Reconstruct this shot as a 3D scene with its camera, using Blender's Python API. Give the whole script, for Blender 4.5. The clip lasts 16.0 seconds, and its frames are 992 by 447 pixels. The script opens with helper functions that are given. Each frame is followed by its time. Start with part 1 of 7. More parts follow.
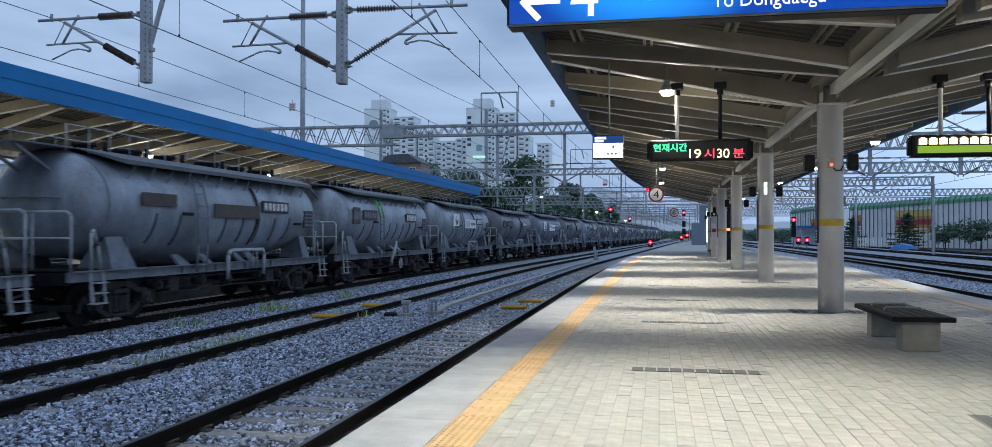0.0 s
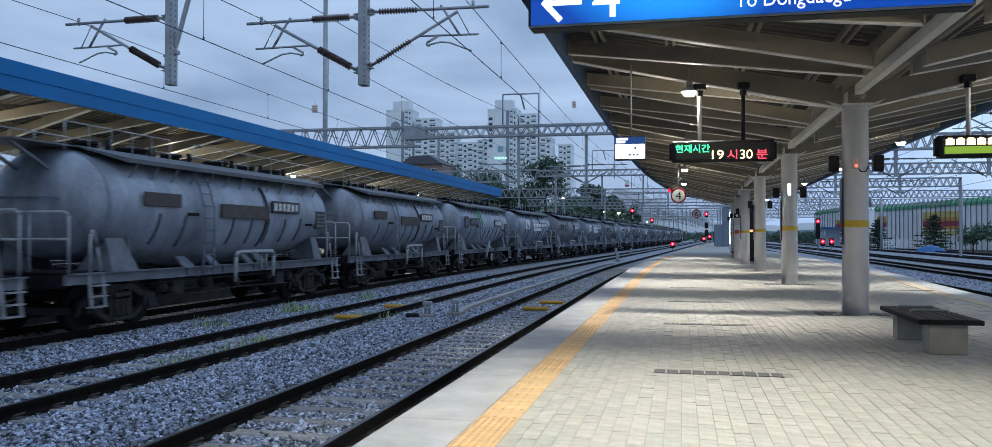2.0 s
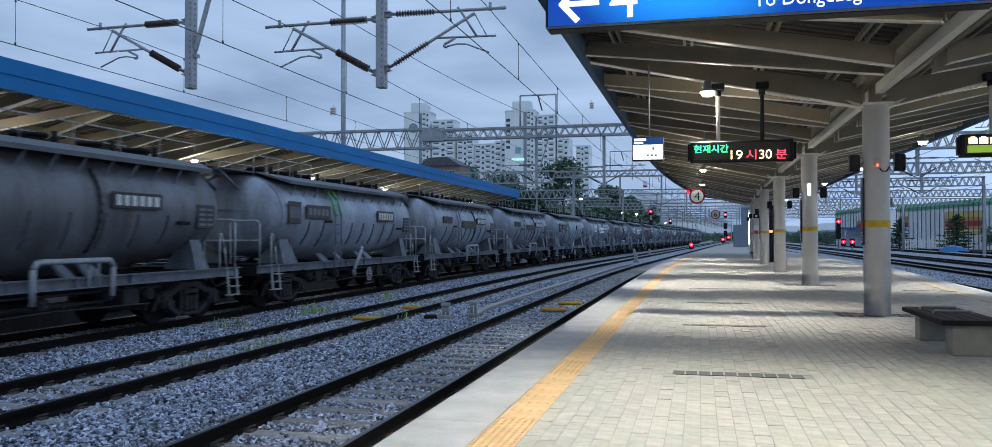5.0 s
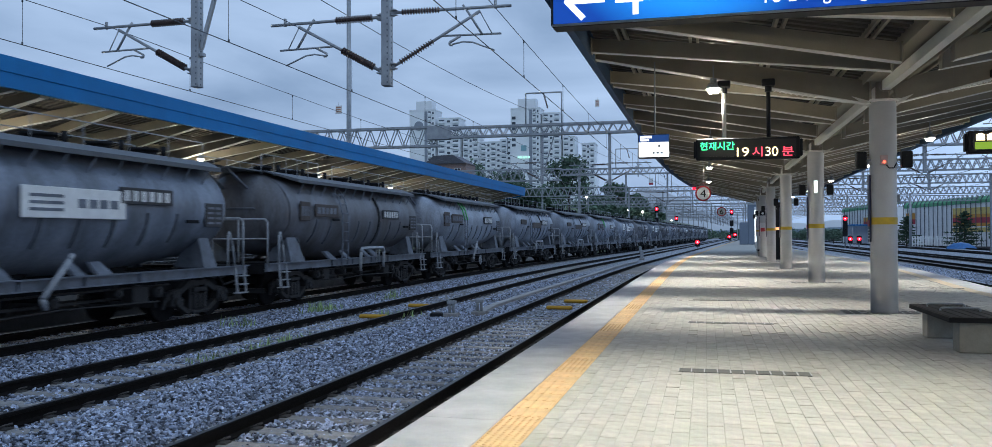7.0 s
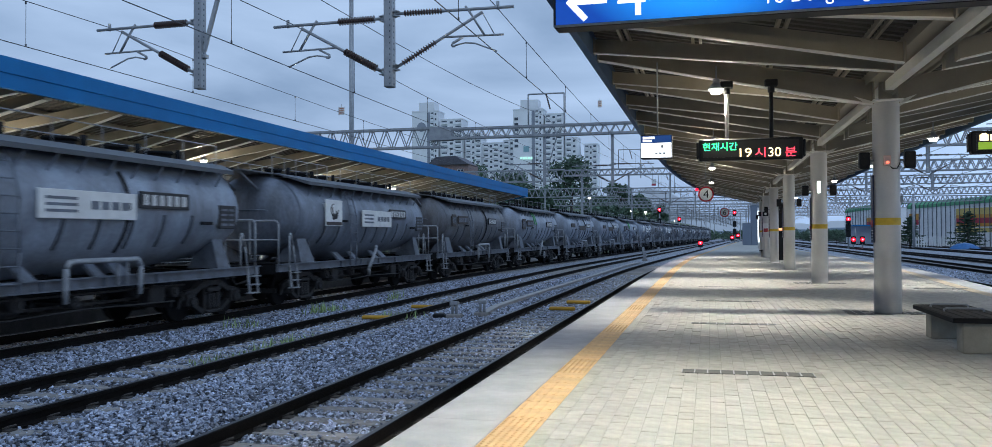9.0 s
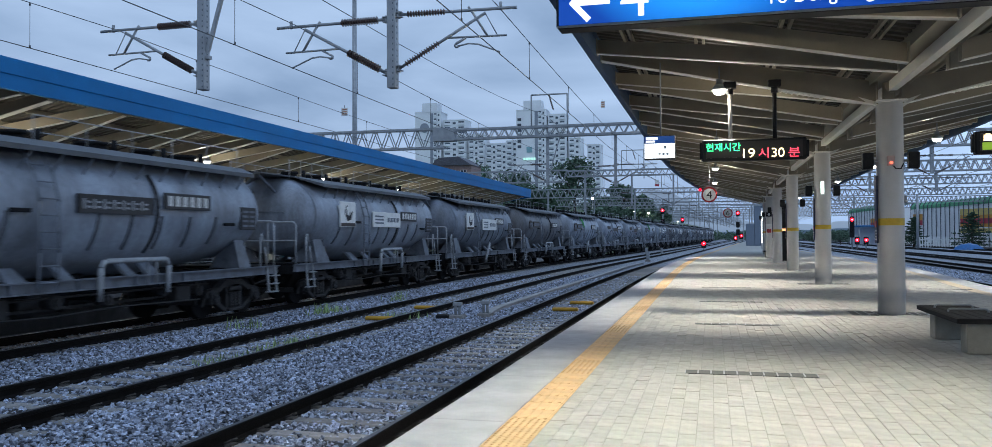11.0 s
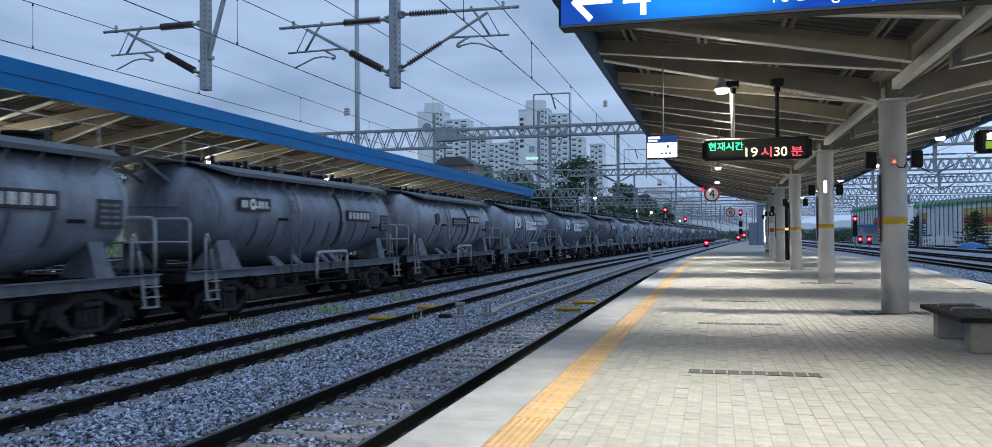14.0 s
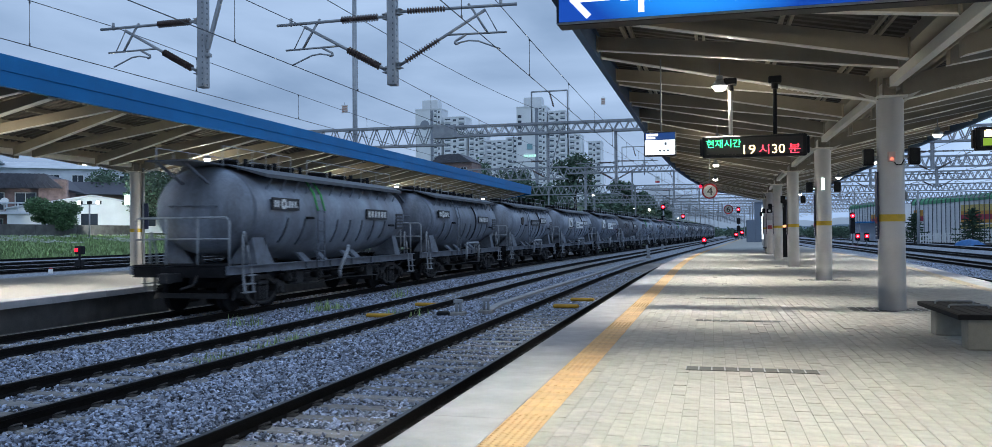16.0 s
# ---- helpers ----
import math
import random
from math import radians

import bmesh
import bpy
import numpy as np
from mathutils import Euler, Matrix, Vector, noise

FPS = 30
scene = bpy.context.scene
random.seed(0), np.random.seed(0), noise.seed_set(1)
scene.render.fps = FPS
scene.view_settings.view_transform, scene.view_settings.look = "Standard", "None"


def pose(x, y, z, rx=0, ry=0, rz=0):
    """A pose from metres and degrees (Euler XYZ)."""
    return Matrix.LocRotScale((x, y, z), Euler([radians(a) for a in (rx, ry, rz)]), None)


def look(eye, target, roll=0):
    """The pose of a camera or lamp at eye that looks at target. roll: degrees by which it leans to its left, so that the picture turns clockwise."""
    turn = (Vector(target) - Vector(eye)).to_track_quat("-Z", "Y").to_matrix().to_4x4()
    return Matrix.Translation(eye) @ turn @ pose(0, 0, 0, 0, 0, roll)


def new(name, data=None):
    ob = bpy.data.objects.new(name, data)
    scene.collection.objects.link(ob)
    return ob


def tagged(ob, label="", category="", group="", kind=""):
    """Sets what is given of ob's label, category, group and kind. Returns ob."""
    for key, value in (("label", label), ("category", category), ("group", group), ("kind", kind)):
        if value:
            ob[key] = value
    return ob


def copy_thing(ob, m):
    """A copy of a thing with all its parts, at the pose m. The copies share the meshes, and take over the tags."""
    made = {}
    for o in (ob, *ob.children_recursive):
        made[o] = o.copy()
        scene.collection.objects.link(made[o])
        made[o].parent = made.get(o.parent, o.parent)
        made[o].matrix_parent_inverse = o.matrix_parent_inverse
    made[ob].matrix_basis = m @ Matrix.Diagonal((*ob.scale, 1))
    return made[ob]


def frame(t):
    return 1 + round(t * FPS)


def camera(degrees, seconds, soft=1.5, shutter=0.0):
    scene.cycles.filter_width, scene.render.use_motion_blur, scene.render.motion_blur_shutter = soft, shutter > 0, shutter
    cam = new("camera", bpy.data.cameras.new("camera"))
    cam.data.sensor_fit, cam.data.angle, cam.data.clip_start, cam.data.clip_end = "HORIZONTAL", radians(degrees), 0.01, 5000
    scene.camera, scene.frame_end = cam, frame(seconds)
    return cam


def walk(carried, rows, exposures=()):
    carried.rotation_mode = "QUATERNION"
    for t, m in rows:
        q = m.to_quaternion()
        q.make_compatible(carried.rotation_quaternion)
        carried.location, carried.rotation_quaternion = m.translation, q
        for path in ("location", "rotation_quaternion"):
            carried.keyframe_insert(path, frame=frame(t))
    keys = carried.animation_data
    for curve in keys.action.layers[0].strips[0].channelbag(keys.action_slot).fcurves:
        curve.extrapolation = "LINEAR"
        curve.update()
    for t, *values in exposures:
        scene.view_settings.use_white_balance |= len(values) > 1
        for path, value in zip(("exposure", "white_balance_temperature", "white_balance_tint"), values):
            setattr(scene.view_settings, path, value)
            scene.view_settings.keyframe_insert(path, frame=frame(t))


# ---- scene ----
# ---------- camera ----------
EYE_HEIGHT = 1.35
cam = camera(60.85, 16.0, soft=0.5, shutter=0.5)


def aim(yaw, pitch, roll):
    """A pose at the eye: yaw to the left of the platform's run, pitch upwards, roll clockwise."""
    return pose(0, 0, EYE_HEIGHT, 90 + pitch, 0, yaw) @ pose(0, 0, 0, 0, 0, -roll)


PATH = [(0.0, 10.899, 0.735, -0.027), (0.5, 11.287, 0.753, -0.070), (1.0, 11.742, 0.808, -0.050),
        (1.5, 12.194, 0.827, -0.058), (2.0, 12.348, 0.820, -0.075), (2.5, 12.604, 0.830, -0.060),
        (3.0, 12.924, 0.884, -0.015), (3.5, 13.114, 0.944, 0.000), (4.0, 13.306, 0.944, 0.023),
        (5.3, 13.600, 0.900, 0.120), (6.5, 13.822, 0.838, 0.199), (7.0, 13.948, 0.765, 0.216),
        (7.5, 13.930, 0.723, 0.215), (8.0, 14.004, 0.755, 0.241), (8.5, 14.065, 0.796, 0.269),
        (9.0, 14.132, 0.831, 0.288), (10.2, 14.270, 0.870, 0.315), (11.5, 14.377, 0.885, 0.334),
        (12.0, 14.407, 0.854, 0.356), (12.5, 14.437, 0.855, 0.343), (13.0, 14.419, 0.855, 0.379),
        (13.5, 14.470, 0.876, 0.420), (14.0, 14.513, 0.855, 0.400), (14.5, 14.501, 0.790, 0.395),
        (15.0, 14.423, 0.696, 0.380), (15.5, 14.395, 0.666, 0.415), (16.0, 14.378, 0.676, 0.454)]
walk(cam, [(t, aim(a, b, c)) for t, a, b, c in PATH])

# ---------- world, light ----------
SKY_STRENGTH = 1.0
world = bpy.data.worlds.new("dusk_sky")
scene.world = world
world.use_nodes = True
wn, wl = world.node_tree.nodes, world.node_tree.links
wn.clear()
w_out = wn.new("ShaderNodeOutputWorld")
w_add = wn.new("ShaderNodeAddShader")
w_clear = wn.new("ShaderNodeBackground")
w_cloud = wn.new("ShaderNodeBackground")
w_sky = wn.new("ShaderNodeTexSky")
w_sky.sky_type = "NISHITA"
w_sky.sun_disc = False
w_sky.sun_elevation = radians(-1.5)
w_sky.sun_rotation = radians(60)
w_clear.inputs["Strength"].default_value = 0.05
wl.new(w_sky.outputs[0], w_clear.inputs["Color"])
w_tc = wn.new("ShaderNodeTexCoord")
w_map = wn.new("ShaderNodeMapping")
w_map.inputs["Scale"].default_value = (1.6, 1.6, 6.5)
w_noise = wn.new("ShaderNodeTexNoise")
w_noise.inputs["Scale"].default_value = 1.5
w_noise.inputs["Detail"].default_value = 6
w_noise.inputs["Roughness"].default_value = 0.5
w_noise.inputs["Distortion"].default_value = 0.5
w_ramp = wn.new("ShaderNodeValToRGB")
w_ramp.color_ramp.elements[0].position = 0.3
w_ramp.color_ramp.elements[0].color = (0.175, 0.275, 0.445, 1)
w_ramp.color_ramp.elements[1].position = 0.72
w_ramp.color_ramp.elements[1].color = (0.40, 0.545, 0.78, 1)
wl.new(w_tc.outputs["Generated"], w_map.inputs[0])
wl.new(w_map.outputs[0], w_noise.inputs["Vector"])
wl.new(w_noise.outputs[0], w_ramp.inputs[0])
# the overcast is brighter towards the last daylight
w_dot = wn.new("ShaderNodeVectorMath")
w_dot.operation = "DOT_PRODUCT"
w_dot.inputs[1].default_value = (0.866, 0.5, 0.0)
wl.new(w_tc.outputs["Generated"], w_dot.inputs[0])
w_glow = wn.new("ShaderNodeMapRange")
w_glow.interpolation_type = "SMOOTHSTEP"
w_glow.inputs[1].default_value, w_glow.inputs[2].default_value = 0.3, 0.95
w_glow.inputs[3].default_value, w_glow.inputs[4].default_value = 1.0, 1.8
wl.new(w_dot.outputs["Value"], w_glow.inputs[0])
w_mul = wn.new("ShaderNodeVectorMath")
w_mul.operation = "SCALE"
wl.new(w_ramp.outputs[0], w_mul.inputs[0])
wl.new(w_glow.outputs[0], w_mul.inputs["Scale"])
wl.new(w_mul.outputs[0], w_cloud.inputs["Color"])
w_cloud.inputs["Strength"].default_value = SKY_STRENGTH
wl.new(w_clear.outputs[0], w_add.inputs[0])
wl.new(w_cloud.outputs[0], w_add.inputs[1])
wl.new(w_add.outputs[0], w_out.inputs[0])

sun_data = bpy.data.lights.new("overcast_sun", "SUN")
sun_data.energy = 0.42
sun_data.angle = radians(40)
sun_data.color = (0.72, 0.84, 1.0)
sun = new("overcast_sun", sun_data)
sun.matrix_world = look((5, -16, 20), (0, 0, 0))


def down_light(x, y, z, watts, colour=(1.0, 0.965, 0.88), size=0.12, cone=136):
    d = bpy.data.lights.new("canopy_lamp_light", "SPOT")
    d.energy, d.color, d.shadow_soft_size, d.spot_size, d.spot_blend = watts, colour, size / 2, radians(cone), 0.65
    ob = new("canopy_lamp_light", d)
    ob.matrix_world = look((x, y, z), (x, y + 0.001, 0))
    return ob


COLUMN_X, COLUMN_Y, BAY = 2.95, 15.6, 9.1
LEFT_COLUMN_X, LEFT_COLUMN_Y = -19.6, 25.6
def spill_light(x, y, z, watts):
    """What a lamp's diffuser throws sideways and up."""
    d = bpy.data.lights.new("canopy_lamp_spill", "POINT")
    d.energy, d.color, d.shadow_soft_size = watts, (1.0, 0.92, 0.74), 0.14
    new("canopy_lamp_spill", d).location = (x, y, z)


for bay in range(-2, 5):
    down_light(0.15, COLUMN_Y + bay * BAY - 0.1, 3.86, 840 if bay < 1 else 1050, cone=108 if bay < 1 else 94)
    down_light(5.79, COLUMN_Y + bay * BAY - 0.2, 3.80, 130 if bay < 1 else 620, cone=106 if bay < 1 else 94)
for bay in range(-1, 4):
    down_light(-17.0, LEFT_COLUMN_Y + bay * BAY + 0.35, 3.95, 1150, cone=112)
for bay in range(-1, 3):
    spill_light(0.15, COLUMN_Y + bay * BAY - 0.1, 3.8, 46 if bay > -1 else 85)
    spill_light(5.79, COLUMN_Y + bay * BAY - 0.2, 3.72, 36 if bay > -1 else 70)
for bay in range(-1, 3):
    spill_light(-17.0, LEFT_COLUMN_Y + bay * BAY + 0.35, 3.85, 36)

scene.view_settings.exposure = 0.23

# ---------- mesh building ----------


class Geo:
    """Collects the corners and faces of one mesh."""

    def __init__(self):
        self.v, self.f, self.s = [], [], []

    def add(self, verts, faces, smooth=False):
        n = len(self.v)
        self.v += [tuple(p) for p in verts]
        self.f += [tuple(i + n for i in q) for q in faces]
        self.s += [smooth] * len(faces)
        return self

    def box(self, x0, x1, y0, y1, z0, z1, m=None):
        p = [Vector((x, y, z)) for x in (x0, x1) for y in (y0, y1) for z in (z0, z1)]
        if m:
            p = [m @ q for q in p]
        return self.add(p, [(0, 1, 3, 2), (4, 6, 7, 5), (0, 4, 5, 1), (2, 3, 7, 6), (0, 2, 6, 4), (1, 5, 7, 3)])

    def chamfered(self, x0, x1, y0, y1, z0, z1, b, m=None):
        """A box whose edges are cut off by b."""
        c, h = Vector(((x0 + x1) / 2, (y0 + y1) / 2, (z0 + z1) / 2)), ((x1 - x0) / 2, (y1 - y0) / 2, (z1 - z0) / 2)
        at, verts, faces = {}, [], []
        for sx in (-1, 1):
            for sy in (-1, 1):
                for sz in (-1, 1):
                    for a in range(3):
                        s = (sx, sy, sz)
                        q = Vector([s[i] * (h[i] - (0 if i == a else b)) for i in range(3)]) + c
                        at[s, a] = len(verts)
                        verts.append(m @ q if m else q)
        for a in range(3):
            u, w = (a + 1) % 3, (a + 2) % 3
            for sg in (-1, 1):
                ring = []
                for su, sw in ((-1, -1), (1, -1), (1, 1), (-1, 1)):
                    s = [0, 0, 0]
                    s[a], s[u], s[w] = sg, su, sw
                    ring.append(at[tuple(s), a])
                faces.append(tuple(ring if sg > 0 else ring[::-1]))
            for su in (-1, 1):
                for sw in (-1, 1):
                    s0, s1 = [0, 0, 0], [0, 0, 0]
                    s0[u] = s1[u] = su
                    s0[w] = s1[w] = sw
                    s0[a], s1[a] = -1, 1
                    q = (at[tuple(s0), u], at[tuple(s1), u], at[tuple(s1), w], at[tuple(s0), w])
                    faces.append(q if su * sw > 0 else q[::-1])
        for sx in (-1, 1):
            for sy in (-1, 1):
                for sz in (-1, 1):
                    q = tuple(at[(sx, sy, sz), a] for a in range(3))
                    faces.append(q if sx * sy * sz > 0 else q[::-1])
        return self.add(verts, faces)

    def bar(self, p, q, w, h, up=(0, 0, 1)):
        """A straight bar from p to q, w wide and h high."""
        p, q = Vector(p), Vector(q)
        y = (q - p).normalized()
        x = y.cross(Vector(up))
        x = x.normalized() if x.length > 1e-5 else Vector((1, 0, 0))
        z = x.cross(y)
        pts = [e + x * a * w / 2 + z * b * h / 2 for e in (p, q) for a, b in ((-1, -1), (1, -1), (1, 1), (-1, 1))]
        return self.add(pts, [(3, 2, 1, 0), (4, 5, 6, 7), (0, 1, 5, 4), (1, 2, 6, 5), (2, 3, 7, 6), (3, 0, 4, 7)])

    def tube(self, p, q, r, n=8, r1=None, caps=True):
        p, q = Vector(p), Vector(q)
        y = (q - p).normalized()
        x = y.cross(Vector((0, 0, 1)) if abs(y.z) < 0.95 else Vector((1, 0, 0))).normalized()
        z = x.cross(y)
        r1 = r if r1 is None else r1
        ring = [(math.cos(2 * math.pi * i / n), math.sin(2 * math.pi * i / n)) for i in range(n)]
        pts = [p + x * a * r + z * b * r for a, b in ring] + [q + x * a * r1 + z * b * r1 for a, b in ring]
        self.add(pts, [((i + 1) % n, i, n + i, n + (i + 1) % n) for i in range(n)], True)
        if caps:
            self.add(pts, [tuple(range(n)), tuple(range(2 * n - 1, n - 1, -1))])
        return self

    def pipe(self, pts, r, n=6):
        for a, b in zip(pts, pts[1:]):
            self.tube(a, b, r, n)
        return self

    def loft(self, rings, smooth=True, close=True, caps=True):
        n = len(rings[0])
        faces = []
        for k in range(len(rings) - 1):
            for i in range(n if close else n - 1):
                j = (i + 1) % n
                faces.append((k * n + i, k * n + j, (k + 1) * n + j, (k + 1) * n + i))
        self.add([p for r in rings for p in r], faces, smooth)
        if caps:
            self.add(rings[0], [tuple(range(n - 1, -1, -1))])
            self.add(rings[-1], [tuple(range(n))])
        return self

    def prism(self, poly, axis, a, b):
        """A polygon of (u, w) pushed along an axis from a to b."""
        def at(u, w, d):
            return {"x": (d, u, w), "y": (u, d, w), "z": (u, w, d)}[axis]
        n = len(poly)
        pts = [at(u, w, a) for u, w in poly] + [at(u, w, b) for u, w in poly]
        return self.add(pts, [tuple(range(n)), tuple(range(2 * n - 1, n - 1, -1))] + [((i + 1) % n, i, n + i, n + (i + 1) % n) for i in range(n)])

    def mesh(self, name, material):
        me = bpy.data.meshes.new(name)
        me.from_pydata(self.v, [], self.f)
        if any(self.s):
            me.polygons.foreach_set("use_smooth", self.s)
        bm = bmesh.new()
        bm.from_mesh(me)
        if len(bm.verts) < 60000:
            bmesh.ops.remove_doubles(bm, verts=bm.verts, dist=0.00005)
            bmesh.ops.recalc_face_normals(bm, faces=bm.faces)
        bm.to_mesh(me)
        bm.free()
        me.materials.append(material)
        return me


def part(name, geo, material, parent, label=""):
    """One mesh under a thing or under a part."""
    ob = new(name, geo if isinstance(geo, bpy.types.Mesh) else geo.mesh(name, material))
    ob.parent = parent
    return tagged(ob, label)


def thing(name, x=0, y=0, z=0, label="", category="", group="", kind="", rz=0):
    """The Empty at the base of a thing that has parts."""
    ob = new(name)
    ob.empty_display_size = 0.2
    ob.matrix_basis = pose(x, y, z, 0, 0, rz)
    return tagged(ob, label, category, group, kind)


def single(name, geo, material, label="", category="", group="", kind="", at=None):
    ob = new(name, geo.mesh(name, material))
    if at:
        ob.location = at
    return tagged(ob, label, category, group, kind)


# ---------- materials ----------


def material(name, colour, rough=0.6, metal=0.0, vary=0.25, scale=6.0, grain=60.0, bump=0.15, tint=None, by="", spread=0.0, spec=0.5, streak=1.0):
    """A surface with blotches at one scale and grain at another; by 'object' or 'island' gives each piece its own shade."""
    m = bpy.data.materials.new(name)
    m.use_nodes = True
    nt = m.node_tree
    n, ln = nt.nodes, nt.links
    b = n["Principled BSDF"]
    b.inputs["Roughness"].default_value = rough
    b.inputs["Metallic"].default_value = metal
    b.inputs["Specular IOR Level"].default_value = spec
    tc = n.new("ShaderNodeTexCoord")
    mp = n.new("ShaderNodeMapping")
    mp.inputs["Scale"].default_value = (1, 1, streak)
    ln.new(tc.outputs["Object"], mp.inputs[0])
    big, fine = n.new("ShaderNodeTexNoise"), n.new("ShaderNodeTexNoise")
    for node, s, d in ((big, scale, 5), (fine, grain, 3)):
        node.inputs["Scale"].default_value = s
        node.inputs["Detail"].default_value = d
        node.inputs["Roughness"].default_value = 0.6
        ln.new(mp.outputs[0], node.inputs["Vector"])
    ramp = n.new("ShaderNodeValToRGB")
    dark = tint or tuple(c * (1 - vary) for c in colour)
    lite = tuple(min(1, c * (1 + vary * 0.6)) for c in colour)
    ramp.color_ramp.elements[0].position, ramp.color_ramp.elements[0].color = 0.32, (*dark, 1)
    ramp.color_ramp.elements[1].position, ramp.color_ramp.elements[1].color = 0.68, (*lite, 1)
    ln.new(big.outputs[0], ramp.inputs[0])
    mix = n.new("ShaderNodeMix")
    mix.data_type, mix.blend_type = "RGBA", "MULTIPLY"
    mix.inputs[0].default_value = 1.0
    gr = n.new("ShaderNodeMapRange")
    gr.inputs[1].default_value, gr.inputs[2].default_value = 0.25, 0.75
    gr.inputs[3].default_value, gr.inputs[4].default_value = 1 - vary * 0.6, 1 + vary * 0.4
    ln.new(fine.outputs[0], gr.inputs[0])
    ln.new(ramp.outputs[0], mix.inputs[6])
    ln.new(gr.outputs[0], mix.inputs[7])
    last = mix.outputs[2]
    if by:
        rnd = n.new("ShaderNodeObjectInfo") if by == "object" else n.new("ShaderNodeNewGeometry")
        mr = n.new("ShaderNodeMapRange")
        mr.inputs[3].default_value, mr.inputs[4].default_value = 1 - spread, 1 + spread
        ln.new(rnd.outputs["Random" if by == "object" else "Random Per Island"], mr.inputs[0])
        m2 = n.new("ShaderNodeMix")
        m2.data_type, m2.blend_type = "RGBA", "MULTIPLY"
        m2.inputs[0].default_value = 1.0
        ln.new(last, m2.inputs[6])
        ln.new(mr.outputs[0], m2.inputs[7])
        last = m2.outputs[2]
    ln.new(last, b.inputs["Base Color"])
    if bump:
        bp = n.new("ShaderNodeBump")
        bp.inputs["Strength"].default_value = bump
        bp.inputs["Distance"].default_value = 0.01
        ln.new(fine.outputs[0], bp.inputs["Height"])
        ln.new(bp.outputs[0], b.inputs["Normal"])
    rr = n.new("ShaderNodeMapRange")
    rr.inputs[3].default_value, rr.inputs[4].default_value = max(0.05, rough - 0.12), min(1, rough + 0.12)
    ln.new(big.outputs[0], rr.inputs[0])
    ln.new(rr.outputs[0], b.inputs["Roughness"])
    return m


def glow(name, colour, strength, base=(0.02, 0.02, 0.02)):
    m = bpy.data.materials.new(name)
    m.use_nodes = True
    b = m.node_tree.nodes["Principled BSDF"]
    b.inputs["Base Color"].default_value = (*base, 1)
    b.inputs["Emission Color"].default_value = (*colour, 1)
    b.inputs["Emission Strength"].default_value = strength
    return m


GROUND = material("ground_gravel", (0.13, 0.125, 0.12), 0.95, vary=0.4, scale=1.2, grain=22, bump=0.6)
# near-black: the shade in gaps between loose stones is put into the bed
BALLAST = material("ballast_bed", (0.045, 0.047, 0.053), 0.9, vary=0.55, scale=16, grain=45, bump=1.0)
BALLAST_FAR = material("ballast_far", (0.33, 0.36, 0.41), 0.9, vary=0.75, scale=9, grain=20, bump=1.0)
STONE = material("ballast_stone", (0.345, 0.395, 0.505), 0.55, vary=0.4, scale=12, grain=90, bump=0.3, by="island", spread=0.88)
SLEEPER = material("sleeper_concrete", (0.30, 0.295, 0.29), 0.9, vary=0.3, scale=8, grain=120, bump=0.3, by="object", spread=0.15)
RAIL_SIDE = material("rail_rust", (0.010, 0.009, 0.009), 0.8, vary=0.4, scale=14, grain=120, bump=0.3, spec=0.12)
CLIP = material("rail_clip", (0.06, 0.055, 0.052), 0.6, vary=0.4, scale=14)
RAIL_TOP = material("rail_head", (0.10, 0.10, 0.11), 0.4, metal=0.9, vary=0.2, scale=9, grain=80, bump=0.05)
COPING = material("coping_concrete", (0.405, 0.405, 0.415), 0.85, vary=0.18, scale=2.5, grain=90, bump=0.25, by="object", spread=0.05)
PAVER = material("concrete_paver", (0.41, 0.395, 0.355), 0.8, vary=0.16, scale=9, grain=150, bump=0.4, by="object", spread=0.08)
PAVER_FAR = material("concrete_paver_rest", (0.41, 0.395, 0.355), 0.8, vary=0.16, scale=9, grain=150, bump=0.4, by="island", spread=0.08)
JOINT = material("paver_joint", (0.33, 0.32, 0.285), 0.95, vary=0.3)
TACTILE_PALE = material("worn_tactile", (0.50, 0.41, 0.28), 0.8, vary=0.15)
TACTILE = material("tactile_yellow", (0.63, 0.42, 0.20), 0.7, vary=0.15, scale=5, grain=120, bump=0.15, by="object", spread=0.07)
# wall colour lowered to hold the shade below coping and train
WALL_SHADED = material("shaded_platform_wall", (0.075, 0.072, 0.07), 0.9, vary=0.35, scale=2, grain=40, bump=0.3)
# one canopy paint, light put into its colour: dark unlit webs, pale floor-lit flanges
CANOPY_SHADED = material("canopy_shaded_paint", (0.315, 0.27, 0.20), 0.5, vary=0.14, scale=1.6, grain=60, bump=0.05)
CANOPY_LIT = material("canopy_pale_lit_paint", (0.80, 0.765, 0.69), 0.45, vary=0.1, scale=1.6, grain=60, bump=0.04)
# near-black brown: shade between rafters and purlins is put into the deck
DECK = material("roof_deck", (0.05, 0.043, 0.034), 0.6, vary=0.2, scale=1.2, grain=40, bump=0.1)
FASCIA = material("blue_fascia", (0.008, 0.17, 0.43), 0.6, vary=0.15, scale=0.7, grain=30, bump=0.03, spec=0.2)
# darker copy of FASCIA: shade of the side seen from below, in the colour
FASCIA_SHADED = material("shaded_blue_fascia", (0.035, 0.075, 0.15), 0.6, vary=0.15, scale=0.7, grain=30, bump=0.03, spec=0.2)
COLUMN = material("column_paint", (0.62, 0.61, 0.60), 0.45, vary=0.08, scale=1.5, grain=50, bump=0.04)
YELLOW = material("yellow_band", (0.68, 0.45, 0.03), 0.55, vary=0.12, scale=8)
DARK = material("dark_plastic", (0.012, 0.012, 0.014), 0.55, vary=0.2, bump=0.05, spec=0.25)
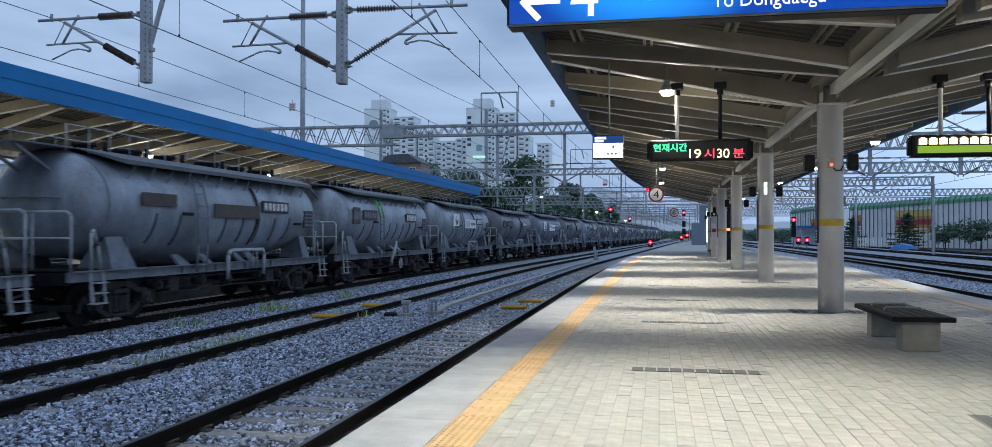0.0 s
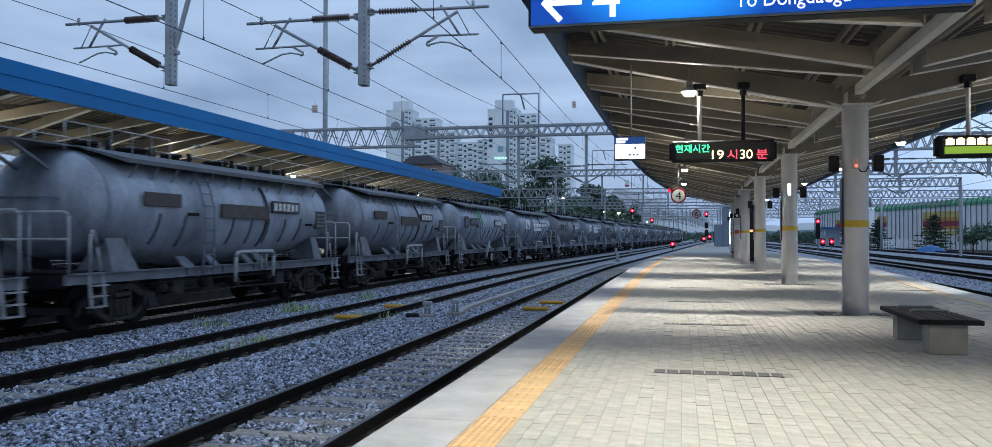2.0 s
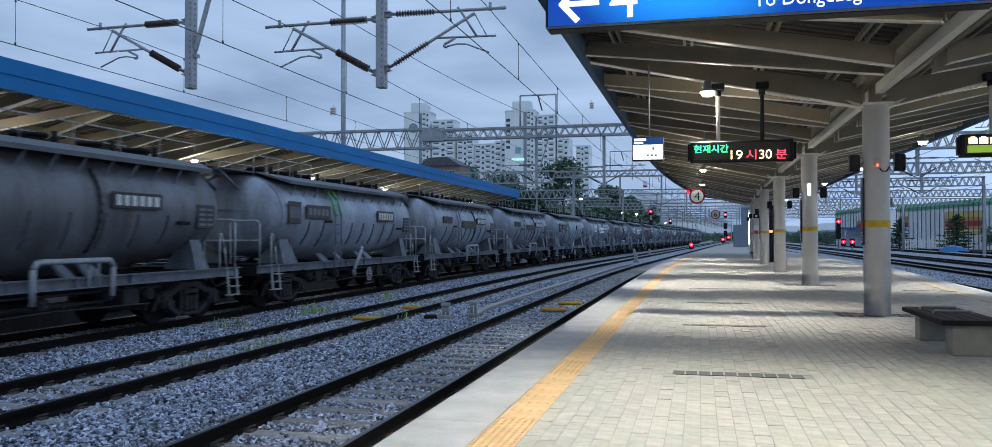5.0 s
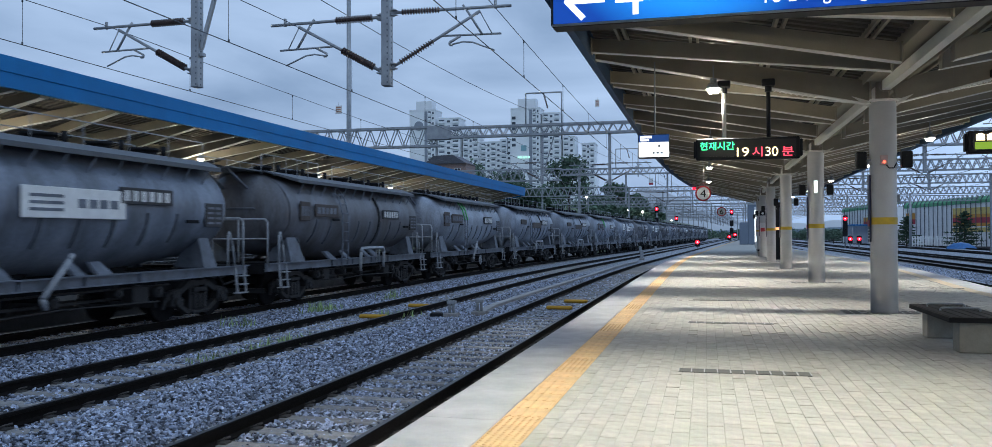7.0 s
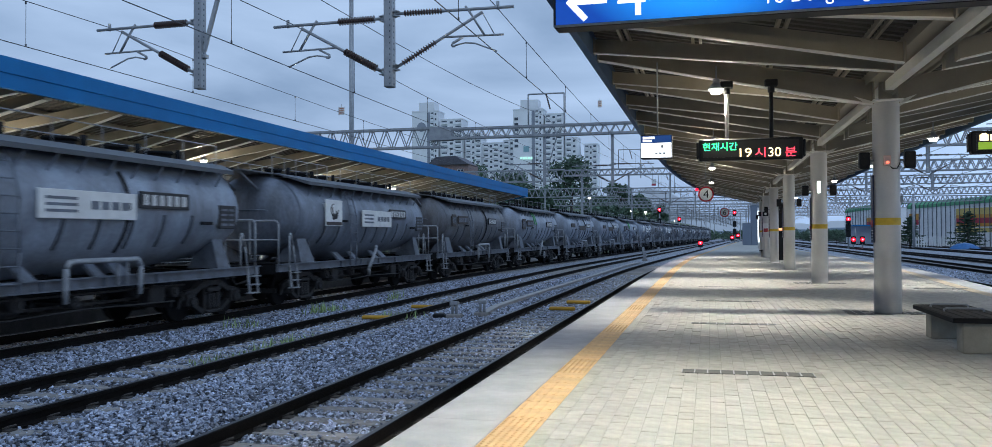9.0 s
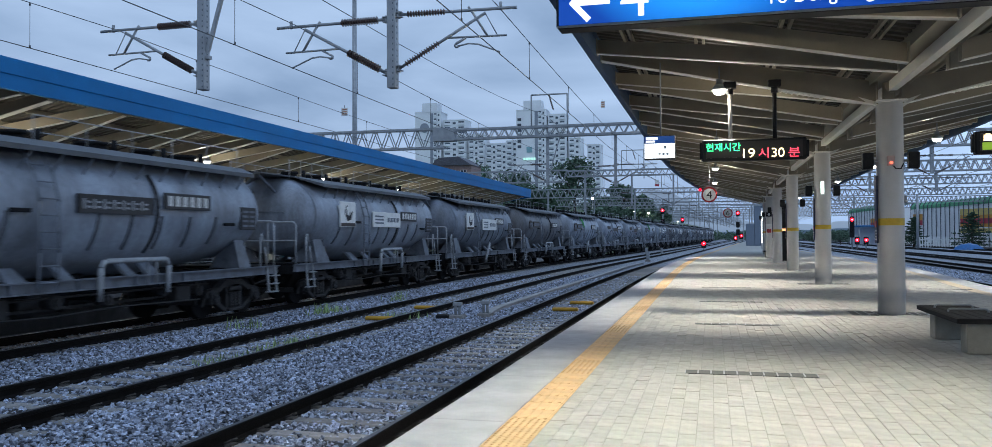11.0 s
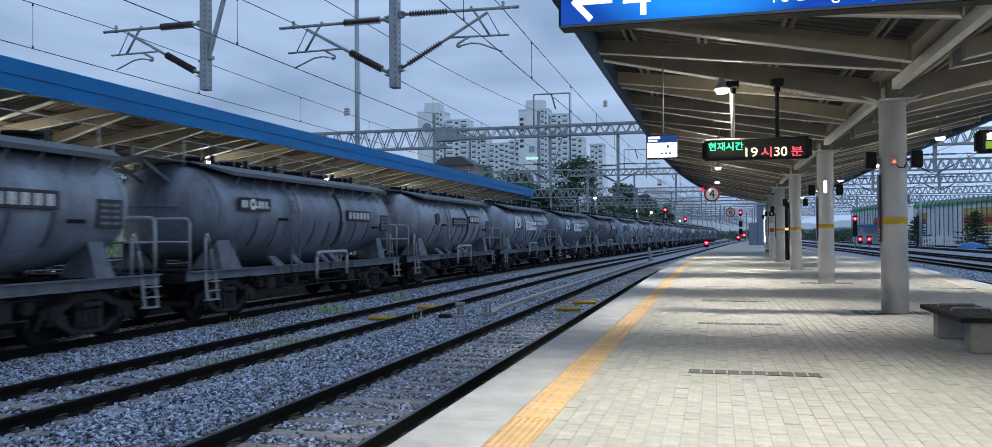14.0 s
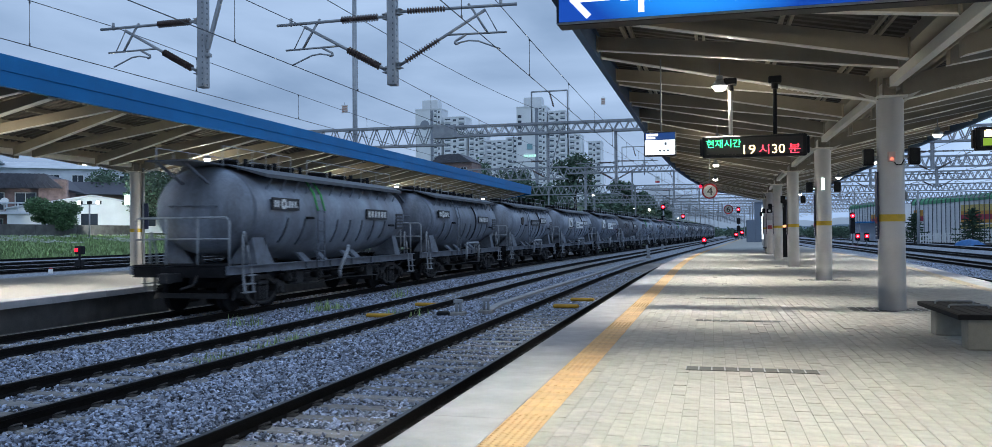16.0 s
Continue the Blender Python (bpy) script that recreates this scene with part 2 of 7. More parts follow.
GALV = material("galvanised_steel", (0.33, 0.35, 0.37), 0.5, metal=0.35, vary=0.2, scale=3, grain=60, bump=0.05)
WIRE = material("overhead_wire", (0.09, 0.095, 0.105), 0.5, metal=0.5, vary=0.1)
INSULATOR = material("brown_insulator", (0.09, 0.06, 0.055), 0.3, vary=0.2)
TANK = material("tank_grey_paint", (0.15, 0.175, 0.22), 0.46, vary=0.5, scale=1.7, grain=26, bump=0.3, streak=0.3, by="object", spread=0.2, spec=0.5)
TANK_PALE = material("tank_pale_grey_paint", (0.27, 0.315, 0.385), 0.46, tint=(0.155, 0.17, 0.20), vary=0.45, scale=1.4, grain=24, bump=0.3, streak=0.35, by="object", spread=0.1, spec=0.5)
TANK_OLD = material("tank_old_paint", (0.135, 0.145, 0.17), 0.5, tint=(0.075, 0.072, 0.075), vary=0.5, scale=1.9, grain=26, bump=0.3, streak=0.25, by="object", spread=0.2, spec=0.5)
RIB = material("dark_rib_paint", (0.10, 0.115, 0.14), 0.5, vary=0.4, scale=4, grain=40, bump=0.15)
FRAME = material("wagon_dark_steel", (0.012, 0.0125, 0.015), 0.75, vary=0.45, scale=5, grain=50, bump=0.2, spec=0.15)
WALKWAY = material("walkway_sheet", (0.075, 0.085, 0.10), 0.5, vary=0.3, scale=2, grain=40, bump=0.1)
SILL = material("wagon_sill_grey", (0.15, 0.172, 0.21), 0.6, vary=0.35, scale=4, grain=50, bump=0.15)
BOGIE = material("bogie_black", (0.028, 0.028, 0.030), 0.6, vary=0.4, scale=7, grain=60, bump=0.3, spec=0.3)
RAILING = material("railing_grey", (0.31, 0.335, 0.365), 0.5, vary=0.3, scale=6, grain=60, bump=0.1)
RUST_PLATE = material("rusty_plate", (0.075, 0.06, 0.055), 0.7, vary=0.35, scale=6, grain=60, bump=0.2)
WHITE_PLATE = material("white_plate", (0.80, 0.81, 0.80), 0.5, vary=0.12, scale=4)
BLACK_PLATE = material("black_plate", (0.018, 0.02, 0.026), 0.5, vary=0.3)
WHITE_PAINT = material("white_lettering", (0.82, 0.83, 0.82), 0.55, vary=0.15, scale=10)
GREEN_PAINT = material("green_paint", (0.06, 0.42, 0.10), 0.55, vary=0.2)
BENCH_TOP = material("bench_dark_slats", (0.018, 0.016, 0.016), 0.7, vary=0.3, scale=6, spec=0.2)
BENCH_LEG = material("bench_concrete", (0.31, 0.285, 0.235), 0.8, vary=0.2, scale=5, grain=90, bump=0.2)
LAMP_GLOW = glow("lamp_glow", (1.0, 0.95, 0.82), 14.0)
RED_GLOW = glow("red_signal_glow", (1.0, 0.004, 0.02), 3.5)
RED_CORE = glow("red_signal_core", (1.0, 0.10, 0.14), 9.0)
SIGN_WHITE = glow("lit_white_lettering", (0.95, 0.97, 1.0), 1.0, (0.7, 0.7, 0.7))
# ---------- the plan ----------
RAIL_Z = -0.48
BED_Z = RAIL_Z - 0.17


def bend(y):
    """How far the line has swung to the right at y."""
    if y < 30:
        return 0.0
    return 0.055 / 60 * (y - 30) ** 2 if y < 60 else 0.825 + 0.055 * (y - 60)


def along(pairs, y):
    return float(np.interp(y, [p[0] for p in pairs], [p[1] for p in pairs]))


RIGHT_EDGE = [(-15, 6.25), (0, 6.3), (21.7, 6.76), (26.4, 7.1), (31.6, 7.5), (38, 7.86), (46, 7.98), (68, 7.84), (110, 7.6), (170, 7.4)]
TRACKS = [("near", -3.81, 1.0), ("middle", -7.81, 1.0), ("freight", -12.05, 1.0), ("east_one", 9.0, 0.35), ("east_two", 13.9, 0.2),
          ("east_three", 18.3, 0.2), ("east_four", 25.0, 0.3), ("east_five", 30.5, 0.3), ("west_one", -37.5, 0.6), ("west_two", -43.0, 0.6), ("west_three", -49.0, 0.6), ("west_four", -57.5, 0.6)]


def track_x(track, y):
    name, x, k = track
    x += bend(y) * k
    if name == "freight" and y > 240:
        x -= (y - 240) ** 2 / 500
    return x


def strip(geo, left, right, z, ys):
    """A flat band between two lines x = left(y) and x = right(y)."""
    pts = [(f(y), y, z) for y in ys for f in (left, right)]
    return geo.add(pts, [(2 * i, 2 * i + 1, 2 * i + 3, 2 * i + 2) for i in range(len(ys) - 1)])


# ---------- ground and tracks ----------
g = Geo()
g.add([(-3000, -300, BED_Z - 0.16), (3000, -300, BED_Z - 0.16), (3000, 4500, BED_Z - 0.16), (-3000, 4500, BED_Z - 0.16)], [(0, 1, 2, 3)])
single("ground", g, GROUND, "grey gravelly ground under the rail yard", "ground", kind="structure")

near_steps = [-20 + 2.5 * i for i in range(25)]
far_steps = [40 + 2.5 * i for i in range(17)] + [90 + 10 * i for i in range(30)]
steps = near_steps + far_steps[1:]
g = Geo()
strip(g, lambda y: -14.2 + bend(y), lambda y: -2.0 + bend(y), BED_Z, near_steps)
single("ballast_bed", g, BALLAST, "bed under the crushed stone between the tracks, gap shade in its dark colour", "ballast", kind="structure")
g = Geo()
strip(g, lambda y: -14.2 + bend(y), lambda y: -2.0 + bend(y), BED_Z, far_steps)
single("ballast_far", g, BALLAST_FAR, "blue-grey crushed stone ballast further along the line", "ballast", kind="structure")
g = Geo()
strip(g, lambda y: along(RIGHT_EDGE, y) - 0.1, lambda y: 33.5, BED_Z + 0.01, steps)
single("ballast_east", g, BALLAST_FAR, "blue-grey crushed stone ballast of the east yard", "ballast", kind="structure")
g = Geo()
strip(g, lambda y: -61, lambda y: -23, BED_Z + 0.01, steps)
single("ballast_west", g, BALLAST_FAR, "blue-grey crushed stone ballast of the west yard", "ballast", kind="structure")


def rail_profile(x, z):
    """Half widths and heights of a flat-bottomed rail."""
    return [(x - 0.07, z - 0.155), (x + 0.07, z - 0.155), (x + 0.07, z - 0.143), (x + 0.012, z - 0.12), (x + 0.012, z - 0.045), (x + 0.035, z - 0.035),
            (x + 0.035, z - 0.006), (x + 0.028, z - 0.001), (x - 0.028, z - 0.001), (x - 0.035, z - 0.006), (x - 0.035, z - 0.035), (x - 0.012, z - 0.045), (x - 0.012, z - 0.12), (x - 0.07, z - 0.143)]


sleeper_geo = Geo()
sleeper_geo.chamfered(-1.2, 1.2, -0.12, 0.12, -0.16, 0.0, 0.025)
sleeper_mesh = sleeper_geo.mesh("sleeper", SLEEPER)
clip_geo = Geo()
for side in (-1, 1):
    for e in (-1, 1):
        x = side * 0.75 + e * 0.10
        clip_geo.chamfered(x - 0.045, x + 0.045, -0.06, 0.06, -0.155, -0.125, 0.008)
        clip_geo.pipe([(x - 0.04 * e, -0.05, -0.12), (x + 0.03 * e, -0.045, -0.09), (x + 0.035 * e, 0.045, -0.09), (x - 0.04 * e, 0.05, -0.115)], 0.011, 5)
clip_mesh = clip_geo.mesh("rail_clip", CLIP)

for track in TRACKS:
    name = track[0]
    t = thing("track_" + name, label="railway track with dark steel rails on concrete sleepers", category="track", kind="structure")
    near = name in ("near", "middle")
    ys = [-20 + 2.5 * i for i in range(40)] + [80 + 8 * i for i in range(38)]
    for side in (-0.75, 0.75):
        g = Geo()
        g.loft([[(x, y, z) for x, z in rail_profile(track_x(track, y) + side, RAIL_Z)] for y in ys], smooth=False)
        part("rail", g, RAIL_SIDE, t)
        g = Geo()
        strip(g, lambda y: track_x(track, y) + side - 0.026, lambda y: track_x(track, y) + side + 0.026, RAIL_Z + 0.003, ys)
        part("rail_head", g, RAIL_TOP, t, "worn bright running surface of the rail")
    if near:
        for i in range(90):
            y = 1.2 + 0.6 * i
            ob = part("sleeper", sleeper_mesh, SLEEPER, t)
            ob.location = (track_x(track, y), y, RAIL_Z - 0.145)
            if i < 45:
                ob = part("rail_clip", clip_mesh, RAIL_SIDE, t)
                ob.location = (track_x(track, y), y, RAIL_Z)
    else:
        g = Geo()
        for i in range(130):
            y = 2 + 0.6 * i
            x = track_x(track, y)
            g.box(x - 1.2, x + 1.2, y - 0.12, y + 0.12, BED_Z - 0.1, RAIL_Z - 0.145)
        tagged(part("sleepers", g, SLEEPER, t), kind="stuff")

# ---------- ballast stones ----------


def rock(rng, size):
    """A small broken stone: six uneven corners."""
    pts = []
    for ax in range(3):
        for sg in (-1, 1):
            p = Vector([rng.uniform(-0.35, 0.35) for _ in range(3)])
            p[ax] = sg * rng.uniform(0.55, 1.0) * (1.0 if ax < 2 else 0.75)
            pts.append(p * size * 0.62)
    rot = Euler((rng.uniform(-0.5, 0.5), rng.uniform(-0.5, 0.5), rng.uniform(0, 6.3))).to_matrix()
    return [rot @ p for p in pts]


ROCK_FACES = np.array([(1, 3, 5), (3, 0, 5), (0, 2, 5), (2, 1, 5), (3, 1, 4), (0, 3, 4), (2, 0, 4), (1, 2, 4)])


def stones(name, spots, label, seed):
    rng = random.Random(seed)
    shapes = [np.array([tuple(p) for p in rock(rng, 1.0)]) for _ in range(160)]
    verts = np.concatenate([shapes[rng.randrange(160)] * s + np.array((x, y, z)) for x, y, z, s in spots])
    faces = (ROCK_FACES[None] + 6 * np.arange(len(spots))[:, None, None]).reshape(-1, 3)
    me = bpy.data.meshes.new(name)
    me.from_pydata(verts.tolist(), [], faces.tolist())
    me.materials.append(STONE)
    return tagged(new(name, me), label, "ballast", kind="stuff")


def stone_spots():
    rng = random.Random(7)
    spots = []
    for x0, x1, y0, y1, per in ((-6.9, -2.1, 3.5, 12, 800), (-8.9, -2.1, 12, 24, 480), (-13.6, -6.9, 5, 14, 480), (-13.6, -8.9, 14, 24, 320), (-13.0, -2.0, 24, 42, 140), (7.6, 13.0, 20, 58, 60)):
        for _ in range(int((x1 - x0) * (y1 - y0) * per)):
            x, y = rng.uniform(x0, x1), rng.uniform(y0, y1)
            z = BED_Z + rng.uniform(-0.012, 0.03)
            size = rng.uniform(0.032, 0.075) * (1.0 if y < 20 else 1.3)
            off, inside = 9, False
            for tr in TRACKS[:3]:
                d = abs(x - track_x(tr, y))
                if abs(d - 0.75) < 0.085:
                    off = 0
                if d < 1.2:
                    inside = True
            if off == 0:
                continue
            if inside:
                # the crib lies a little lower than the sleepers' tops
                k = (y - 1.2) / 0.6
                if abs(k - round(k)) * 0.6 < 0.12 and x > -6 and rng.random() < 0.45:
                    continue
                z = BED_Z + rng.uniform(-0.02, 0.022)
            else:
                z += 0.02 * (1 + math.sin(x * 2.1 + y * 0.7)) * 0.5
            if x > 0 and x < along(RIGHT_EDGE, y) + 0.1:
                continue
            spots.append((x + (bend(y) if x < 0 else 0), y, z, size))
    return spots


stones("ballast_stones", stone_spots(), "loose crushed grey ballast stones", 3)

# ---------- platforms ----------


def platform(name, left, right, ys, label):
    t = thing(name, label=label, category="platform", kind="structure")
    g = Geo()
    for y0, y1 in zip(ys, ys[1:]):
        a0, a1, b0, b1 = left(y0), left(y1), right(y0), right(y1)
        g.add([(a0, y0, -0.13), (b0, y0, -0.13), (b1, y1, -0.13), (a1, y1, -0.13), (a0, y0, BED_Z - 0.1), (b0, y0, BED_Z - 0.1), (b1, y1, BED_Z - 0.1), (a1, y1, BED_Z - 0.1)],
              [(0, 1, 2, 3), (0, 3, 7, 4), (1, 5, 6, 2)])
    part("platform_body", g, WALL_SHADED, t, "concrete platform wall, shade under its coping in the dark colour")
    return t


p_ys = [-14 + 2 * i for i in range(93)]
LEFT_EDGE_X, STRIP_X0, STRIP_X1 = -2.07, -1.47, -1.17
plat = platform("platform", lambda y: LEFT_EDGE_X + 0.06 + bend(y), lambda y: along(RIGHT_EDGE, y) - 0.06, p_ys, "island platform paved with pale concrete blocks and a yellow tactile strip")
g = Geo()
strip(g, lambda y: STRIP_X1 + bend(y), lambda y: along(RIGHT_EDGE, y) - 0.9, -0.007, p_ys)
part("paving_bed", g, JOINT, plat, "sandy joints between paving blocks")

# coping slabs along both edges
for k in range(68):
    y0, y1 = -14 + 2.0 * k, -14 + 2.0 * k + 1.994
    g = Geo()
    a, b = bend(y0), bend(y1)
    g.loft([[(LEFT_EDGE_X + o, yy, -0.13), (STRIP_X0 - 0.003 + o, yy, -0.13), (STRIP_X0 - 0.003 + o, yy, 0.0), (LEFT_EDGE_X + 0.012 + o, yy, 0.0), (LEFT_EDGE_X + o, yy, -0.012)] for yy, o in ((y0, a), (y1, b))], smooth=False)
    part("coping_slab", g, COPING, plat)
    g = Geo()
    a, b = along(RIGHT_EDGE, y0), along(RIGHT_EDGE, y1)
    g.loft([[(o, yy, -0.13), (o - 0.6, yy, -0.13), (o - 0.6, yy, 0.0), (o - 0.012, yy, 0.0), (o, yy, -0.012)] for yy, o in ((y0, a), (y1, b))], smooth=False)
    part("coping_slab", g, COPING, plat)

# tactile tiles, 0.3 m square, with raised bars
tile_geo = Geo()
tile_geo.chamfered(-0.148, 0.148, -0.1485, 0.1485, -0.05, 0.0, 0.003)
for i in range(4):
    x = -0.1125 + 0.075 * i
    tile_geo.chamfered(x - 0.017, x + 0.017, -0.14, 0.14, -0.002, 0.006, 0.004)
tile_mesh = tile_geo.mesh("tactile_tile", TACTILE)
dot_geo = Geo()
dot_geo.chamfered(-0.148, 0.148, -0.1485, 0.1485, -0.05, 0.0, 0.003)
for i in range(6):
    for j in range(6):
        x, y = -0.125 + 0.05 * i, -0.125 + 0.05 * j
        dot_geo.tube((x, y, -0.001), (x, y, 0.006), 0.014, 6, 0.009)
dot_mesh = dot_geo.mesh("tactile_tile", TACTILE)
for k in range(204):
    y = 1.2 + 0.3 * k
    ob = part("tactile_tile", dot_mesh if (k % 12) in (0, 1, 2) or y < 6.2 else tile_mesh, TACTILE, plat)
    ob.location = ((STRIP_X0 + STRIP_X1) / 2 + bend(y), y, 0.0)
g = Geo()
strip(g, lambda y: STRIP_X0 + bend(y), lambda y: STRIP_X1 + bend(y), -0.004, [62 + 4 * i for i in range(25)])
part("tactile_strip", g, TACTILE, plat, "yellow tactile strip running on along the edge")
g = Geo()
strip(g, lambda y: along(RIGHT_EDGE, y) - 0.9, lambda y: along(RIGHT_EDGE, y) - 0.6, -0.002, p_ys)
part("tactile_strip", g, TACTILE_PALE, plat, "worn pale tactile strip along the edge")
# ---------- canopies ----------


def canopy(name, centre, eave_left, eave_right, y0, y1, col_y, base, rafters, label):
    """A butterfly canopy: girder tubes on one row of columns, straight and slanting rafters rising to folded fascias."""
    t = thing(name, 0, 0, 0, label, "canopy", kind="structure")
    top = lambda f: 3.97 + 0.88 * f
    bays = range(math.floor((y0 - col_y) / BAY), math.ceil((y1 - col_y) / BAY))
    seg = [y0 + (y1 - y0) * i / 24 for i in range(25)]
    # girder tubes between the columns
    for k in bays:
        a, b = max(y0, col_y + BAY * k + 0.05), min(y1, col_y + BAY * (k + 1) - 0.32)
        if b - a < 1:
            continue
        g = Geo()
        g.bar((centre(a), a, 3.83), (centre(b), b, 3.83), 0.125, 0.16)
        part("valley_girder", g, CANOPY_LIT, t, "pale painted steel girder tube")
        g = Geo()
        g.tube((centre(b), b - 0.01, 3.83), (centre(b), b + 0.03, 3.83), 0.11, 18)
        g.chamfered(centre(a) - 0.1, centre(a) + 0.1, a - 0.05, a + 0.04, 3.6, 3.95, 0.01)
        part("girder_end", g, CANOPY_SHADED, t)
    g = Geo()
    for a, b in zip(seg, seg[1:]):
        for d in (-0.31, 0.31):
            g.bar((centre(a) + d, a, 4.02), (centre(b) + d, b, 4.02), 0.016, 0.24)
        g.bar((centre(a), a, 3.96), (centre(b), b, 3.96), 0.6, 0.016)
    part("valley_gutter", g, CANOPY_SHADED, t)
    for k in bays:
        for off_v, off_e, main in rafters:
            yv, ye = col_y + BAY * k + off_v, col_y + BAY * k + off_e
            if min(yv, ye) < y0 + 0.3 or max(yv, ye) > y1 - 0.2:
                continue
            for s, eave in ((-1, eave_left), (1, eave_right)):
                xv, xe = centre(yv) + s * (0.2 if main else 0.33), eave(ye) - s * 0.12
                zv, ze = (3.56, 4.58) if main else (3.69, 4.60)
                g, fl = Geo(), Geo()
                w = 0.007
                quad = [(xv, yv, zv), (xe, ye, ze), (xe, ye, top(1)), (xv, yv, top(0))]
                g.add([(x, y + d, z) for d in (-w, w) for x, y, z in quad], [(0, 1, 2, 3), (7, 6, 5, 4), (0, 4, 5, 1), (1, 5, 6, 2), (2, 6, 7, 3), (3, 7, 4, 0)])
                # bolted end plates
                g.box(xv - 0.012, xv + 0.012, yv - 0.09, yv + 0.09, zv, top(0))
                g.box(xe - 0.012, xe + 0.012, ye - 0.12, ye + 0.12, ze - 0.02, top(1))
                for z in (ze + 0.05, ze + 0.17):
                    for d in (-0.08, 0.08):
                        g.tube((xe - s * 0.01, ye + d, z), (xe - s * 0.04, ye + d, z), 0.015, 6)
                fl.bar((xv, yv, zv), (xe, ye, ze), 0.2 if main else 0.13, 0.016)
                if main:
                    for i in range(8):
                        f = 0.19 + 0.02 * i
                        x, z = xv + (xe - xv) * f, zv + (ze - zv) * f
                        for d in (-0.065, 0.065):
                            fl.tube((x, yv + d, z + 0.005), (x, yv + d, z - 0.035), 0.017, 6)
                    f = 0.26
                    x, z = xv + (xe - xv) * f, zv + (ze - zv) * f
                    fl.bar((xv + (xe - xv) * 0.18, yv, zv + (ze - zv) * 0.18 - 0.012), (xv + (xe - xv) * 0.34, yv, zv + (ze - zv) * 0.34 - 0.012), 0.18, 0.016)
                    for bx in (-0.16, -0.05, 0.05, 0.16):
                        for bz in (0.1, 0.2, 0.3):
                            g.tube((x + bx, yv - 0.03, z + bz), (x + bx, yv + 0.03, z + bz), 0.015, 6)
                    g.box(x - 0.22, x + 0.22, yv - 0.014, yv + 0.014, z + 0.05, z + 0.35)
                part("rafter", g, CANOPY_SHADED, t)
                part("rafter_flange", fl, CANOPY_LIT, t, "lower flange of the rafter, floor light in its pale colour")
    for s, eave in ((-1, eave_left), (1, eave_right)):
        # pale purlins in channel pairs under the deck
        for f in (0.14, 0.38, 0.62, 0.86):
            g = Geo()
            for a, b in zip(seg, seg[1:]):
                for d in (-0.06, 0.06):
                    xa, xb = centre(a) + (eave(a) - centre(a)) * f + d, centre(b) + (eave(b) - centre(b)) * f + d
                    g.bar((xa, a, top(f) + 0.05), (xb, b, top(f) + 0.05), 0.045, 0.1)
            part("purlin", g, CANOPY_SHADED, t)
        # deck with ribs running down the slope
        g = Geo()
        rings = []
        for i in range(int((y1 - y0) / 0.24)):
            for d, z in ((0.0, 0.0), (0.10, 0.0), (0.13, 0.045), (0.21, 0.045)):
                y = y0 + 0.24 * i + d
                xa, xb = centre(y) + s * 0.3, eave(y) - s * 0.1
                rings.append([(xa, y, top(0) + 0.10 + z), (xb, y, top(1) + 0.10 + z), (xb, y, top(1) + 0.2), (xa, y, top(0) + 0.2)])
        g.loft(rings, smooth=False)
        part("roof_deck", g, DECK, t, "ribbed steel roof deck, shade between rafters in its near-black colour")
        # fascia with a groove line
        g = Geo()
        for a, b in zip(seg, seg[1:]):
            for z0, z1, out in ((base, base + 0.32, 0.0), (base + 0.335, base + 0.69, 0.02)):
                pa = [(eave(y) + s * d, y, z) for y in (a, b) for d, z in ((out, z0), (out, z1), (-0.12, z1), (-0.12, z0))]
                g.add(pa, [(0, 1, 5, 4), (1, 2, 6, 5), (2, 3, 7, 6), (3, 0, 4, 7)])
            pa = [(eave(y) + s * -0.01, y, z) for y in (a, b) for z in (base + 0.31, base + 0.34)]
            g.add(pa, [(0, 1, 3, 2)])
        for y in (y0, y1):
            c, e = centre(y), eave(y)
            pa = [(c, 3.9), (e, base), (e, base + 0.69), (c, 4.35)]
            g.prism(pa, "y", y - 0.05, y + 0.05)
        # the lower canopy's fascia takes the blue with shade mixed in
        part("fascia", g, FASCIA if base > 4.55 else FASCIA_SHADED, t, "folded blue metal fascia")
    return t


def column(x, y):
    t = thing("platform_column", x, y, 0, "pale grey round steel canopy column with a yellow band", "column", "canopy columns")
    r = 0.215
    g = Geo()
    g.tube((0, 0, 0.0), (0, 0, 3.62), r, 32)
    part("shaft", g, COLUMN, t)
    g = Geo()
    g.tube((0, 0, 1.50), (0, 0, 1.62), r + 0.003, 32, caps=False)
    part("band", g, YELLOW, t, "yellow warning band")
    g = Geo()
    g.chamfered(-0.24, 0.24, -0.24, 0.24, 3.585, 3.625, 0.01)
    for s in (-1, 1):
        g.prism([(s * 0.2, 3.62), (s * 0.5, 3.72), (s * 0.2, 3.5)], "y", -0.012, 0.012)
    part("cap", g, CANOPY_LIT, t)
    return t


EAST_RAFTERS = [(0, 0, True), (0.62, 2.52, False), (3.03, 3.05, False), (3.62, 5.55, False), (6.07, 6.15, False), (6.70, 8.52, False)]
WEST_RAFTERS = [(0, 0, True), (0.95, 2.1, False), (3.45, 2.6, False), (4.15, 5.15, False), (6.75, 6.0, False), (7.4, 8.25, False)]


def column_x(y):
    return COLUMN_X + 0.75 * bend(y)


canopy("canopy_east", column_x, lambda y: -2.08 + 1.6 * bend(y), lambda y: 7.6 + 0.4 * bend(y), -9.0, 68.5, COLUMN_Y, 4.5, EAST_RAFTERS, "butterfly canopy of painted steel with a blue fascia")
canopy("canopy_west", lambda y: LEFT_COLUMN_X, lambda y: -24.4, lambda y: -14.8, -9.0, 69.8, LEFT_COLUMN_Y, 4.62, WEST_RAFTERS, "butterfly canopy over the opposite platform with a blue fascia")
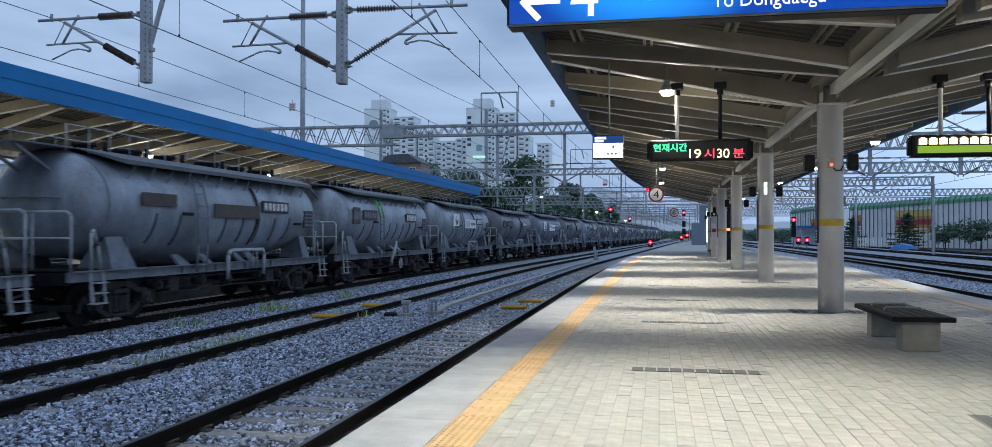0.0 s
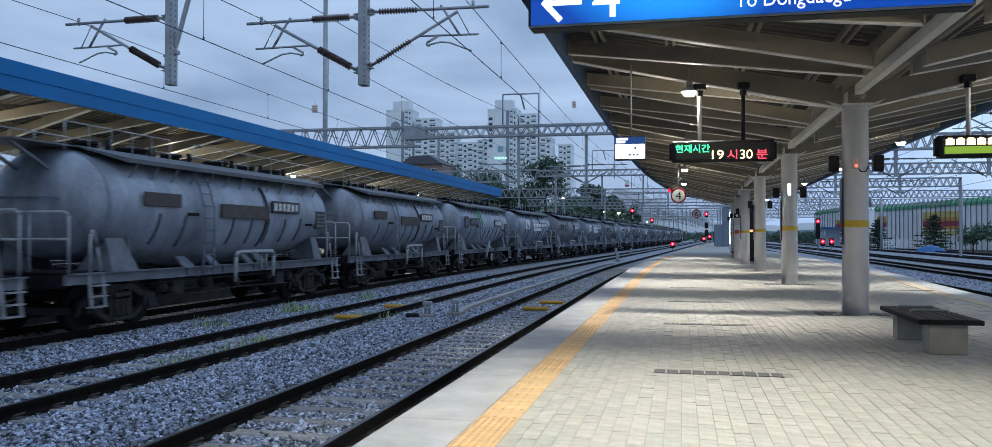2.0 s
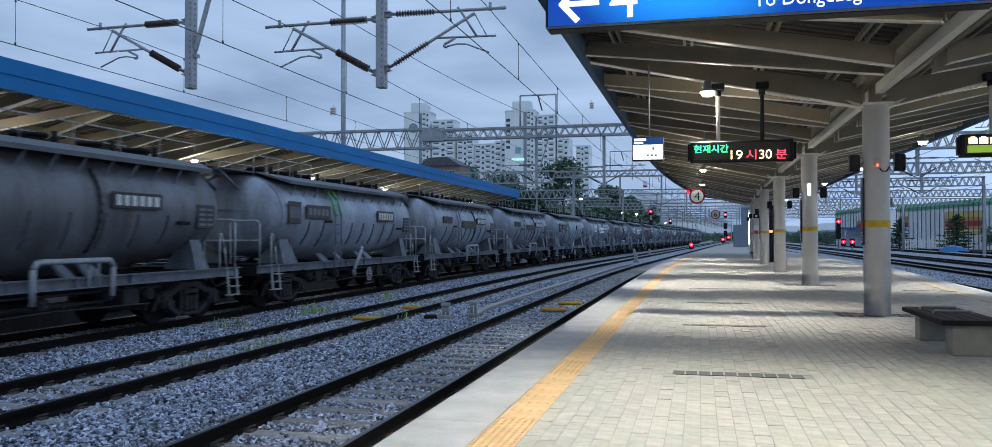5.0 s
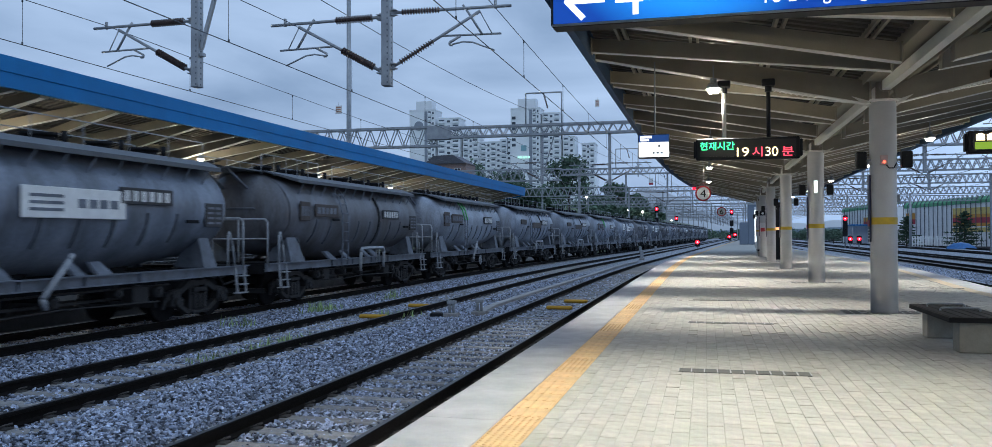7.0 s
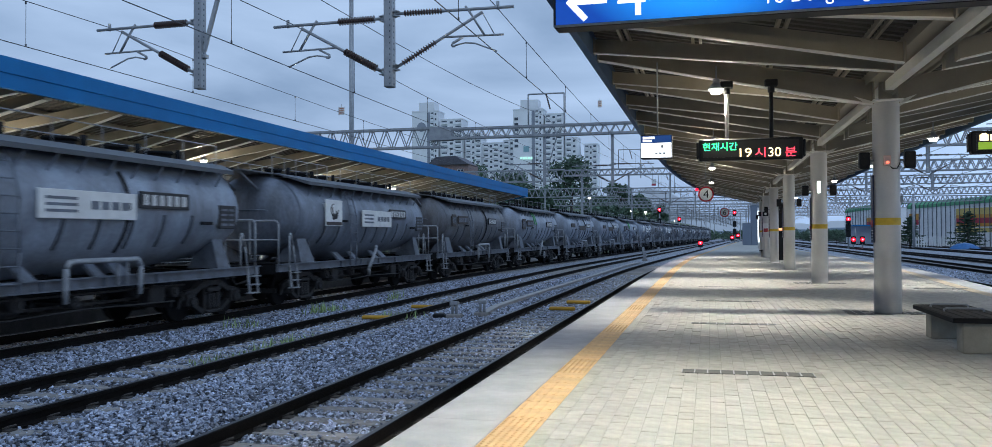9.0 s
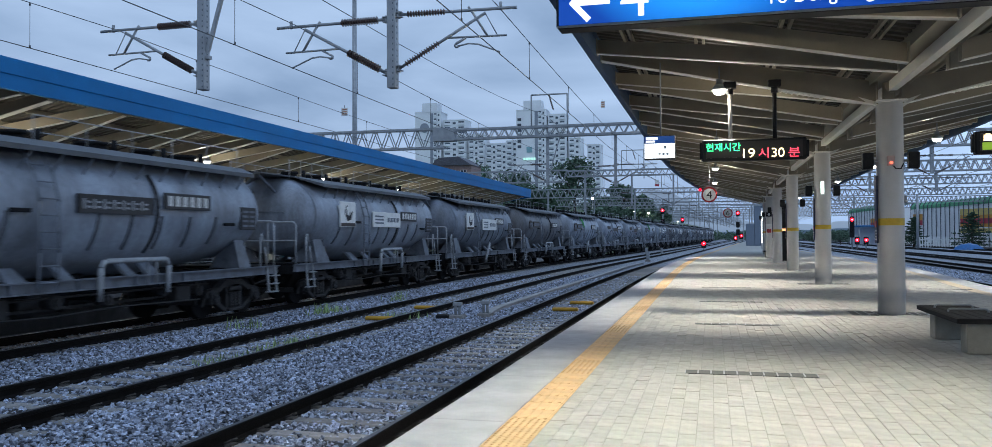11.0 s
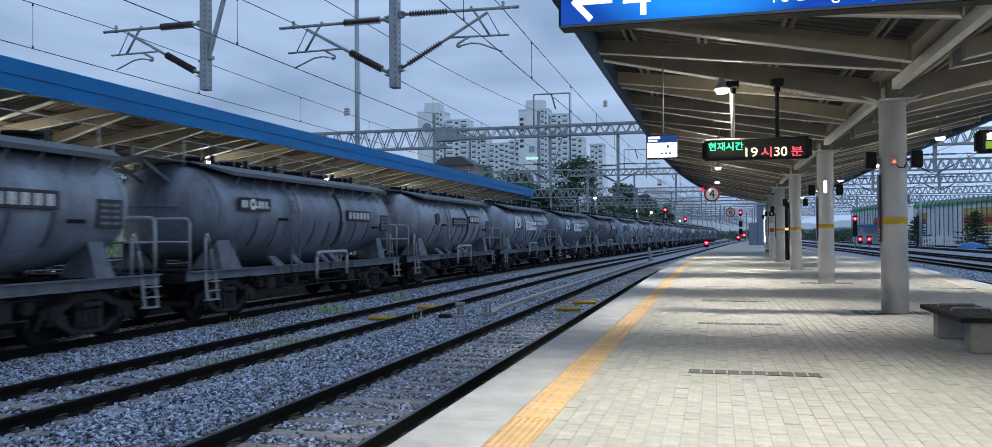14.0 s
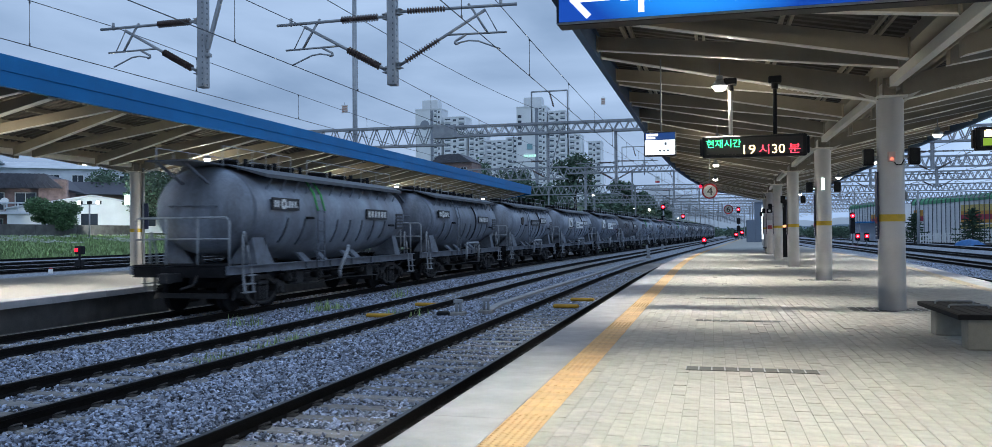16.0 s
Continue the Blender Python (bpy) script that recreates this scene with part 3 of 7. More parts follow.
for k in range(-2, 6):
    column(column_x(COLUMN_Y + BAY * k), COLUMN_Y + BAY * k)
for k in range(-3, 5):
    column(LEFT_COLUMN_X, LEFT_COLUMN_Y + BAY * k)

# the opposite platform
WEST_EDGE = [(-15, -13.9), (14.4, -14.3), (20.3, -14.9), (40, -15.2), (75, -15.2)]
w_ys = [-14 + 3 * i for i in range(30)]
west = platform("platform_west", lambda y: -22.6, lambda y: along(WEST_EDGE, y) - 0.05, w_ys, "opposite island platform with pale paving and concrete coping")
g = Geo()
strip(g, lambda y: -22.65, lambda y: along(WEST_EDGE, y), 0.0, w_ys)
for y0, y1 in zip(w_ys, w_ys[1:]):
    a, b = along(WEST_EDGE, y0), along(WEST_EDGE, y1)
    g.add([(a, y0, 0), (b, y1, 0), (b, y1, -0.13), (a, y0, -0.13)], [(0, 1, 2, 3)])
part("paving", g, PAVER_FAR, west)
for k in range(40):
    y0, y1 = -6 + 2.0 * k, -6 + 2.0 * k + 1.985
    a, b = along(WEST_EDGE, y0), along(WEST_EDGE, y1)
    g = Geo()
    g.loft([[(o + 0.03, yy, -0.15), (o - 0.55, yy, -0.15), (o - 0.55, yy, 0.006), (o + 0.018, yy, 0.006), (o + 0.03, yy, -0.006)] for yy, o in ((y0, a), (y1, b))], smooth=False)
    part("coping_slab", g, COPING, west)
# ---------- tank wagons ----------
WAGON_PITCH = 13.22


def tank_rings():
    """Cross-sections of the tank from end to end: domed ends, underside sagging to the middle."""
    rings = []
    n = 40
    prof = [(0.42, 0.02), (0.45, 0.35), (0.53, 0.62), (0.66, 0.82), (0.84, 0.95), (1.0, 1.0)]
    ys = prof + [(1.0 + (11.05 - 1.0) * i / 14, 1.0) for i in range(1, 15)] + [(12.05 - y, k) for y, k in prof[::-1][1:]]
    for y, k in ys:
        mid = min(1, max(0, 1 - abs(y - 6.02) / 5.2))
        sag = 0.32 * min(1, mid * 1.6)
        ring = []
        for i in range(n):
            a = 2 * math.pi * i / n
            x, z = 1.36 * math.sin(a), -math.cos(a)
            zz = 2.42 + (1.13 * z if z > 0 else (1.03 + sag) * z) * k
            ring.append((x * k, y, zz))
        rings.append(ring)
    return rings


def digits(g, x, y0, y1, z0, z1, n):
    """Plain upright bars in the place of a running number."""
    w = (y1 - y0) / n
    for i in range(n):
        a = y0 + w * (i + 0.2)
        for u in (a, a + w * 0.36):
            g.box(x, x + 0.006, u, u + w * 0.24, z0, z1)


def bogie(parent, y):
    b = Geo()
    for s in (-1, 1):
        x = s * 1.02
        # cast side frame: arched top chord, sunk bottom chord, open windows beside the spring nest
        top = [(-1.14, 0.50), (-0.95, 0.60), (-0.62, 0.64), (-0.32, 0.80), (0.32, 0.80), (0.62, 0.64), (0.95, 0.60), (1.14, 0.50)]
        low = [(-1.0, 0.40), (-0.72, 0.36), (-0.36, 0.17), (0.36, 0.17), (0.72, 0.36), (1.0, 0.40)]
        for line, h in ((top, 0.12), (low, 0.10)):
            for (ya, za), (yb, zb) in zip(line, line[1:]):
                b.bar((x, y + ya, za), (x, y + yb, zb), 0.15, h, up=(0, 0, 1))
        for e in (-0.29, 0.29):
            b.bar((x, y + e, 0.18), (x, y + e, 0.78), 0.14, 0.09, up=(0, 1, 0))
        for e in (-0.85, 0.85):
            b.chamfered(x - 0.11, x + 0.13, y + e - 0.16, y + e + 0.16, 0.32, 0.62, 0.03)
            b.tube((x + s * 0.1, y + e, 0.43), (x + s * 0.19, y + e, 0.43), 0.105, 12)
            for a in range(3):
                b.tube((x + s * 0.18, y + e + 0.06 * math.cos(a * 2.1), 0.43 + 0.06 * math.sin(a * 2.1)), (x + s * 0.205, y + e + 0.06 * math.cos(a * 2.1), 0.43 + 0.06 * math.sin(a * 2.1)), 0.018, 6)
            b.bar((x + s * 0.03, y + e * 1.45, 0.30), (x + s * 0.03, y + e * 1.28, 0.62), 0.05, 0.08, up=(0, 1, 0))
        b.chamfered(x - 0.1, x + 0.14, y - 0.3, y + 0.3, 0.13, 0.19, 0.015)
        b.chamfered(x - 0.1, x + 0.14, y - 0.26, y + 0.26, 0.60, 0.70, 0.02)
    b.chamfered(-1.0, 1.0, y - 0.18, y + 0.18, 0.5, 0.84, 0.03)
    for e in (-1.3, 1.3):
        b.bar((-0.95, y + e, 0.4), (0.95, y + e, 0.4), 0.08, 0.12)
    ob = part("bogie", b, BOGIE, parent, "black cast steel bogie")
    for s in (-1, 1):
        for d in (-0.16, 0.0, 0.16):
            g = Geo()
            g.loft([[(s * 1.08 + r * math.cos(a * 0.628), y + d + r * math.sin(a * 0.628), 0.22 + 0.0375 * k) for a in range(10)] for k, r in enumerate((0.058, 0.078) * 5)], smooth=True)
            part("spring", g, BOGIE, ob, "coil spring")
    for e in (-0.85, 0.85):
        w = Geo()
        for s in (-1, 1):
            w.tube((s * 0.69, 0, 0), (s * 0.82, 0, 0), 0.43, 28)
            w.tube((s * 0.66, 0, 0), (s * 0.69, 0, 0), 0.455, 28)
            w.tube((s * 0.82, 0, 0), (s * 0.86, 0, 0), 0.16, 14)
            w.tube((s * 0.815, 0.16, 0.2), (s * 0.83, 0.16, 0.2), 0.04, 6)
        w.tube((-0.8, 0, 0), (0.8, 0, 0), 0.085, 10)
        wh = part("wheelset", w, FRAME, ob)
        wh.location = (0, y + e, 0.43)
    return ob


def wagon(style):
    """One bulk cement tank wagon; its origin lies on the rail under its rear railing."""
    t = thing("tank_wagon", label=style["look"], category="tank wagon", group="wagons of the freight train")
    g = Geo()
    g.loft(tank_rings(), smooth=True)
    for k in range(2):
        y = (1.02, 11.0)[k]
        g.loft([[(1.375 * math.sin(a), y + d, 2.42 + (1.145 if -math.cos(a) > 0 else 1.05) * -math.cos(a)) for a in [2 * math.pi * i / 40 for i in range(40)]] for d in (-0.03, 0.03)], smooth=True, caps=False)
    part("tank", g, style["paint"], t)
    g = Geo()
    g.pipe([(-0.62, 0.5, 2.52), (-0.62, 0.38, 2.55), (0.62, 0.38, 2.55), (0.62, 0.5, 2.52)], 0.016, 6)
    part("dome_grab_bar", g, SILL, t)
    for s in (-1, 1):
        for y, z in ((3.55, 2.26), (9.55, 2.1)):
            g = Geo()
            g.chamfered(s * 1.40 - 0.03, s * 1.40 + 0.03, y, y + 0.42, z, z + 0.07, 0.01)
            part("tank_bracket", g, FRAME, t)
    # stiffening ribs, coloured darker to carry the tank's shadow and dirt strokes
    for y in (2.6, 3.55, 5.6, 6.5, 7.4, 8.35, 9.3):
        for s in (-1, 1):
            g = Geo()
            pts = []
            for i in range(7):
                a = radians(54 + 5 * i) if y > 5 else radians(50 + 5.6 * i)
                mid = min(1, max(0, 1 - abs(y - 6.02) / 5.2))
                lo = 1.03 + 0.32 * min(1, mid * 1.6)
                zz = -math.cos(a)
                pts.append((s * 1.37 * math.sin(a), y, 2.42 + (1.14 if zz > 0 else lo + 0.01) * zz))
            for a, b in zip(pts, pts[1:]):
                g.bar(a, b, 0.07, 0.03, up=(s, 0, 0))
            part("tank_rib", g, RIB, t)
    # top walkway with overhanging sides
    g = Geo()
    for s in (-1, 1):
        g.add([(0, 0.95, 3.585), (0, 11.6, 3.585), (s * 0.62, 11.6, 3.57), (s * 0.62, 0.95, 3.57), (s * 1.3, 11.0, 3.37), (s * 1.3, 1.6, 3.37),
               (0, 0.95, 3.56), (0, 11.6, 3.56), (s * 0.62, 11.6, 3.545), (s * 0.62, 0.95, 3.545), (s * 1.3, 11.0, 3.28), (s * 1.3, 1.6, 3.28)],
              [(0, 1, 2, 3), (3, 2, 4, 5), (6, 9, 8, 7), (9, 11, 10, 8), (5, 4, 10, 11), (0, 3, 9, 6), (3, 5, 11, 9), (1, 7, 8, 2), (2, 8, 10, 4)])
    g.box(-0.55, 0.55, -0.55, 0.95, 3.54, 3.575)
    part("walkway", g, WALKWAY, t, "grey sheet walkway along the tank's top")
    g = Geo()
    for s in (-1, 1):
        for k in range(13):
            y = 2.0 + 0.72 * k
            b = Geo()
            b.bar((s * 1.26, y, 3.32), (s * 1.19, y - 0.22, 2.98), 0.03, 0.022, up=(0, 1, 0))
            part("walkway_bracket", b, SILL, t)
        if not style["strap"]:
            continue
        b = Geo()
        b.pipe([(s * 1.395 * math.sin(radians(a)), 7.22, 2.42 + (1.165 if a > 90 else 1.3) * -math.cos(radians(a))) for a in range(48, 132, 7)], 0.034, 6)
        part("tank_strap", b, BLACK_PLATE, t, "dark pipe strapped round the tank")
    for s in (-1, 1):
        for x, y0, y1 in ((0.35, -0.45, 0.62), (0.3, 12.2, 11.55)):
            b = Geo()
            b.bar((s * x, y0, 3.54), (s * x, y1, 3.05), 0.07, 0.05)
            part("walkway_strut", b, SILL, t)
    g.box(-0.5, 0.5, 11.6, 12.35, 3.53, 3.56)
    part("end_walkway", g, FRAME, t)
    for k, y in enumerate((2.0, 3.5, 5.0, 7.0, 8.6, 10.0)):
        g = Geo()
        r = 0.3 if k % 2 else 0.22
        g.tube((0, y, 3.55), (0, y, 3.7), r, 14)
        g.tube((0, y, 3.7), (0, y, 3.76), r + 0.04, 14)
        g.bar((-0.1, y - r - 0.05, 3.74), (0.1, y + r + 0.05, 3.78), 0.05, 0.05)
        g.tube((0.3, y + 0.3, 3.55), (0.3, y + 0.3, 3.82), 0.06, 8)
        part("hatch", g, FRAME, t, "dark hatch with a clamped lid")
    for a, b in ((0.3, 3.6), (4.55, 10.9)):
        for s in (-1, 1):
            g = Geo()
            g.pipe([(s * 0.9, a, 3.42), (s * 0.9, a, 3.95), (s * 0.9, b, 3.95), (s * 0.9, b, 3.42)], 0.013)
            for k in range(1, 5):
                y = a + (b - a) * k / 5
                g.tube((s * 0.9, y, 3.42), (s * 0.9, y, 3.95), 0.010, 5)
            part("roof_handrail", g, RAILING, t, "thin grey handrail on the walkway")
    # underframe
    under = Geo()
    for s in (-1, 1):
        g = Geo()
        g.prism([(-0.12, 0.92), (12.1, 0.92), (12.1, 1.13), (-0.12, 1.13)], "x", s * 1.24, s * 1.32)
        g.box(min(s * 1.24, s * 1.4), max(s * 1.24, s * 1.4), -0.12, 12.1, 1.105, 1.13)
        g.box(min(s * 1.24, s * 1.38), max(s * 1.24, s * 1.38), 2.2, 10.2, 0.92, 0.94)
        under.box(min(s * 0.2, s * 0.4), max(s * 0.2, s * 0.4), 0, 12, 0.72, 1.1)
        for y in (3.6, 5.1, 6.6, 8.1):
            g.box(min(s * 1.32, s * 1.375), max(s * 1.32, s * 1.375), y, y + 0.03, 0.94, 1.105)
        part("side_sill", g, SILL, t, "grey steel side sill")
    for y in (-0.12, 1.7, 4, 6, 8, 10.35, 11.98):
        under.box(-1.24, 1.24, y, y + 0.12, 0.86, 1.1)
    part("underframe", under, FRAME, t, "dark steel underframe")
    for a, b in ((-0.1, 0.95), (11.1, 12.08)):
        g = Geo()
        g.box(-1.25, 1.25, a, b, 1.12, 1.15)
        part("end_floor", g, FRAME, t)
    for y in (-0.12, 12.1):
        d = -1 if y < 0 else 1
        g = Geo()
        g.bar((0, y - d * 0.05, 0.86), (0, y + d * 0.45, 0.86), 0.16, 0.2)
        g.chamfered(-0.13, 0.13, min(y + d * 0.4, y + d * 0.62), max(y + d * 0.4, y + d * 0.62), 0.74, 0.98, 0.03)
        part("coupler", g, BOGIE, t)
        g = Geo()
        g.pipe([(0.5, y, 0.9), (0.52, y + d * 0.2, 0.7), (0.4, y + d * 0.5, 0.62)], 0.03)
        part("brake_hose", g, BOGIE, t)
    # saddles
    for y0, y1, lean in ((0.95, 1.95, 1), (10.15, 10.85, -1)):
        for s in (-1, 1):
            g = Geo()
            c = (y0 + y1) / 2
            for u in (y0 + 0.22, y1 - 0.2):
                g.prism([(s * 1.3, 1.13), (s * 0.5, 1.13), (s * 0.75, 1.5), (s * 1.2, 1.78)], "y", u - 0.015, u + 0.015)
            g.add([(s * 1.31, y0 + 0.18, 1.13), (s * 1.31, y1, 1.13), (s * 1.22, c + 0.1, 1.78), (s * 1.22, y0 + 0.1, 1.78), (s * 1.28, y0 + 0.18, 1.13), (s * 1.28, y1, 1.13), (s * 1.19, c + 0.1, 1.78), (s * 1.19, y0 + 0.1, 1.78)],
                  [(0, 1, 2, 3), (7, 6, 5, 4), (0, 4, 5, 1), (1, 5, 6, 2), (3, 2, 6, 7), (0, 3, 7, 4)])
            part("saddle", g, SILL, t)
    for y0, y1 in ((3.6, 4.0), (4.75, 5.05), (6.4, 6.7), (7.0, 7.4)):
        for s in (-1, 1):
            g = Geo()
            g.add([(s * 1.3, y0, 1.13), (s * 1.3, y1, 1.13), (s * 1.05, y1 - 0.05, 1.36), (s * 1.05, y0 + 0.05, 1.36), (s * 1.22, y0, 1.13), (s * 1.22, y1, 1.13), (s * 0.97, y1 - 0.05, 1.36), (s * 0.97, y0 + 0.05, 1.36)],
                  [(0, 1, 2, 3), (7, 6, 5, 4), (0, 4, 5, 1), (1, 5, 6, 2), (2, 6, 7, 3), (3, 7, 4, 0)])
            part("belly_support", g, SILL, t)
    # valves, levers and pipes hung under the sill
    for y, z, r in ((2.95, 0.72, 0.11), (3.3, 0.62, 0.07), (4.75, 0.74, 0.13), (6.05, 0.68, 0.1), (7.7, 0.74, 0.09), (8.9, 0.7, 0.12)):
        g = Geo()
        g.tube((0.95, y, z), (1.22, y, z), r, 12)
        g.tube((1.22, y, z), (1.25, y, z), r * 0.6, 8)
        g.bar((1.1, y, z), (1.1, y, 0.93), 0.05, 0.04, up=(0, 1, 0))
        part("valve", g, BOGIE, t)
    g = Geo()
    g.pipe([(1.15, 2.8, 0.82), (1.15, 9.3, 0.82)], 0.022, 6)
    g.pipe([(1.2, 3.0, 0.55), (1.2, 4.6, 0.5), (1.2, 6.2, 0.55), (1.2, 8.9, 0.5)], 0.018, 6)
    part("air_pipe", g, BOGIE, t)
    # hopper outlets
    for y in (3.4, 6.0, 8.6):
        g = Geo()
        g.tube((0, y, 1.2), (0, y, 0.62), 0.55, 16, 0.2)
        g.tube((0, y, 0.62), (0, y, 0.46), 0.2, 12)
        g.tube((-0.9, y + 0.3, 0.7), (1.0, y + 0.3, 0.7), 0.05, 8)
        part("outlet", g, FRAME, t)
    g = Geo()
    g.tube((0.55, 4.4, 0.66), (0.55, 5.3, 0.66), 0.2, 14)
    g.tube((-0.3, 6.6, 0.62), (-0.3, 7.6, 0.62), 0.16, 12)
    g.bar((0.8, 2.9, 0.6), (0.8, 9.2, 0.6), 0.05, 0.05)
    g.chamfered(0.9, 1.2, 8.1, 8.6, 0.5, 0.85, 0.03)
    g.chamfered(0.85, 1.2, 3.3, 3.75, 0.52, 0.88, 0.03)
    part("brake_gear", g, BOGIE, t)
    bogie(t, 1.7)
    bogie(t, 10.45)
    # full-width hoops at both ends
    for y in (0.0, 12.05):
        g = Geo()
        g.pipe([(-1.25, y, 1.13), (-1.25, y, 2.17), (-1.17, y, 2.25), (1.17, y, 2.25), (1.25, y, 2.17), (1.25, y, 1.13)], 0.026, 8)
        g.tube((-1.25, y, 1.75), (1.25, y, 1.75), 0.021, 8)
        for x in (-0.42, 0.42):
            g.tube((x, y, 1.13), (x, y, 2.25), 0.024, 8)
        part("end_railing", g, RAILING, t, "pale grey tubular end railing")
    for s in (-1, 1):
        for y in (0.55, 11.35):
            g = Geo()
            g.pipe([(s * 1.27, y, 1.13), (s * 1.27, y, 1.85), (s * 1.27, y + 0.06, 1.92), (s * 1.27, y + 0.2, 1.6), (s * 1.27, y + 0.3, 1.13)], 0.026, 7)
            part("grab_rail", g, RAILING, t)
    # steps at the corners
    for y in (0.62, 11.75):
        for s in (-1, 1):
            g = Geo()
            for d in (-0.19, 0.19):
                g.bar((s * 1.33, y + d, 1.1), (s * 1.36, y + d + 0.06, 0.48), 0.03, 0.07, up=(0, 1, 0))
            for k in range(3):
                g.box(min(s * 1.28, s * 1.44), max(s * 1.28, s * 1.44), y - 0.18 + 0.03 * k, y + 0.22 + 0.02 * k, 0.47 + 0.2 * k, 0.495 + 0.2 * k)
            part("step", g, RAILING, t, "grey steel corner step")
    # side ladder
    for s in (-1, 1):
        g = Geo()
        path = [(1.43, 0.95), (1.46, 1.6), (1.46, 2.45), (1.33, 2.95), (1.05, 3.36)]
        for d in (0, 0.42):
            g.pipe([(s * x, 4.1 + d, z) for x, z in path], 0.022, 6)
        for k in range(9):
            z = 1.1 + 0.28 * k
            x = float(np.interp(z, [p[1] for p in path], [p[0] for p in path]))
            g.tube((s * x, 4.1, z), (s * x, 4.52, z), 0.015, 6)
        part("ladder", g, SILL, t)
        if style["green"]:
            g = Geo()
            for d in (0, 0.42):
                g.pipe([(s * 1.465, 4.1 + d, 2.5), (s * 1.335, 4.1 + d, 2.97), (s * 1.055, 4.1 + d, 3.38)], 0.03, 6)
            part("ladder_top", g, GREEN_PAINT, t, "green painted upper end of the ladder")
    # side boards, only blocks in the place of writing
    s = 1
    for y0, y1, z0, z1, kind in style["plates"]:
        g, w = Geo(), Geo()
        m = {"rust": RUST_PLATE, "badge": RUST_PLATE, "white": WHITE_PLATE, "black": BLACK_PLATE, "logo": BLACK_PLATE, "name": BLACK_PLATE}[kind]
        x = 1.40
        if kind == "badge":
            c, h, r = (y0 + y1) / 2, (z0 + z1) / 2, (z1 - z0) / 2
            ring = [(c + r * (1.0 if i % 2 else 0.88) * math.cos(math.pi * i / 8), h + r * (1.0 if i % 2 else 0.88) * math.sin(math.pi * i / 8)) for i in range(16)]
            g.prism(ring, "x", x - 0.02, x + 0.02)
        else:
            g.chamfered(x - 0.02, x + 0.02, y0, y1, z0, z1, 0.008)
        for y in (y0 + 0.1, y1 - 0.1):
            g.bar((1.2, y, (z0 + z1) / 2), (x, y, (z0 + z1) / 2), 0.04, (z1 - z0) * 0.7)
        plate = part("name_board", g, m, t, {"rust": "rusty brown board", "badge": "rusty scalloped badge", "white": "white painted board with grey blocks", "black": "black number board with white bars", "logo": "black board with white emblem shapes", "name": "black board with worn white bars"}[kind])
        if kind in ("logo", "name"):
            rim = Geo()
            for a, b, c, d in ((y0, y1, z0, z0 + 0.025), (y0, y1, z1 - 0.025, z1), (y0, y0 + 0.025, z0, z1), (y1 - 0.025, y1, z0, z1)):
                rim.box(x + 0.012, x + 0.03, a, b, c, d)
            part("rim", rim, BLACK_PLATE, plate)
        if kind == "logo":
            h, q, u = z1 - z0, z0 + 0.07, z1 - 0.07
            for f0, f1 in ((0.07, 0.14), (0.17, 0.24), (0.60, 0.67), (0.70, 0.77), (0.82, 0.89)):
                w.box(x + 0.018, x + 0.026, y0 + (y1 - y0) * f0, y0 + (y1 - y0) * f1, q, u)
            w.box(x + 0.018, x + 0.026, y0 + (y1 - y0) * 0.83, y1 - 0.07, q, q + 0.05)
            c = y0 + (y1 - y0) * 0.42
            w.loft([[(xx, c + r * math.cos(a * 0.3142), (z0 + z1) / 2 + r * math.sin(a * 0.3142)) for a in range(20)] for xx, r in ((x + 0.018, h * 0.46), (x + 0.027, h * 0.46), (x + 0.027, h * 0.2), (x + 0.018, h * 0.2))], smooth=False, caps=False)
            w.box(x + 0.018, x + 0.026, c, c + (y1 - y0) * 0.16, q, q + 0.05)
            part("emblem", w, WHITE_PAINT, plate)
        elif kind == "name":
            for k in range(7):
                c = y0 + 0.12 + (y1 - y0 - 0.24) * k / 7
                for a, b, lo, hi in ((0.0, 0.05, 0.0, 1.0), (0.09, 0.2, 0.6, 0.8), (0.09, 0.2, 0.1, 0.3)):
                    w.box(x + 0.018, x + 0.026, c + a, c + b, z0 + 0.08 + (z1 - z0 - 0.16) * lo, z0 + 0.08 + (z1 - z0 - 0.16) * hi)
            part("lettering", w, RAILING, plate)
        elif kind == "black":
            digits(w, x + 0.019, y0 + 0.07, y1 - 0.07, z0 + 0.06, z1 - 0.06, 6)
            part("lettering", w, WHITE_PAINT, plate)
        elif kind == "white" and y1 - y0 > 1.4:
            for k in range(3):
                w.box(x + 0.018, x + 0.026, y0 + 0.15, y0 + 0.15 + 0.3 * (y1 - y0), z0 + (z1 - z0) * (0.22 + 0.22 * k), z0 + (z1 - z0) * (0.32 + 0.22 * k))
            for k in range(4):
                c = y0 + (y1 - y0) * (0.5 + 0.11 * k)
                w.box(x + 0.018, x + 0.026, c, c + (y1 - y0) * 0.08, z0 + (z1 - z0) * 0.35, z0 + (z1 - z0) * 0.65)
            part("lettering", w, SILL, plate)
        elif kind == "white":
            c, h = (y0 + y1) / 2, z1 - z0
            w.loft([[(x + d, c - 0.05 + r * math.cos(a * 0.3142), z0 + h * 0.60 + r * math.sin(a * 0.3142)) for a in range(5, 21)] for d, r in ((0.018, h * 0.26), (0.027, h * 0.26), (0.027, h * 0.21), (0.018, h * 0.21))], smooth=False, close=False, caps=False)
            for k in range(4):
                w.bar((x + 0.022, c + 0.02, z0 + h * 0.30), (x + 0.022, c + 0.30 - 0.03 * k, z0 + h * (0.62 - 0.10 * k)), 0.045, 0.008, up=(1, 0, 0))
            w.tube((x + 0.018, c - 0.04, z0 + h * 0.36), (x + 0.026, c - 0.04, z0 + h * 0.36), h * 0.13, 12)
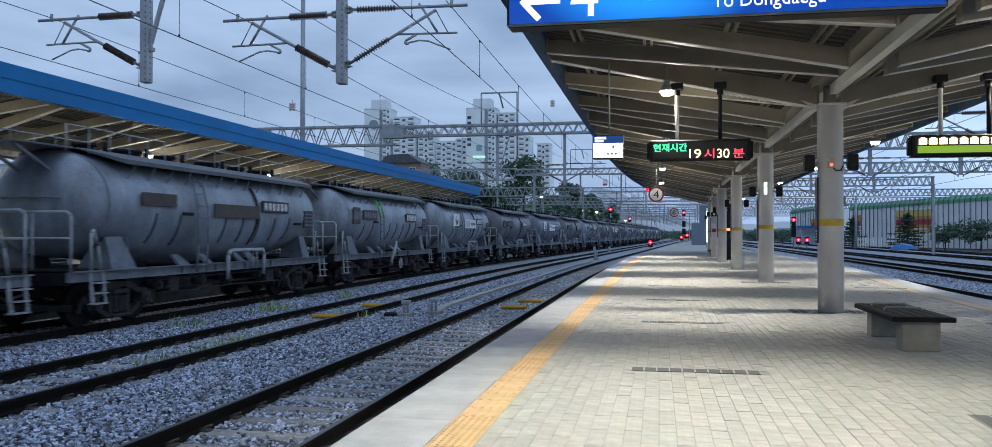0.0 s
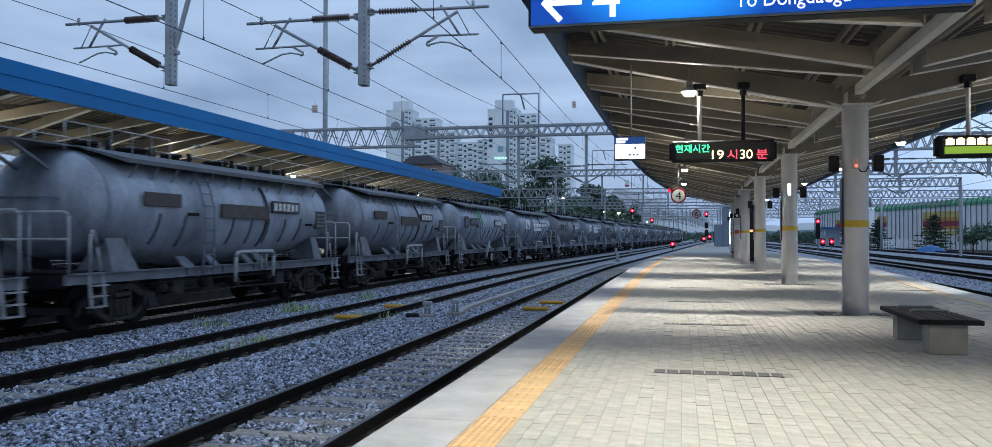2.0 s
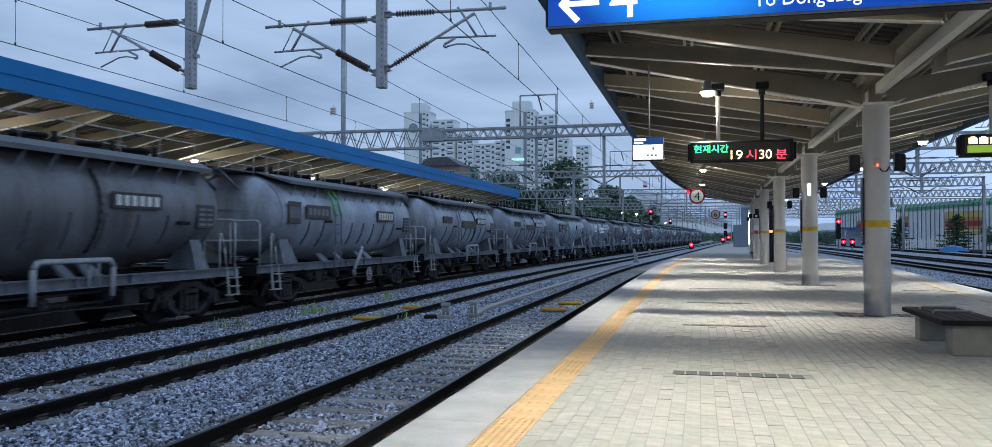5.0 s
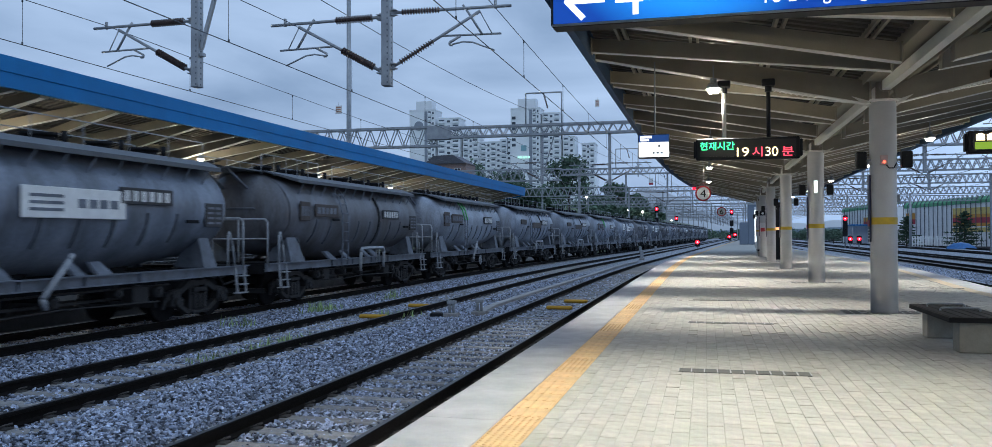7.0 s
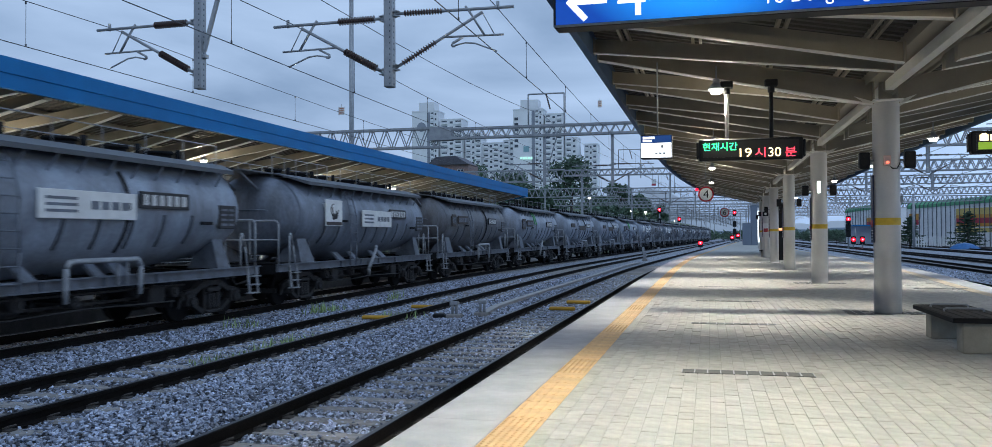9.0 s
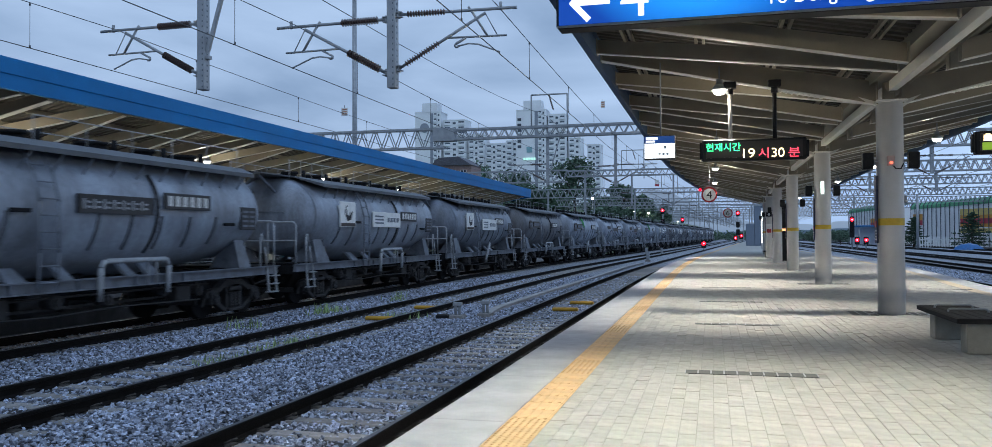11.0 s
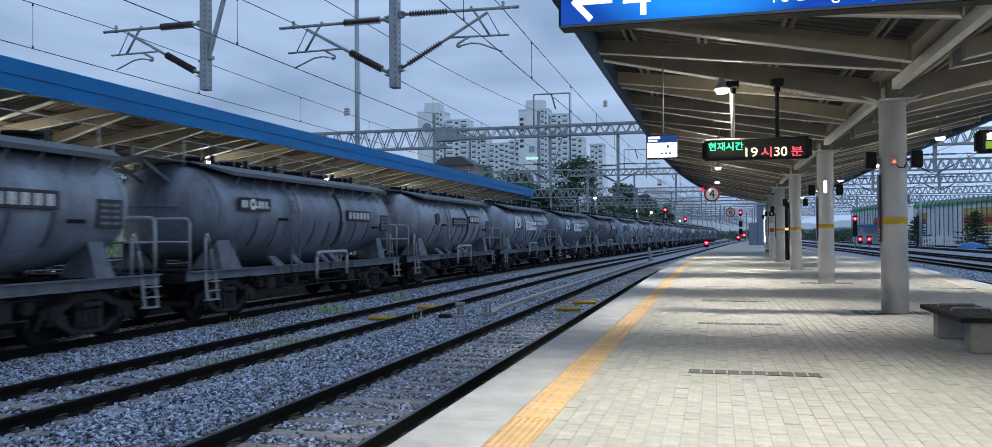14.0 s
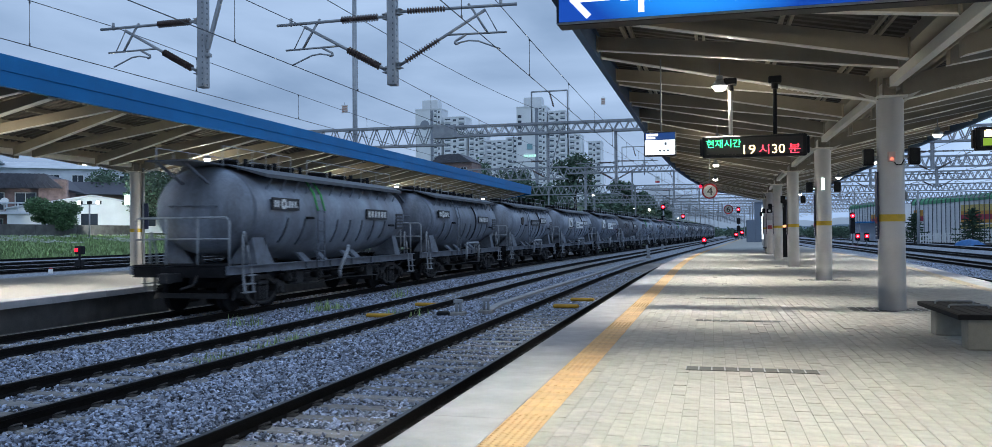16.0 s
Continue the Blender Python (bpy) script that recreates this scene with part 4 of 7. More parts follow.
            w.bar((x + 0.022, c - 0.08, z0 + h * 0.36), (x + 0.022, c - 0.14, z0 + h * 0.72), 0.05, 0.008, up=(1, 0, 0))
            part("emblem", w, BLACK_PLATE, plate)
            w = Geo()
            w.box(x + 0.018, x + 0.024, y0 + 0.03, y1 - 0.03, z0 + 0.02, z0 + h * 0.16)
            part("foot_strip", w, RUST_PLATE, plate)
        elif style["faded"]:
            for k in range(5):
                c = y0 + (y1 - y0) * (0.08 + 0.175 * k)
                w.box(x + 0.018, x + 0.024, c, c + (y1 - y0) * 0.12, z0 + (z1 - z0) * 0.25, z0 + (z1 - z0) * 0.75)
            part("lettering", w, SILL, plate)
    g, w = Geo(), Geo()
    g.chamfered(1.33, 1.37, 10.3, 10.98, 2.02, 2.55, 0.01)
    data = part("data_board", g, BLACK_PLATE, t, "black data board with faint white lines")
    for k in range(4):
        w.box(1.369, 1.376, 10.38, 10.62, 2.09 + 0.11 * k, 2.14 + 0.11 * k)
        w.box(1.369, 1.376, 10.68, 10.9, 2.09 + 0.11 * k, 2.14 + 0.11 * k)
    part("lettering", w, SILL, data)
    # side hose or pipe loop
    g = Geo()
    if style["pipe"] == "loop":
        g.pipe([(1.42, 5.55, 0.7), (1.44, 5.55, 1.3), (1.44, 5.65, 1.42), (1.44, 7.4, 1.42), (1.44, 7.5, 1.3), (1.42, 7.5, 0.75)], 0.05, 8)
        for y in (6.9, 7.15):
            g.tube((1.4, y, 0.95), (1.4, y, 1.42), 0.03, 6)
        part("hand_loop", g, RAILING, t, "pale pipe loop at the sill")
    else:
        g.pipe([(1.42, 6.2, 1.5), (1.46, 6.1, 1.42), (1.46, 5.5, 0.8), (1.42, 5.6, 0.62)], 0.055, 8)
        part("discharge_pipe", g, RAILING, t, "pale bent discharge pipe")
    if style["wheel"]:
        g = Geo()
        for k in range(16):
            a, b = 2 * math.pi * k / 16, 2 * math.pi * (k + 1) / 16
            g.tube((1.4, 6.9 + 0.2 * math.cos(a), 0.62 + 0.2 * math.sin(a)), (1.4, 6.9 + 0.2 * math.cos(b), 0.62 + 0.2 * math.sin(b)), 0.025, 6)
        for k in range(3):
            a = math.pi * k / 3
            g.tube((1.4, 6.9 - 0.19 * math.cos(a), 0.62 - 0.19 * math.sin(a)), (1.4, 6.9 + 0.19 * math.cos(a), 0.62 + 0.19 * math.sin(a)), 0.018, 5)
        part("brake_wheel", g, RAILING, t, "pale spoked hand brake wheel")
    return t


RUST_A, RUST_B, NUMBER = (2.0, 3.28, 2.43, 2.72, "rust"), (4.95, 7.3, 2.24, 2.58, "rust"), (7.45, 9.1, 2.43, 2.75, "black")
EMBLEM, MAKER = (2.45, 3.55, 2.14, 2.9, "white"), (5.1, 7.6, 2.14, 2.67, "white")
LOGO = (1.68, 3.08, 2.47, 2.78, "logo")
STYLES = {
    "plain": dict(look="pale grey tank wagon with rusty blank boards and railings", paint=TANK_PALE, green=False, faded=False, pipe="loop", strap=True, wheel=False, plates=[RUST_A, RUST_B, NUMBER]),
    "cement": dict(look="pale grey tank wagon with green-topped ladder and rusty boards", paint=TANK_PALE, green=True, faded=True, pipe="hose", strap=False, wheel=True, plates=[(1.25, 1.95, 2.2, 2.8, "rust"), (2.3, 3.85, 2.36, 2.74, "rust"), (7.62, 9.15, 2.36, 2.72, "black")]),
    "rusty": dict(look="grimy dark tank wagon with small rusty boards and railings", paint=TANK_OLD, green=False, faded=True, pipe="loop", strap=True, wheel=False, plates=[(1.5, 2.05, 2.24, 2.76, "rust"), (2.4, 3.9, 2.36, 2.72, "rust"), (7.5, 9.0, 2.38, 2.7, "black")]),
    "white": dict(look="dark grey tank wagon with white emblem and name boards", paint=TANK, green=False, faded=False, pipe="hose", strap=False, wheel=False, plates=[EMBLEM, MAKER, (7.45, 9.05, 2.44, 2.76, "black")]),
    "white_loop": dict(look="pale grey tank wagon with white boards and a pipe loop", paint=TANK_PALE, green=False, faded=False, pipe="loop", strap=True, wheel=False, plates=[EMBLEM, (4.95, 7.4, 2.16, 2.66, "white"), (7.5, 9.1, 2.40, 2.73, "black")]),
    "badge": dict(look="pale grey tank wagon with scalloped rusty badge and black board", paint=TANK_PALE, green=False, faded=False, pipe="loop", strap=True, wheel=False, plates=[(2.7, 3.2, 2.28, 2.78, "badge"), (5.0, 7.05, 2.28, 2.62, "name"), (7.4, 9.0, 2.42, 2.75, "black")]),
    "old_logo": dict(look="grey tank wagon with black emblem board and pipe strap", paint=TANK, green=False, faded=False, pipe="loop", strap=True, wheel=False, plates=[LOGO, (7.62, 9.35, 2.32, 2.64, "black")]),
    "logo": dict(look="pale grey tank wagon with green-topped ladder and emblem board", paint=TANK_PALE, green=True, faded=False, pipe="hose", strap=False, wheel=False, plates=[LOGO, (7.62, 9.35, 2.32, 2.64, "black")]),
}
ORDER = {8: "logo", 7: "old_logo", 6: "badge", 5: "white_loop", 4: "white", 3: "rusty", 2: "cement", 1: "plain", 0: "plain", -1: "cement", -2: "white_loop"}
built, WAGONS = {}, []
for k in range(8, -21, -1):
    style = ORDER.get(k) or ("white", "rusty", "plain", "rusty")[k % 4]
    if style not in built:
        built[style] = w = wagon(STYLES[style])
    else:
        w = copy_thing(built[style], Matrix.Identity(4))
    WAGONS.append((k, w))


def rail_length(s):
    """The place and heading on the freight track at s, counted along the platform's run."""
    y = s
    tr = TRACKS[2]
    a, b = track_x(tr, y), track_x(tr, y + 0.5)
    return a, y, -math.degrees(math.atan2(b - a, 0.5))

# ---------- writing ----------


def writing(body, size, thick=0.004, bold=0.0):
    """A flat mesh of words in the built-in font, lying in its own xy plane from the origin rightwards."""
    c = bpy.data.curves.new("words", "FONT")
    c.body, c.size, c.extrude, c.offset = body, size, thick / 2, bold
    ob = new("words", c)
    bpy.context.view_layer.update()
    me = bpy.data.meshes.new_from_object(ob.evaluated_get(bpy.context.evaluated_depsgraph_get()))
    bpy.data.objects.remove(ob)
    bpy.data.curves.remove(c)
    return me


def words(name, body, size, mat, parent, x, y, z, width=None, label="", bold=0.0):
    """Words on a face that looks towards -y, their left end at x and their baseline at z."""
    me = writing(body, size, bold=bold)
    me.materials.clear()
    me.materials.append(mat)
    xs = [v.co.x for v in me.vertices]
    lo, hi = min(xs), max(xs)
    k = width / (hi - lo) if width else 1.0
    for v in me.vertices:
        v.co.x = (v.co.x - lo) * k
    ob = part(name, me, mat, parent, label)
    ob.matrix_basis = pose(x, y, z, 90, 0, 0)
    return ob


# ---------- overhead line ----------
GANTRIES = [15.0, 50.0, 85.0, 120.0, 155.0, 172.0, 190.0, 210.0, 230.0, 250.0, 270.0, 295.0, 320.0, 350.0]
BEAM_LOW, BEAM_HIGH = 7.38, 7.95
EAST_LOW, EAST_HIGH = 6.12, 6.92
EAST_GANTRIES = [15.0, 32.0, 50.0, 70.0, 88.0, 112.0, 137.0, 165.0, 195.0, 230.0]


def insulator(g, p, q, n, r):
    """One turned body with n sheds along a line."""
    p, q = Vector(p), Vector(q)
    axis = (q - p).normalized()
    u = axis.cross(Vector((0, 1, 0)) if abs(axis.y) < 0.9 else Vector((1, 0, 0))).normalized()
    w = u.cross(axis)
    profile = [(0.0, r * 0.45)]
    for i in range(n):
        profile += [((i + 0.18) / n, r * 0.45), ((i + 0.24) / n, r), ((i + 0.36) / n, r), ((i + 0.6) / n, r * 0.5)]
    profile.append((1.0, r * 0.45))
    g.loft([[p.lerp(q, f) + (u * math.cos(a * 0.6283) + w * math.sin(a * 0.6283)) * k for a in range(10)] for f, k in profile], smooth=False)


def gantry(y):
    t = thing("line_gantry", 0, y, RAIL_Z, "galvanised lattice gantry spanning the tracks for overhead wires", "gantry", "overhead line gantries")
    lo, hi = BEAM_LOW - RAIL_Z, BEAM_HIGH - RAIL_Z
    for x0, x1, l, h in ((-34.0, -16.4, lo - 0.5, hi + 0.1), (-16.4, 7.0, lo, hi)):
        x0 += bend(y)
        x1 += bend(y)
        n = 2 * int((x1 - x0) / (0.62 if x0 > -20 else 0.9))
        for yy in (-0.22, 0.22):
            g = Geo()
            for z in (l, h):
                g.bar((x0, yy, z), (x1, yy, z), 0.14, 0.13)
            part("chord", g, GALV, t)
            g = Geo()
            for i in range(n):
                a, b = x0 + (x1 - x0) * i / n, x0 + (x1 - x0) * (i + 1) / n
                g.bar((a, yy, l if i % 2 else h), (b, yy, h if i % 2 else l), 0.055, 0.05, up=(0, 1, 0))
            part("lattice", g, GALV, t)
        g = Geo()
        for i in range(0, n, 2):
            a = x0 + (x1 - x0) * i / n
            for z in (l, h):
                g.bar((a, -0.22, z), (a, 0.22, z), 0.04, 0.04)
        part("cross_tie", g, GALV, t)
    if y < 60:
        g = Geo()
        g.chamfered(-17.1 + bend(y), -15.7 + bend(y), -0.3, 0.3, lo - 0.12, hi + 0.12, 0.02)
        part("joint_box", g, GALV, t)
    if y > 20:
        for px in ((-27.0,) if y < 60 else (-14.6, -27.0)):
            g = Geo()
            x = px + bend(y)
            top = hi
            for s in (-1, 1):
                g.box(x - 0.11, x + 0.11, s * 0.11 - 0.012, s * 0.11 + 0.012, -0.3, top)
            g.box(x - 0.01, x + 0.01, -0.1, 0.1, -0.3, top)
            g.chamfered(x - 0.3, x + 0.3, -0.3, 0.3, -0.4, -0.05, 0.03)
            part("post", g, GALV, t)
        # raised frame for the feeder
        g = Geo()
        a, b = -10.9 + bend(y), -8.7 + bend(y)
        g.pipe([(a, 0, hi), (a, 0, hi + 1.95), (b, 0, hi + 1.95), (b, 0, hi - 0.9)], 0.05)
        part("feeder_frame", g, GALV, t)
        g = Geo()
        insulator(g, ((a + b) / 2, 0, hi + 1.9), ((a + b) / 2 + 0.25, 0, hi + 1.0), 8, 0.07)
        part("feeder_insulator", g, INSULATOR, t)
    return t


def yard_gantry(y):
    t = thing("yard_gantry", 0, y, RAIL_Z, "galvanised lattice beam spanning the yard tracks for overhead wires", "gantry", "yard gantries")
    x0, x1, lo, hi = 3.4, 26.1 if 80 < y < 100 else 48.0, EAST_LOW - RAIL_Z, EAST_HIGH - RAIL_Z
    n = 2 * int((x1 - x0) / 0.62)
    for yy in (-0.2, 0.2):
        g = Geo()
        for z in (lo, hi):
            g.bar((x0, yy, z), (x1, yy, z), 0.12, 0.11)
        part("chord", g, GALV, t)
        g = Geo()
        for i in range(n):
            a, b = x0 + (x1 - x0) * i / n, x0 + (x1 - x0) * (i + 1) / n
            g.bar((a, yy, lo if i % 2 else hi), (b, yy, hi if i % 2 else lo), 0.06, 0.055, up=(0, 1, 0))
        part("lattice", g, GALV, t)
    for x in (x1 - 0.1,) if y < 100 else (8.05 if y > 170 else 7.25, x1 - 0.1):
        g = Geo()
        for s in (-1, 1):
            g.box(x - 0.11, x + 0.11, s * 0.11 - 0.012, s * 0.11 + 0.012, -0.3, hi)
        g.box(x - 0.01, x + 0.01, -0.1, 0.1, -0.3, hi)
        part("post", g, GALV, t)
    return t


def drop_mast(x, y, sides, low, east=False):
    """A mast hanging from the beam, with bracket arms to the tracks beside it."""
    t = thing("drop_mast", x, y, RAIL_Z, "galvanised drop mast with ribbed insulators and bracket arms", "mast", "overhead line masts")
    top = (EAST_LOW if east else BEAM_LOW) - RAIL_Z
    bz = low - RAIL_Z
    g = Geo()
    g.chamfered(-0.085, 0.085, -0.1, 0.1, bz, top, 0.012)
    part("mast", g, GALV, t)
    g = Geo()
    for k in range(int((top - bz) / 0.11)):
        g.box(0.03, 0.052, -0.103, -0.098, bz + 0.04 + 0.11 * k, bz + 0.075 + 0.11 * k)
        g.box(0.083, 0.088, -0.02, 0.02, bz + 0.04 + 0.11 * k, bz + 0.075 + 0.11 * k)
    tagged(part("bolts", g, RIB, t), kind="stuff")
    for s, height in sides:
        up = height - RAIL_Z
        lowz, reg = up - 1.02, up - 0.52
        g = Geo()
        g.pipe([(s * 0.13, 0, up), (s * 2.42, 0, up - 0.02)], 0.03, 8)
        g.pipe([(s * 0.13, 0, lowz), (s * 1.83, 0, up - 0.08)], 0.03, 8)
        for z in (up, lowz):
            g.tube((s * 0.13, 0, z - 0.07), (s * 0.13, 0, z + 0.07), 0.03, 8)
            g.box(min(s * 0.08, s * 0.2), max(s * 0.08, s * 0.2), -0.05, 0.05, z - 0.05, z - 0.035)
            g.box(min(s * 0.08, s * 0.2), max(s * 0.08, s * 0.2), -0.05, 0.05, z + 0.035, z + 0.05)
        g.tube((s * 2.12, 0, up - 0.05), (s * 2.12, 0, up + 0.1), 0.03, 6)
        part("bracket_arm", g, GALV, t, "galvanised tube bracket")
        p0, p1 = Vector((s * 0.13, 0, lowz)), Vector((s * 1.83, 0, up - 0.08))
        thin = 0.075 if s < 0 else 0.062
        for a, b in ((Vector((s * 0.3, 0, up)), Vector((s * 1.06, 0, up - 0.006))), (p0.lerp(p1, 0.08), p0.lerp(p1, 0.47))):
            g = Geo()
            insulator(g, a, b, 14, thin)
            part("insulator", g, INSULATOR, t, "brown ribbed insulator")
        g = Geo()
        g.pipe([(s * 1.08, 0, reg + 0.02), (s * 2.23, 0, reg)], 0.02, 6)
        g.pipe([(s * 1.83, 0, up - 0.1), (s * 2.06, 0, reg)], 0.011, 6)
        g.pipe([(s * 1.5, 0, up + 0.05), (s * 1.58, 0, up - 0.06), (s * 1.87, 0, reg)], 0.024, 6)
        g.pipe([(s * 1.45, 0, reg), (s * 1.24, 0, reg - 0.11), (s * 1.24, 0, reg - 0.16), (s * 1.3, 0, reg - 0.16)], 0.024, 6)
        g.pipe([(s * 1.28, 0, reg - 0.15), (s * 1.5, 0, reg - 0.11), (s * 1.68, 0, reg - 0.13), (s * 1.9, 0, reg - 0.22), (s * 2.1, 0, reg - 0.30)], 0.016, 6)
        part("steady_arm", g, GALV, t)
    if x < -9:
        g = Geo()
        g.bar((0.1, 0, 5.1 - RAIL_Z), (0.75, 0, 7.3 - RAIL_Z), 0.08, 0.06)
        g.box(-0.02, 0.16, -0.06, 0.06, 4.95 - RAIL_Z, 5.02 - RAIL_Z)
        part("brace", g, GALV, t)
    return t


for y in GANTRIES:
    gantry(y)
    o = bend(y)
    low = 4.33 if y < 20 else 4.4
    drop_mast(-9.91 + o, y, [(-1, 5.69)], low)
    drop_mast(-5.84 + o, y, [(-1, 5.49), (1, 5.56)], low - 0.16)



for y in EAST_GANTRIES:
    yard_gantry(y)
    for x in (11.45, 16.1):
        drop_mast(x + 0.25 * bend(y), y, [(-1, 5.6), (1, 5.6)], 4.62, True)


WIRE_LINES = {"freight": (-12.05, 4.84, 5.72), "middle": (-7.85, 4.64, 5.50), "near": (-3.82, 4.77, 5.64)}


def wires(track):
    """Contact wire, messenger wire and droppers of one track."""
    name = "overhead_wire"
    t = thing(name, 0, 0, RAIL_Z, "thin dark overhead contact wire with its messenger wire and droppers", "overhead wire", "overhead wires")
    stops = [-20.0] + GANTRIES
    con, mes, drop = Geo(), Geo(), Geo()
    x0, low, high = WIRE_LINES.get(track[0], (track[1], 4.76, 5.72))
    line = lambda y: track_x(track, min(y, 240) if track[0] == "freight" else y) + x0 - track[1]
    for a, b in zip(stops, stops[1:]):
        top = lambda y: high - 0.2 * 4 * (y - a) * (b - y) / (b - a) ** 2 - RAIL_Z
        ys = [a + (b - a) * i / 10 for i in range(11)]
        r = 0.009 if b < 60 else 0.013
        mes.pipe([(line(y), y, top(y)) for y in ys], r * 0.9, 5)
        con.pipe([(line(y), y, low - RAIL_Z) for y in ys], r, 5)
        y = a + 2.95 if a > 0 else b - 33.4
        while y < b - 1.0:
            drop.tube((line(y), y, top(y)), (line(y), y, low - RAIL_Z), 0.006, 4)
            for z in (low - RAIL_Z, top(y) - 0.05):
                drop.tube((line(y), y, z), (line(y), y, z + 0.05), 0.017, 5)
            y += 5.2
    part("contact_wire", con, WIRE, t)
    part("messenger_wire", mes, WIRE, t)
    tagged(part("dropper", drop, WIRE, t), kind="stuff")


for tr in TRACKS[:6]:
    wires(tr)
# feeder wires high on the gantries
for x in (-10.0, 20.0):
    g = Geo()
    g.pipe([(x + bend(y), y, 7.65 + 0.00078 * (y - 15) ** 2) for y in range(-20, 51, 5)], 0.012, 5)
    for a, b in zip(GANTRIES[1:], GANTRIES[2:]):
        pts = []
        for i in range(9):
            y = a + (b - a) * i / 8
            pts.append((x + bend(y), y, 8.6 - 0.5 * 4 * (i / 8) * (1 - i / 8)))
        g.pipe(pts, 0.012, 5)
    single("feeder_wire", g, WIRE, "thin dark feeder wire strung between the gantries", "overhead wire", "feeder wires")

# small warning plates hung on the wires
for x, y, z, w, h in ((-14.3, 31.4, 6.25, 0.27, 0.32), (-7.44, 60.0, 10.45, 0.3, 0.5)):
    t = thing("warning_plate", x, y, z, "small yellowed warning plate hung on the overhead wire", "sign", "wire plates")
    g = Geo()
    g.chamfered(-w / 2, w / 2, -0.012, 0.012, 0, h, 0.005)
    part("plate", g, material("plate_cream", (0.78, 0.76, 0.72), 0.6, vary=0.15), t)
    g = Geo()
    for k in range(3):
        g.box(-w * 0.36, w * 0.36, -0.017, -0.011, h * (0.16 + 0.27 * k), h * (0.3 + 0.27 * k))
    part("lettering", g, material("plate_orange", (0.5, 0.24, 0.16), 0.6), t)
    g = Geo()
    g.tube((0, 0, h), (0, 0, h + 0.12), 0.008, 5)
    part("hanger", g, WIRE, t)

# ---------- things on the platform ----------


def bench():
    t = thing("bench", 2.98, 11.4, 0, "dark slatted platform bench on two concrete block legs", "bench")
    for k in range(5):
        g = Geo()
        x = -0.315 + 0.128 * k
        g.chamfered(x, x + 0.12, -0.97, 0.97, 0.365, 0.405, 0.008)
        part("slat", g, BENCH_TOP, t)
    g = Geo()
    for y in (-0.955, 0.955):
        g.chamfered(-0.325, 0.335, y - 0.02, y + 0.02, 0.345, 0.402, 0.006)
    for x in (-0.322, 0.332):
        g.chamfered(x - 0.012, x + 0.012, -0.97, 0.97, 0.345, 0.4, 0.004)
    part("seat_frame", g, BENCH_TOP, t)
    for y in (-0.79, 0.62):
        g = Geo()
        g.chamfered(-0.225, 0.195, y - 0.13, y + 0.13, 0.0, 0.352, 0.012)
        part("leg", g, BENCH_LEG, t, "pale concrete block leg")
    for y in (-0.12, 0.52):
        g = Geo()
        g.pipe([(-0.22, y, 0.40), (-0.22, y, 0.43), (-0.19, y, 0.445), (0.19, y, 0.445), (0.22, y, 0.43), (0.22, y, 0.40)], 0.012, 7)
        part("armrest", g, GALV, t, "bent steel tube divider")
    return t


bench()
copy_thing(bpy.data.objects["bench"], pose(3.3, 53.0, 0))
t = thing("information_post", 3.62, 46.5, 0, "tall dark information post standing beside the columns", "post")
g = Geo()
g.chamfered(-0.15, 0.15, -0.08, 0.08, 0.0, 3.0, 0.01)
part("body", g, DARK, t)
g = Geo()
g.box(-0.12, 0.12, -0.086, -0.079, 1.55, 1.68)
part("lit_panel", g, glow("post_amber", (1.0, 0.45, 0.2), 1.5), t, "small amber lit panel")
for z, w, h, m, lab in ((2.42, 0.16, 0.2, DARK, "small black square sign on the column"), (1.45, 0.15, 0.42, WHITE_PLATE, "white and red notice on the column")):
    t = thing("column_sign", column_x(52.0) - 0.05, 51.76, z, lab, "sign", "column signs")
    g = Geo()
    g.chamfered(-w, w, -0.012, 0.012, 0, h * 1.3, 0.005)
    part("plate", g, m, t)
    g = Geo()
    if m == DARK:
        g.tube((0, -0.012, h * 0.65), (0, -0.018, h * 0.65), 0.07, 14)
        part("mark", g, WHITE_PAINT, t)
    else:
        g.box(-w * 0.8, w * 0.8, -0.018, -0.011, 0.03, h * 0.6)
        part("mark", g, material("notice_red", (0.5, 0.05, 0.06), 0.5), t)
GRATE = material("drain_grate", (0.06, 0.06, 0.058), 0.6, vary=0.3, scale=20)


def grate(x, y, w, d):
    t = thing("drain_grate", x, y, 0, "dark steel slotted drain grate set in the paving", "drain", "drain grates")
    g = Geo()
    g.box(-w / 2, w / 2, -d / 2, d / 2, -0.02, 0.003)
    part("plate", g, GRATE, t)
    g = Geo()
    n = max(4, int(w / 0.12))
    for k in range(n + 1):
        a = -w / 2 + w * k / n
        g.box(max(-w / 2, a - 0.007), min(w / 2, a + 0.007), -d / 2, d / 2, 0.002, 0.006)
    part("ribs", g, GALV, t)


for y in (8.6, 13.3, 17.8, 22.6, 27.2, 31.7):
    grate(0.35, y, 1.24, 0.22)
grate(5.5, 22.8, 1.2, 0.2)
grate(5.5, 14.0, 1.2, 0.2)
for k in range(-1, 4):
    grate(column_x(COLUMN_Y + BAY * k) - 0.33, COLUMN_Y + BAY * k, 0.7, 0.8)
    grate(column_x(COLUMN_Y + BAY * k) + 0.35, COLUMN_Y + BAY * k + 0.05, 0.64, 0.5)


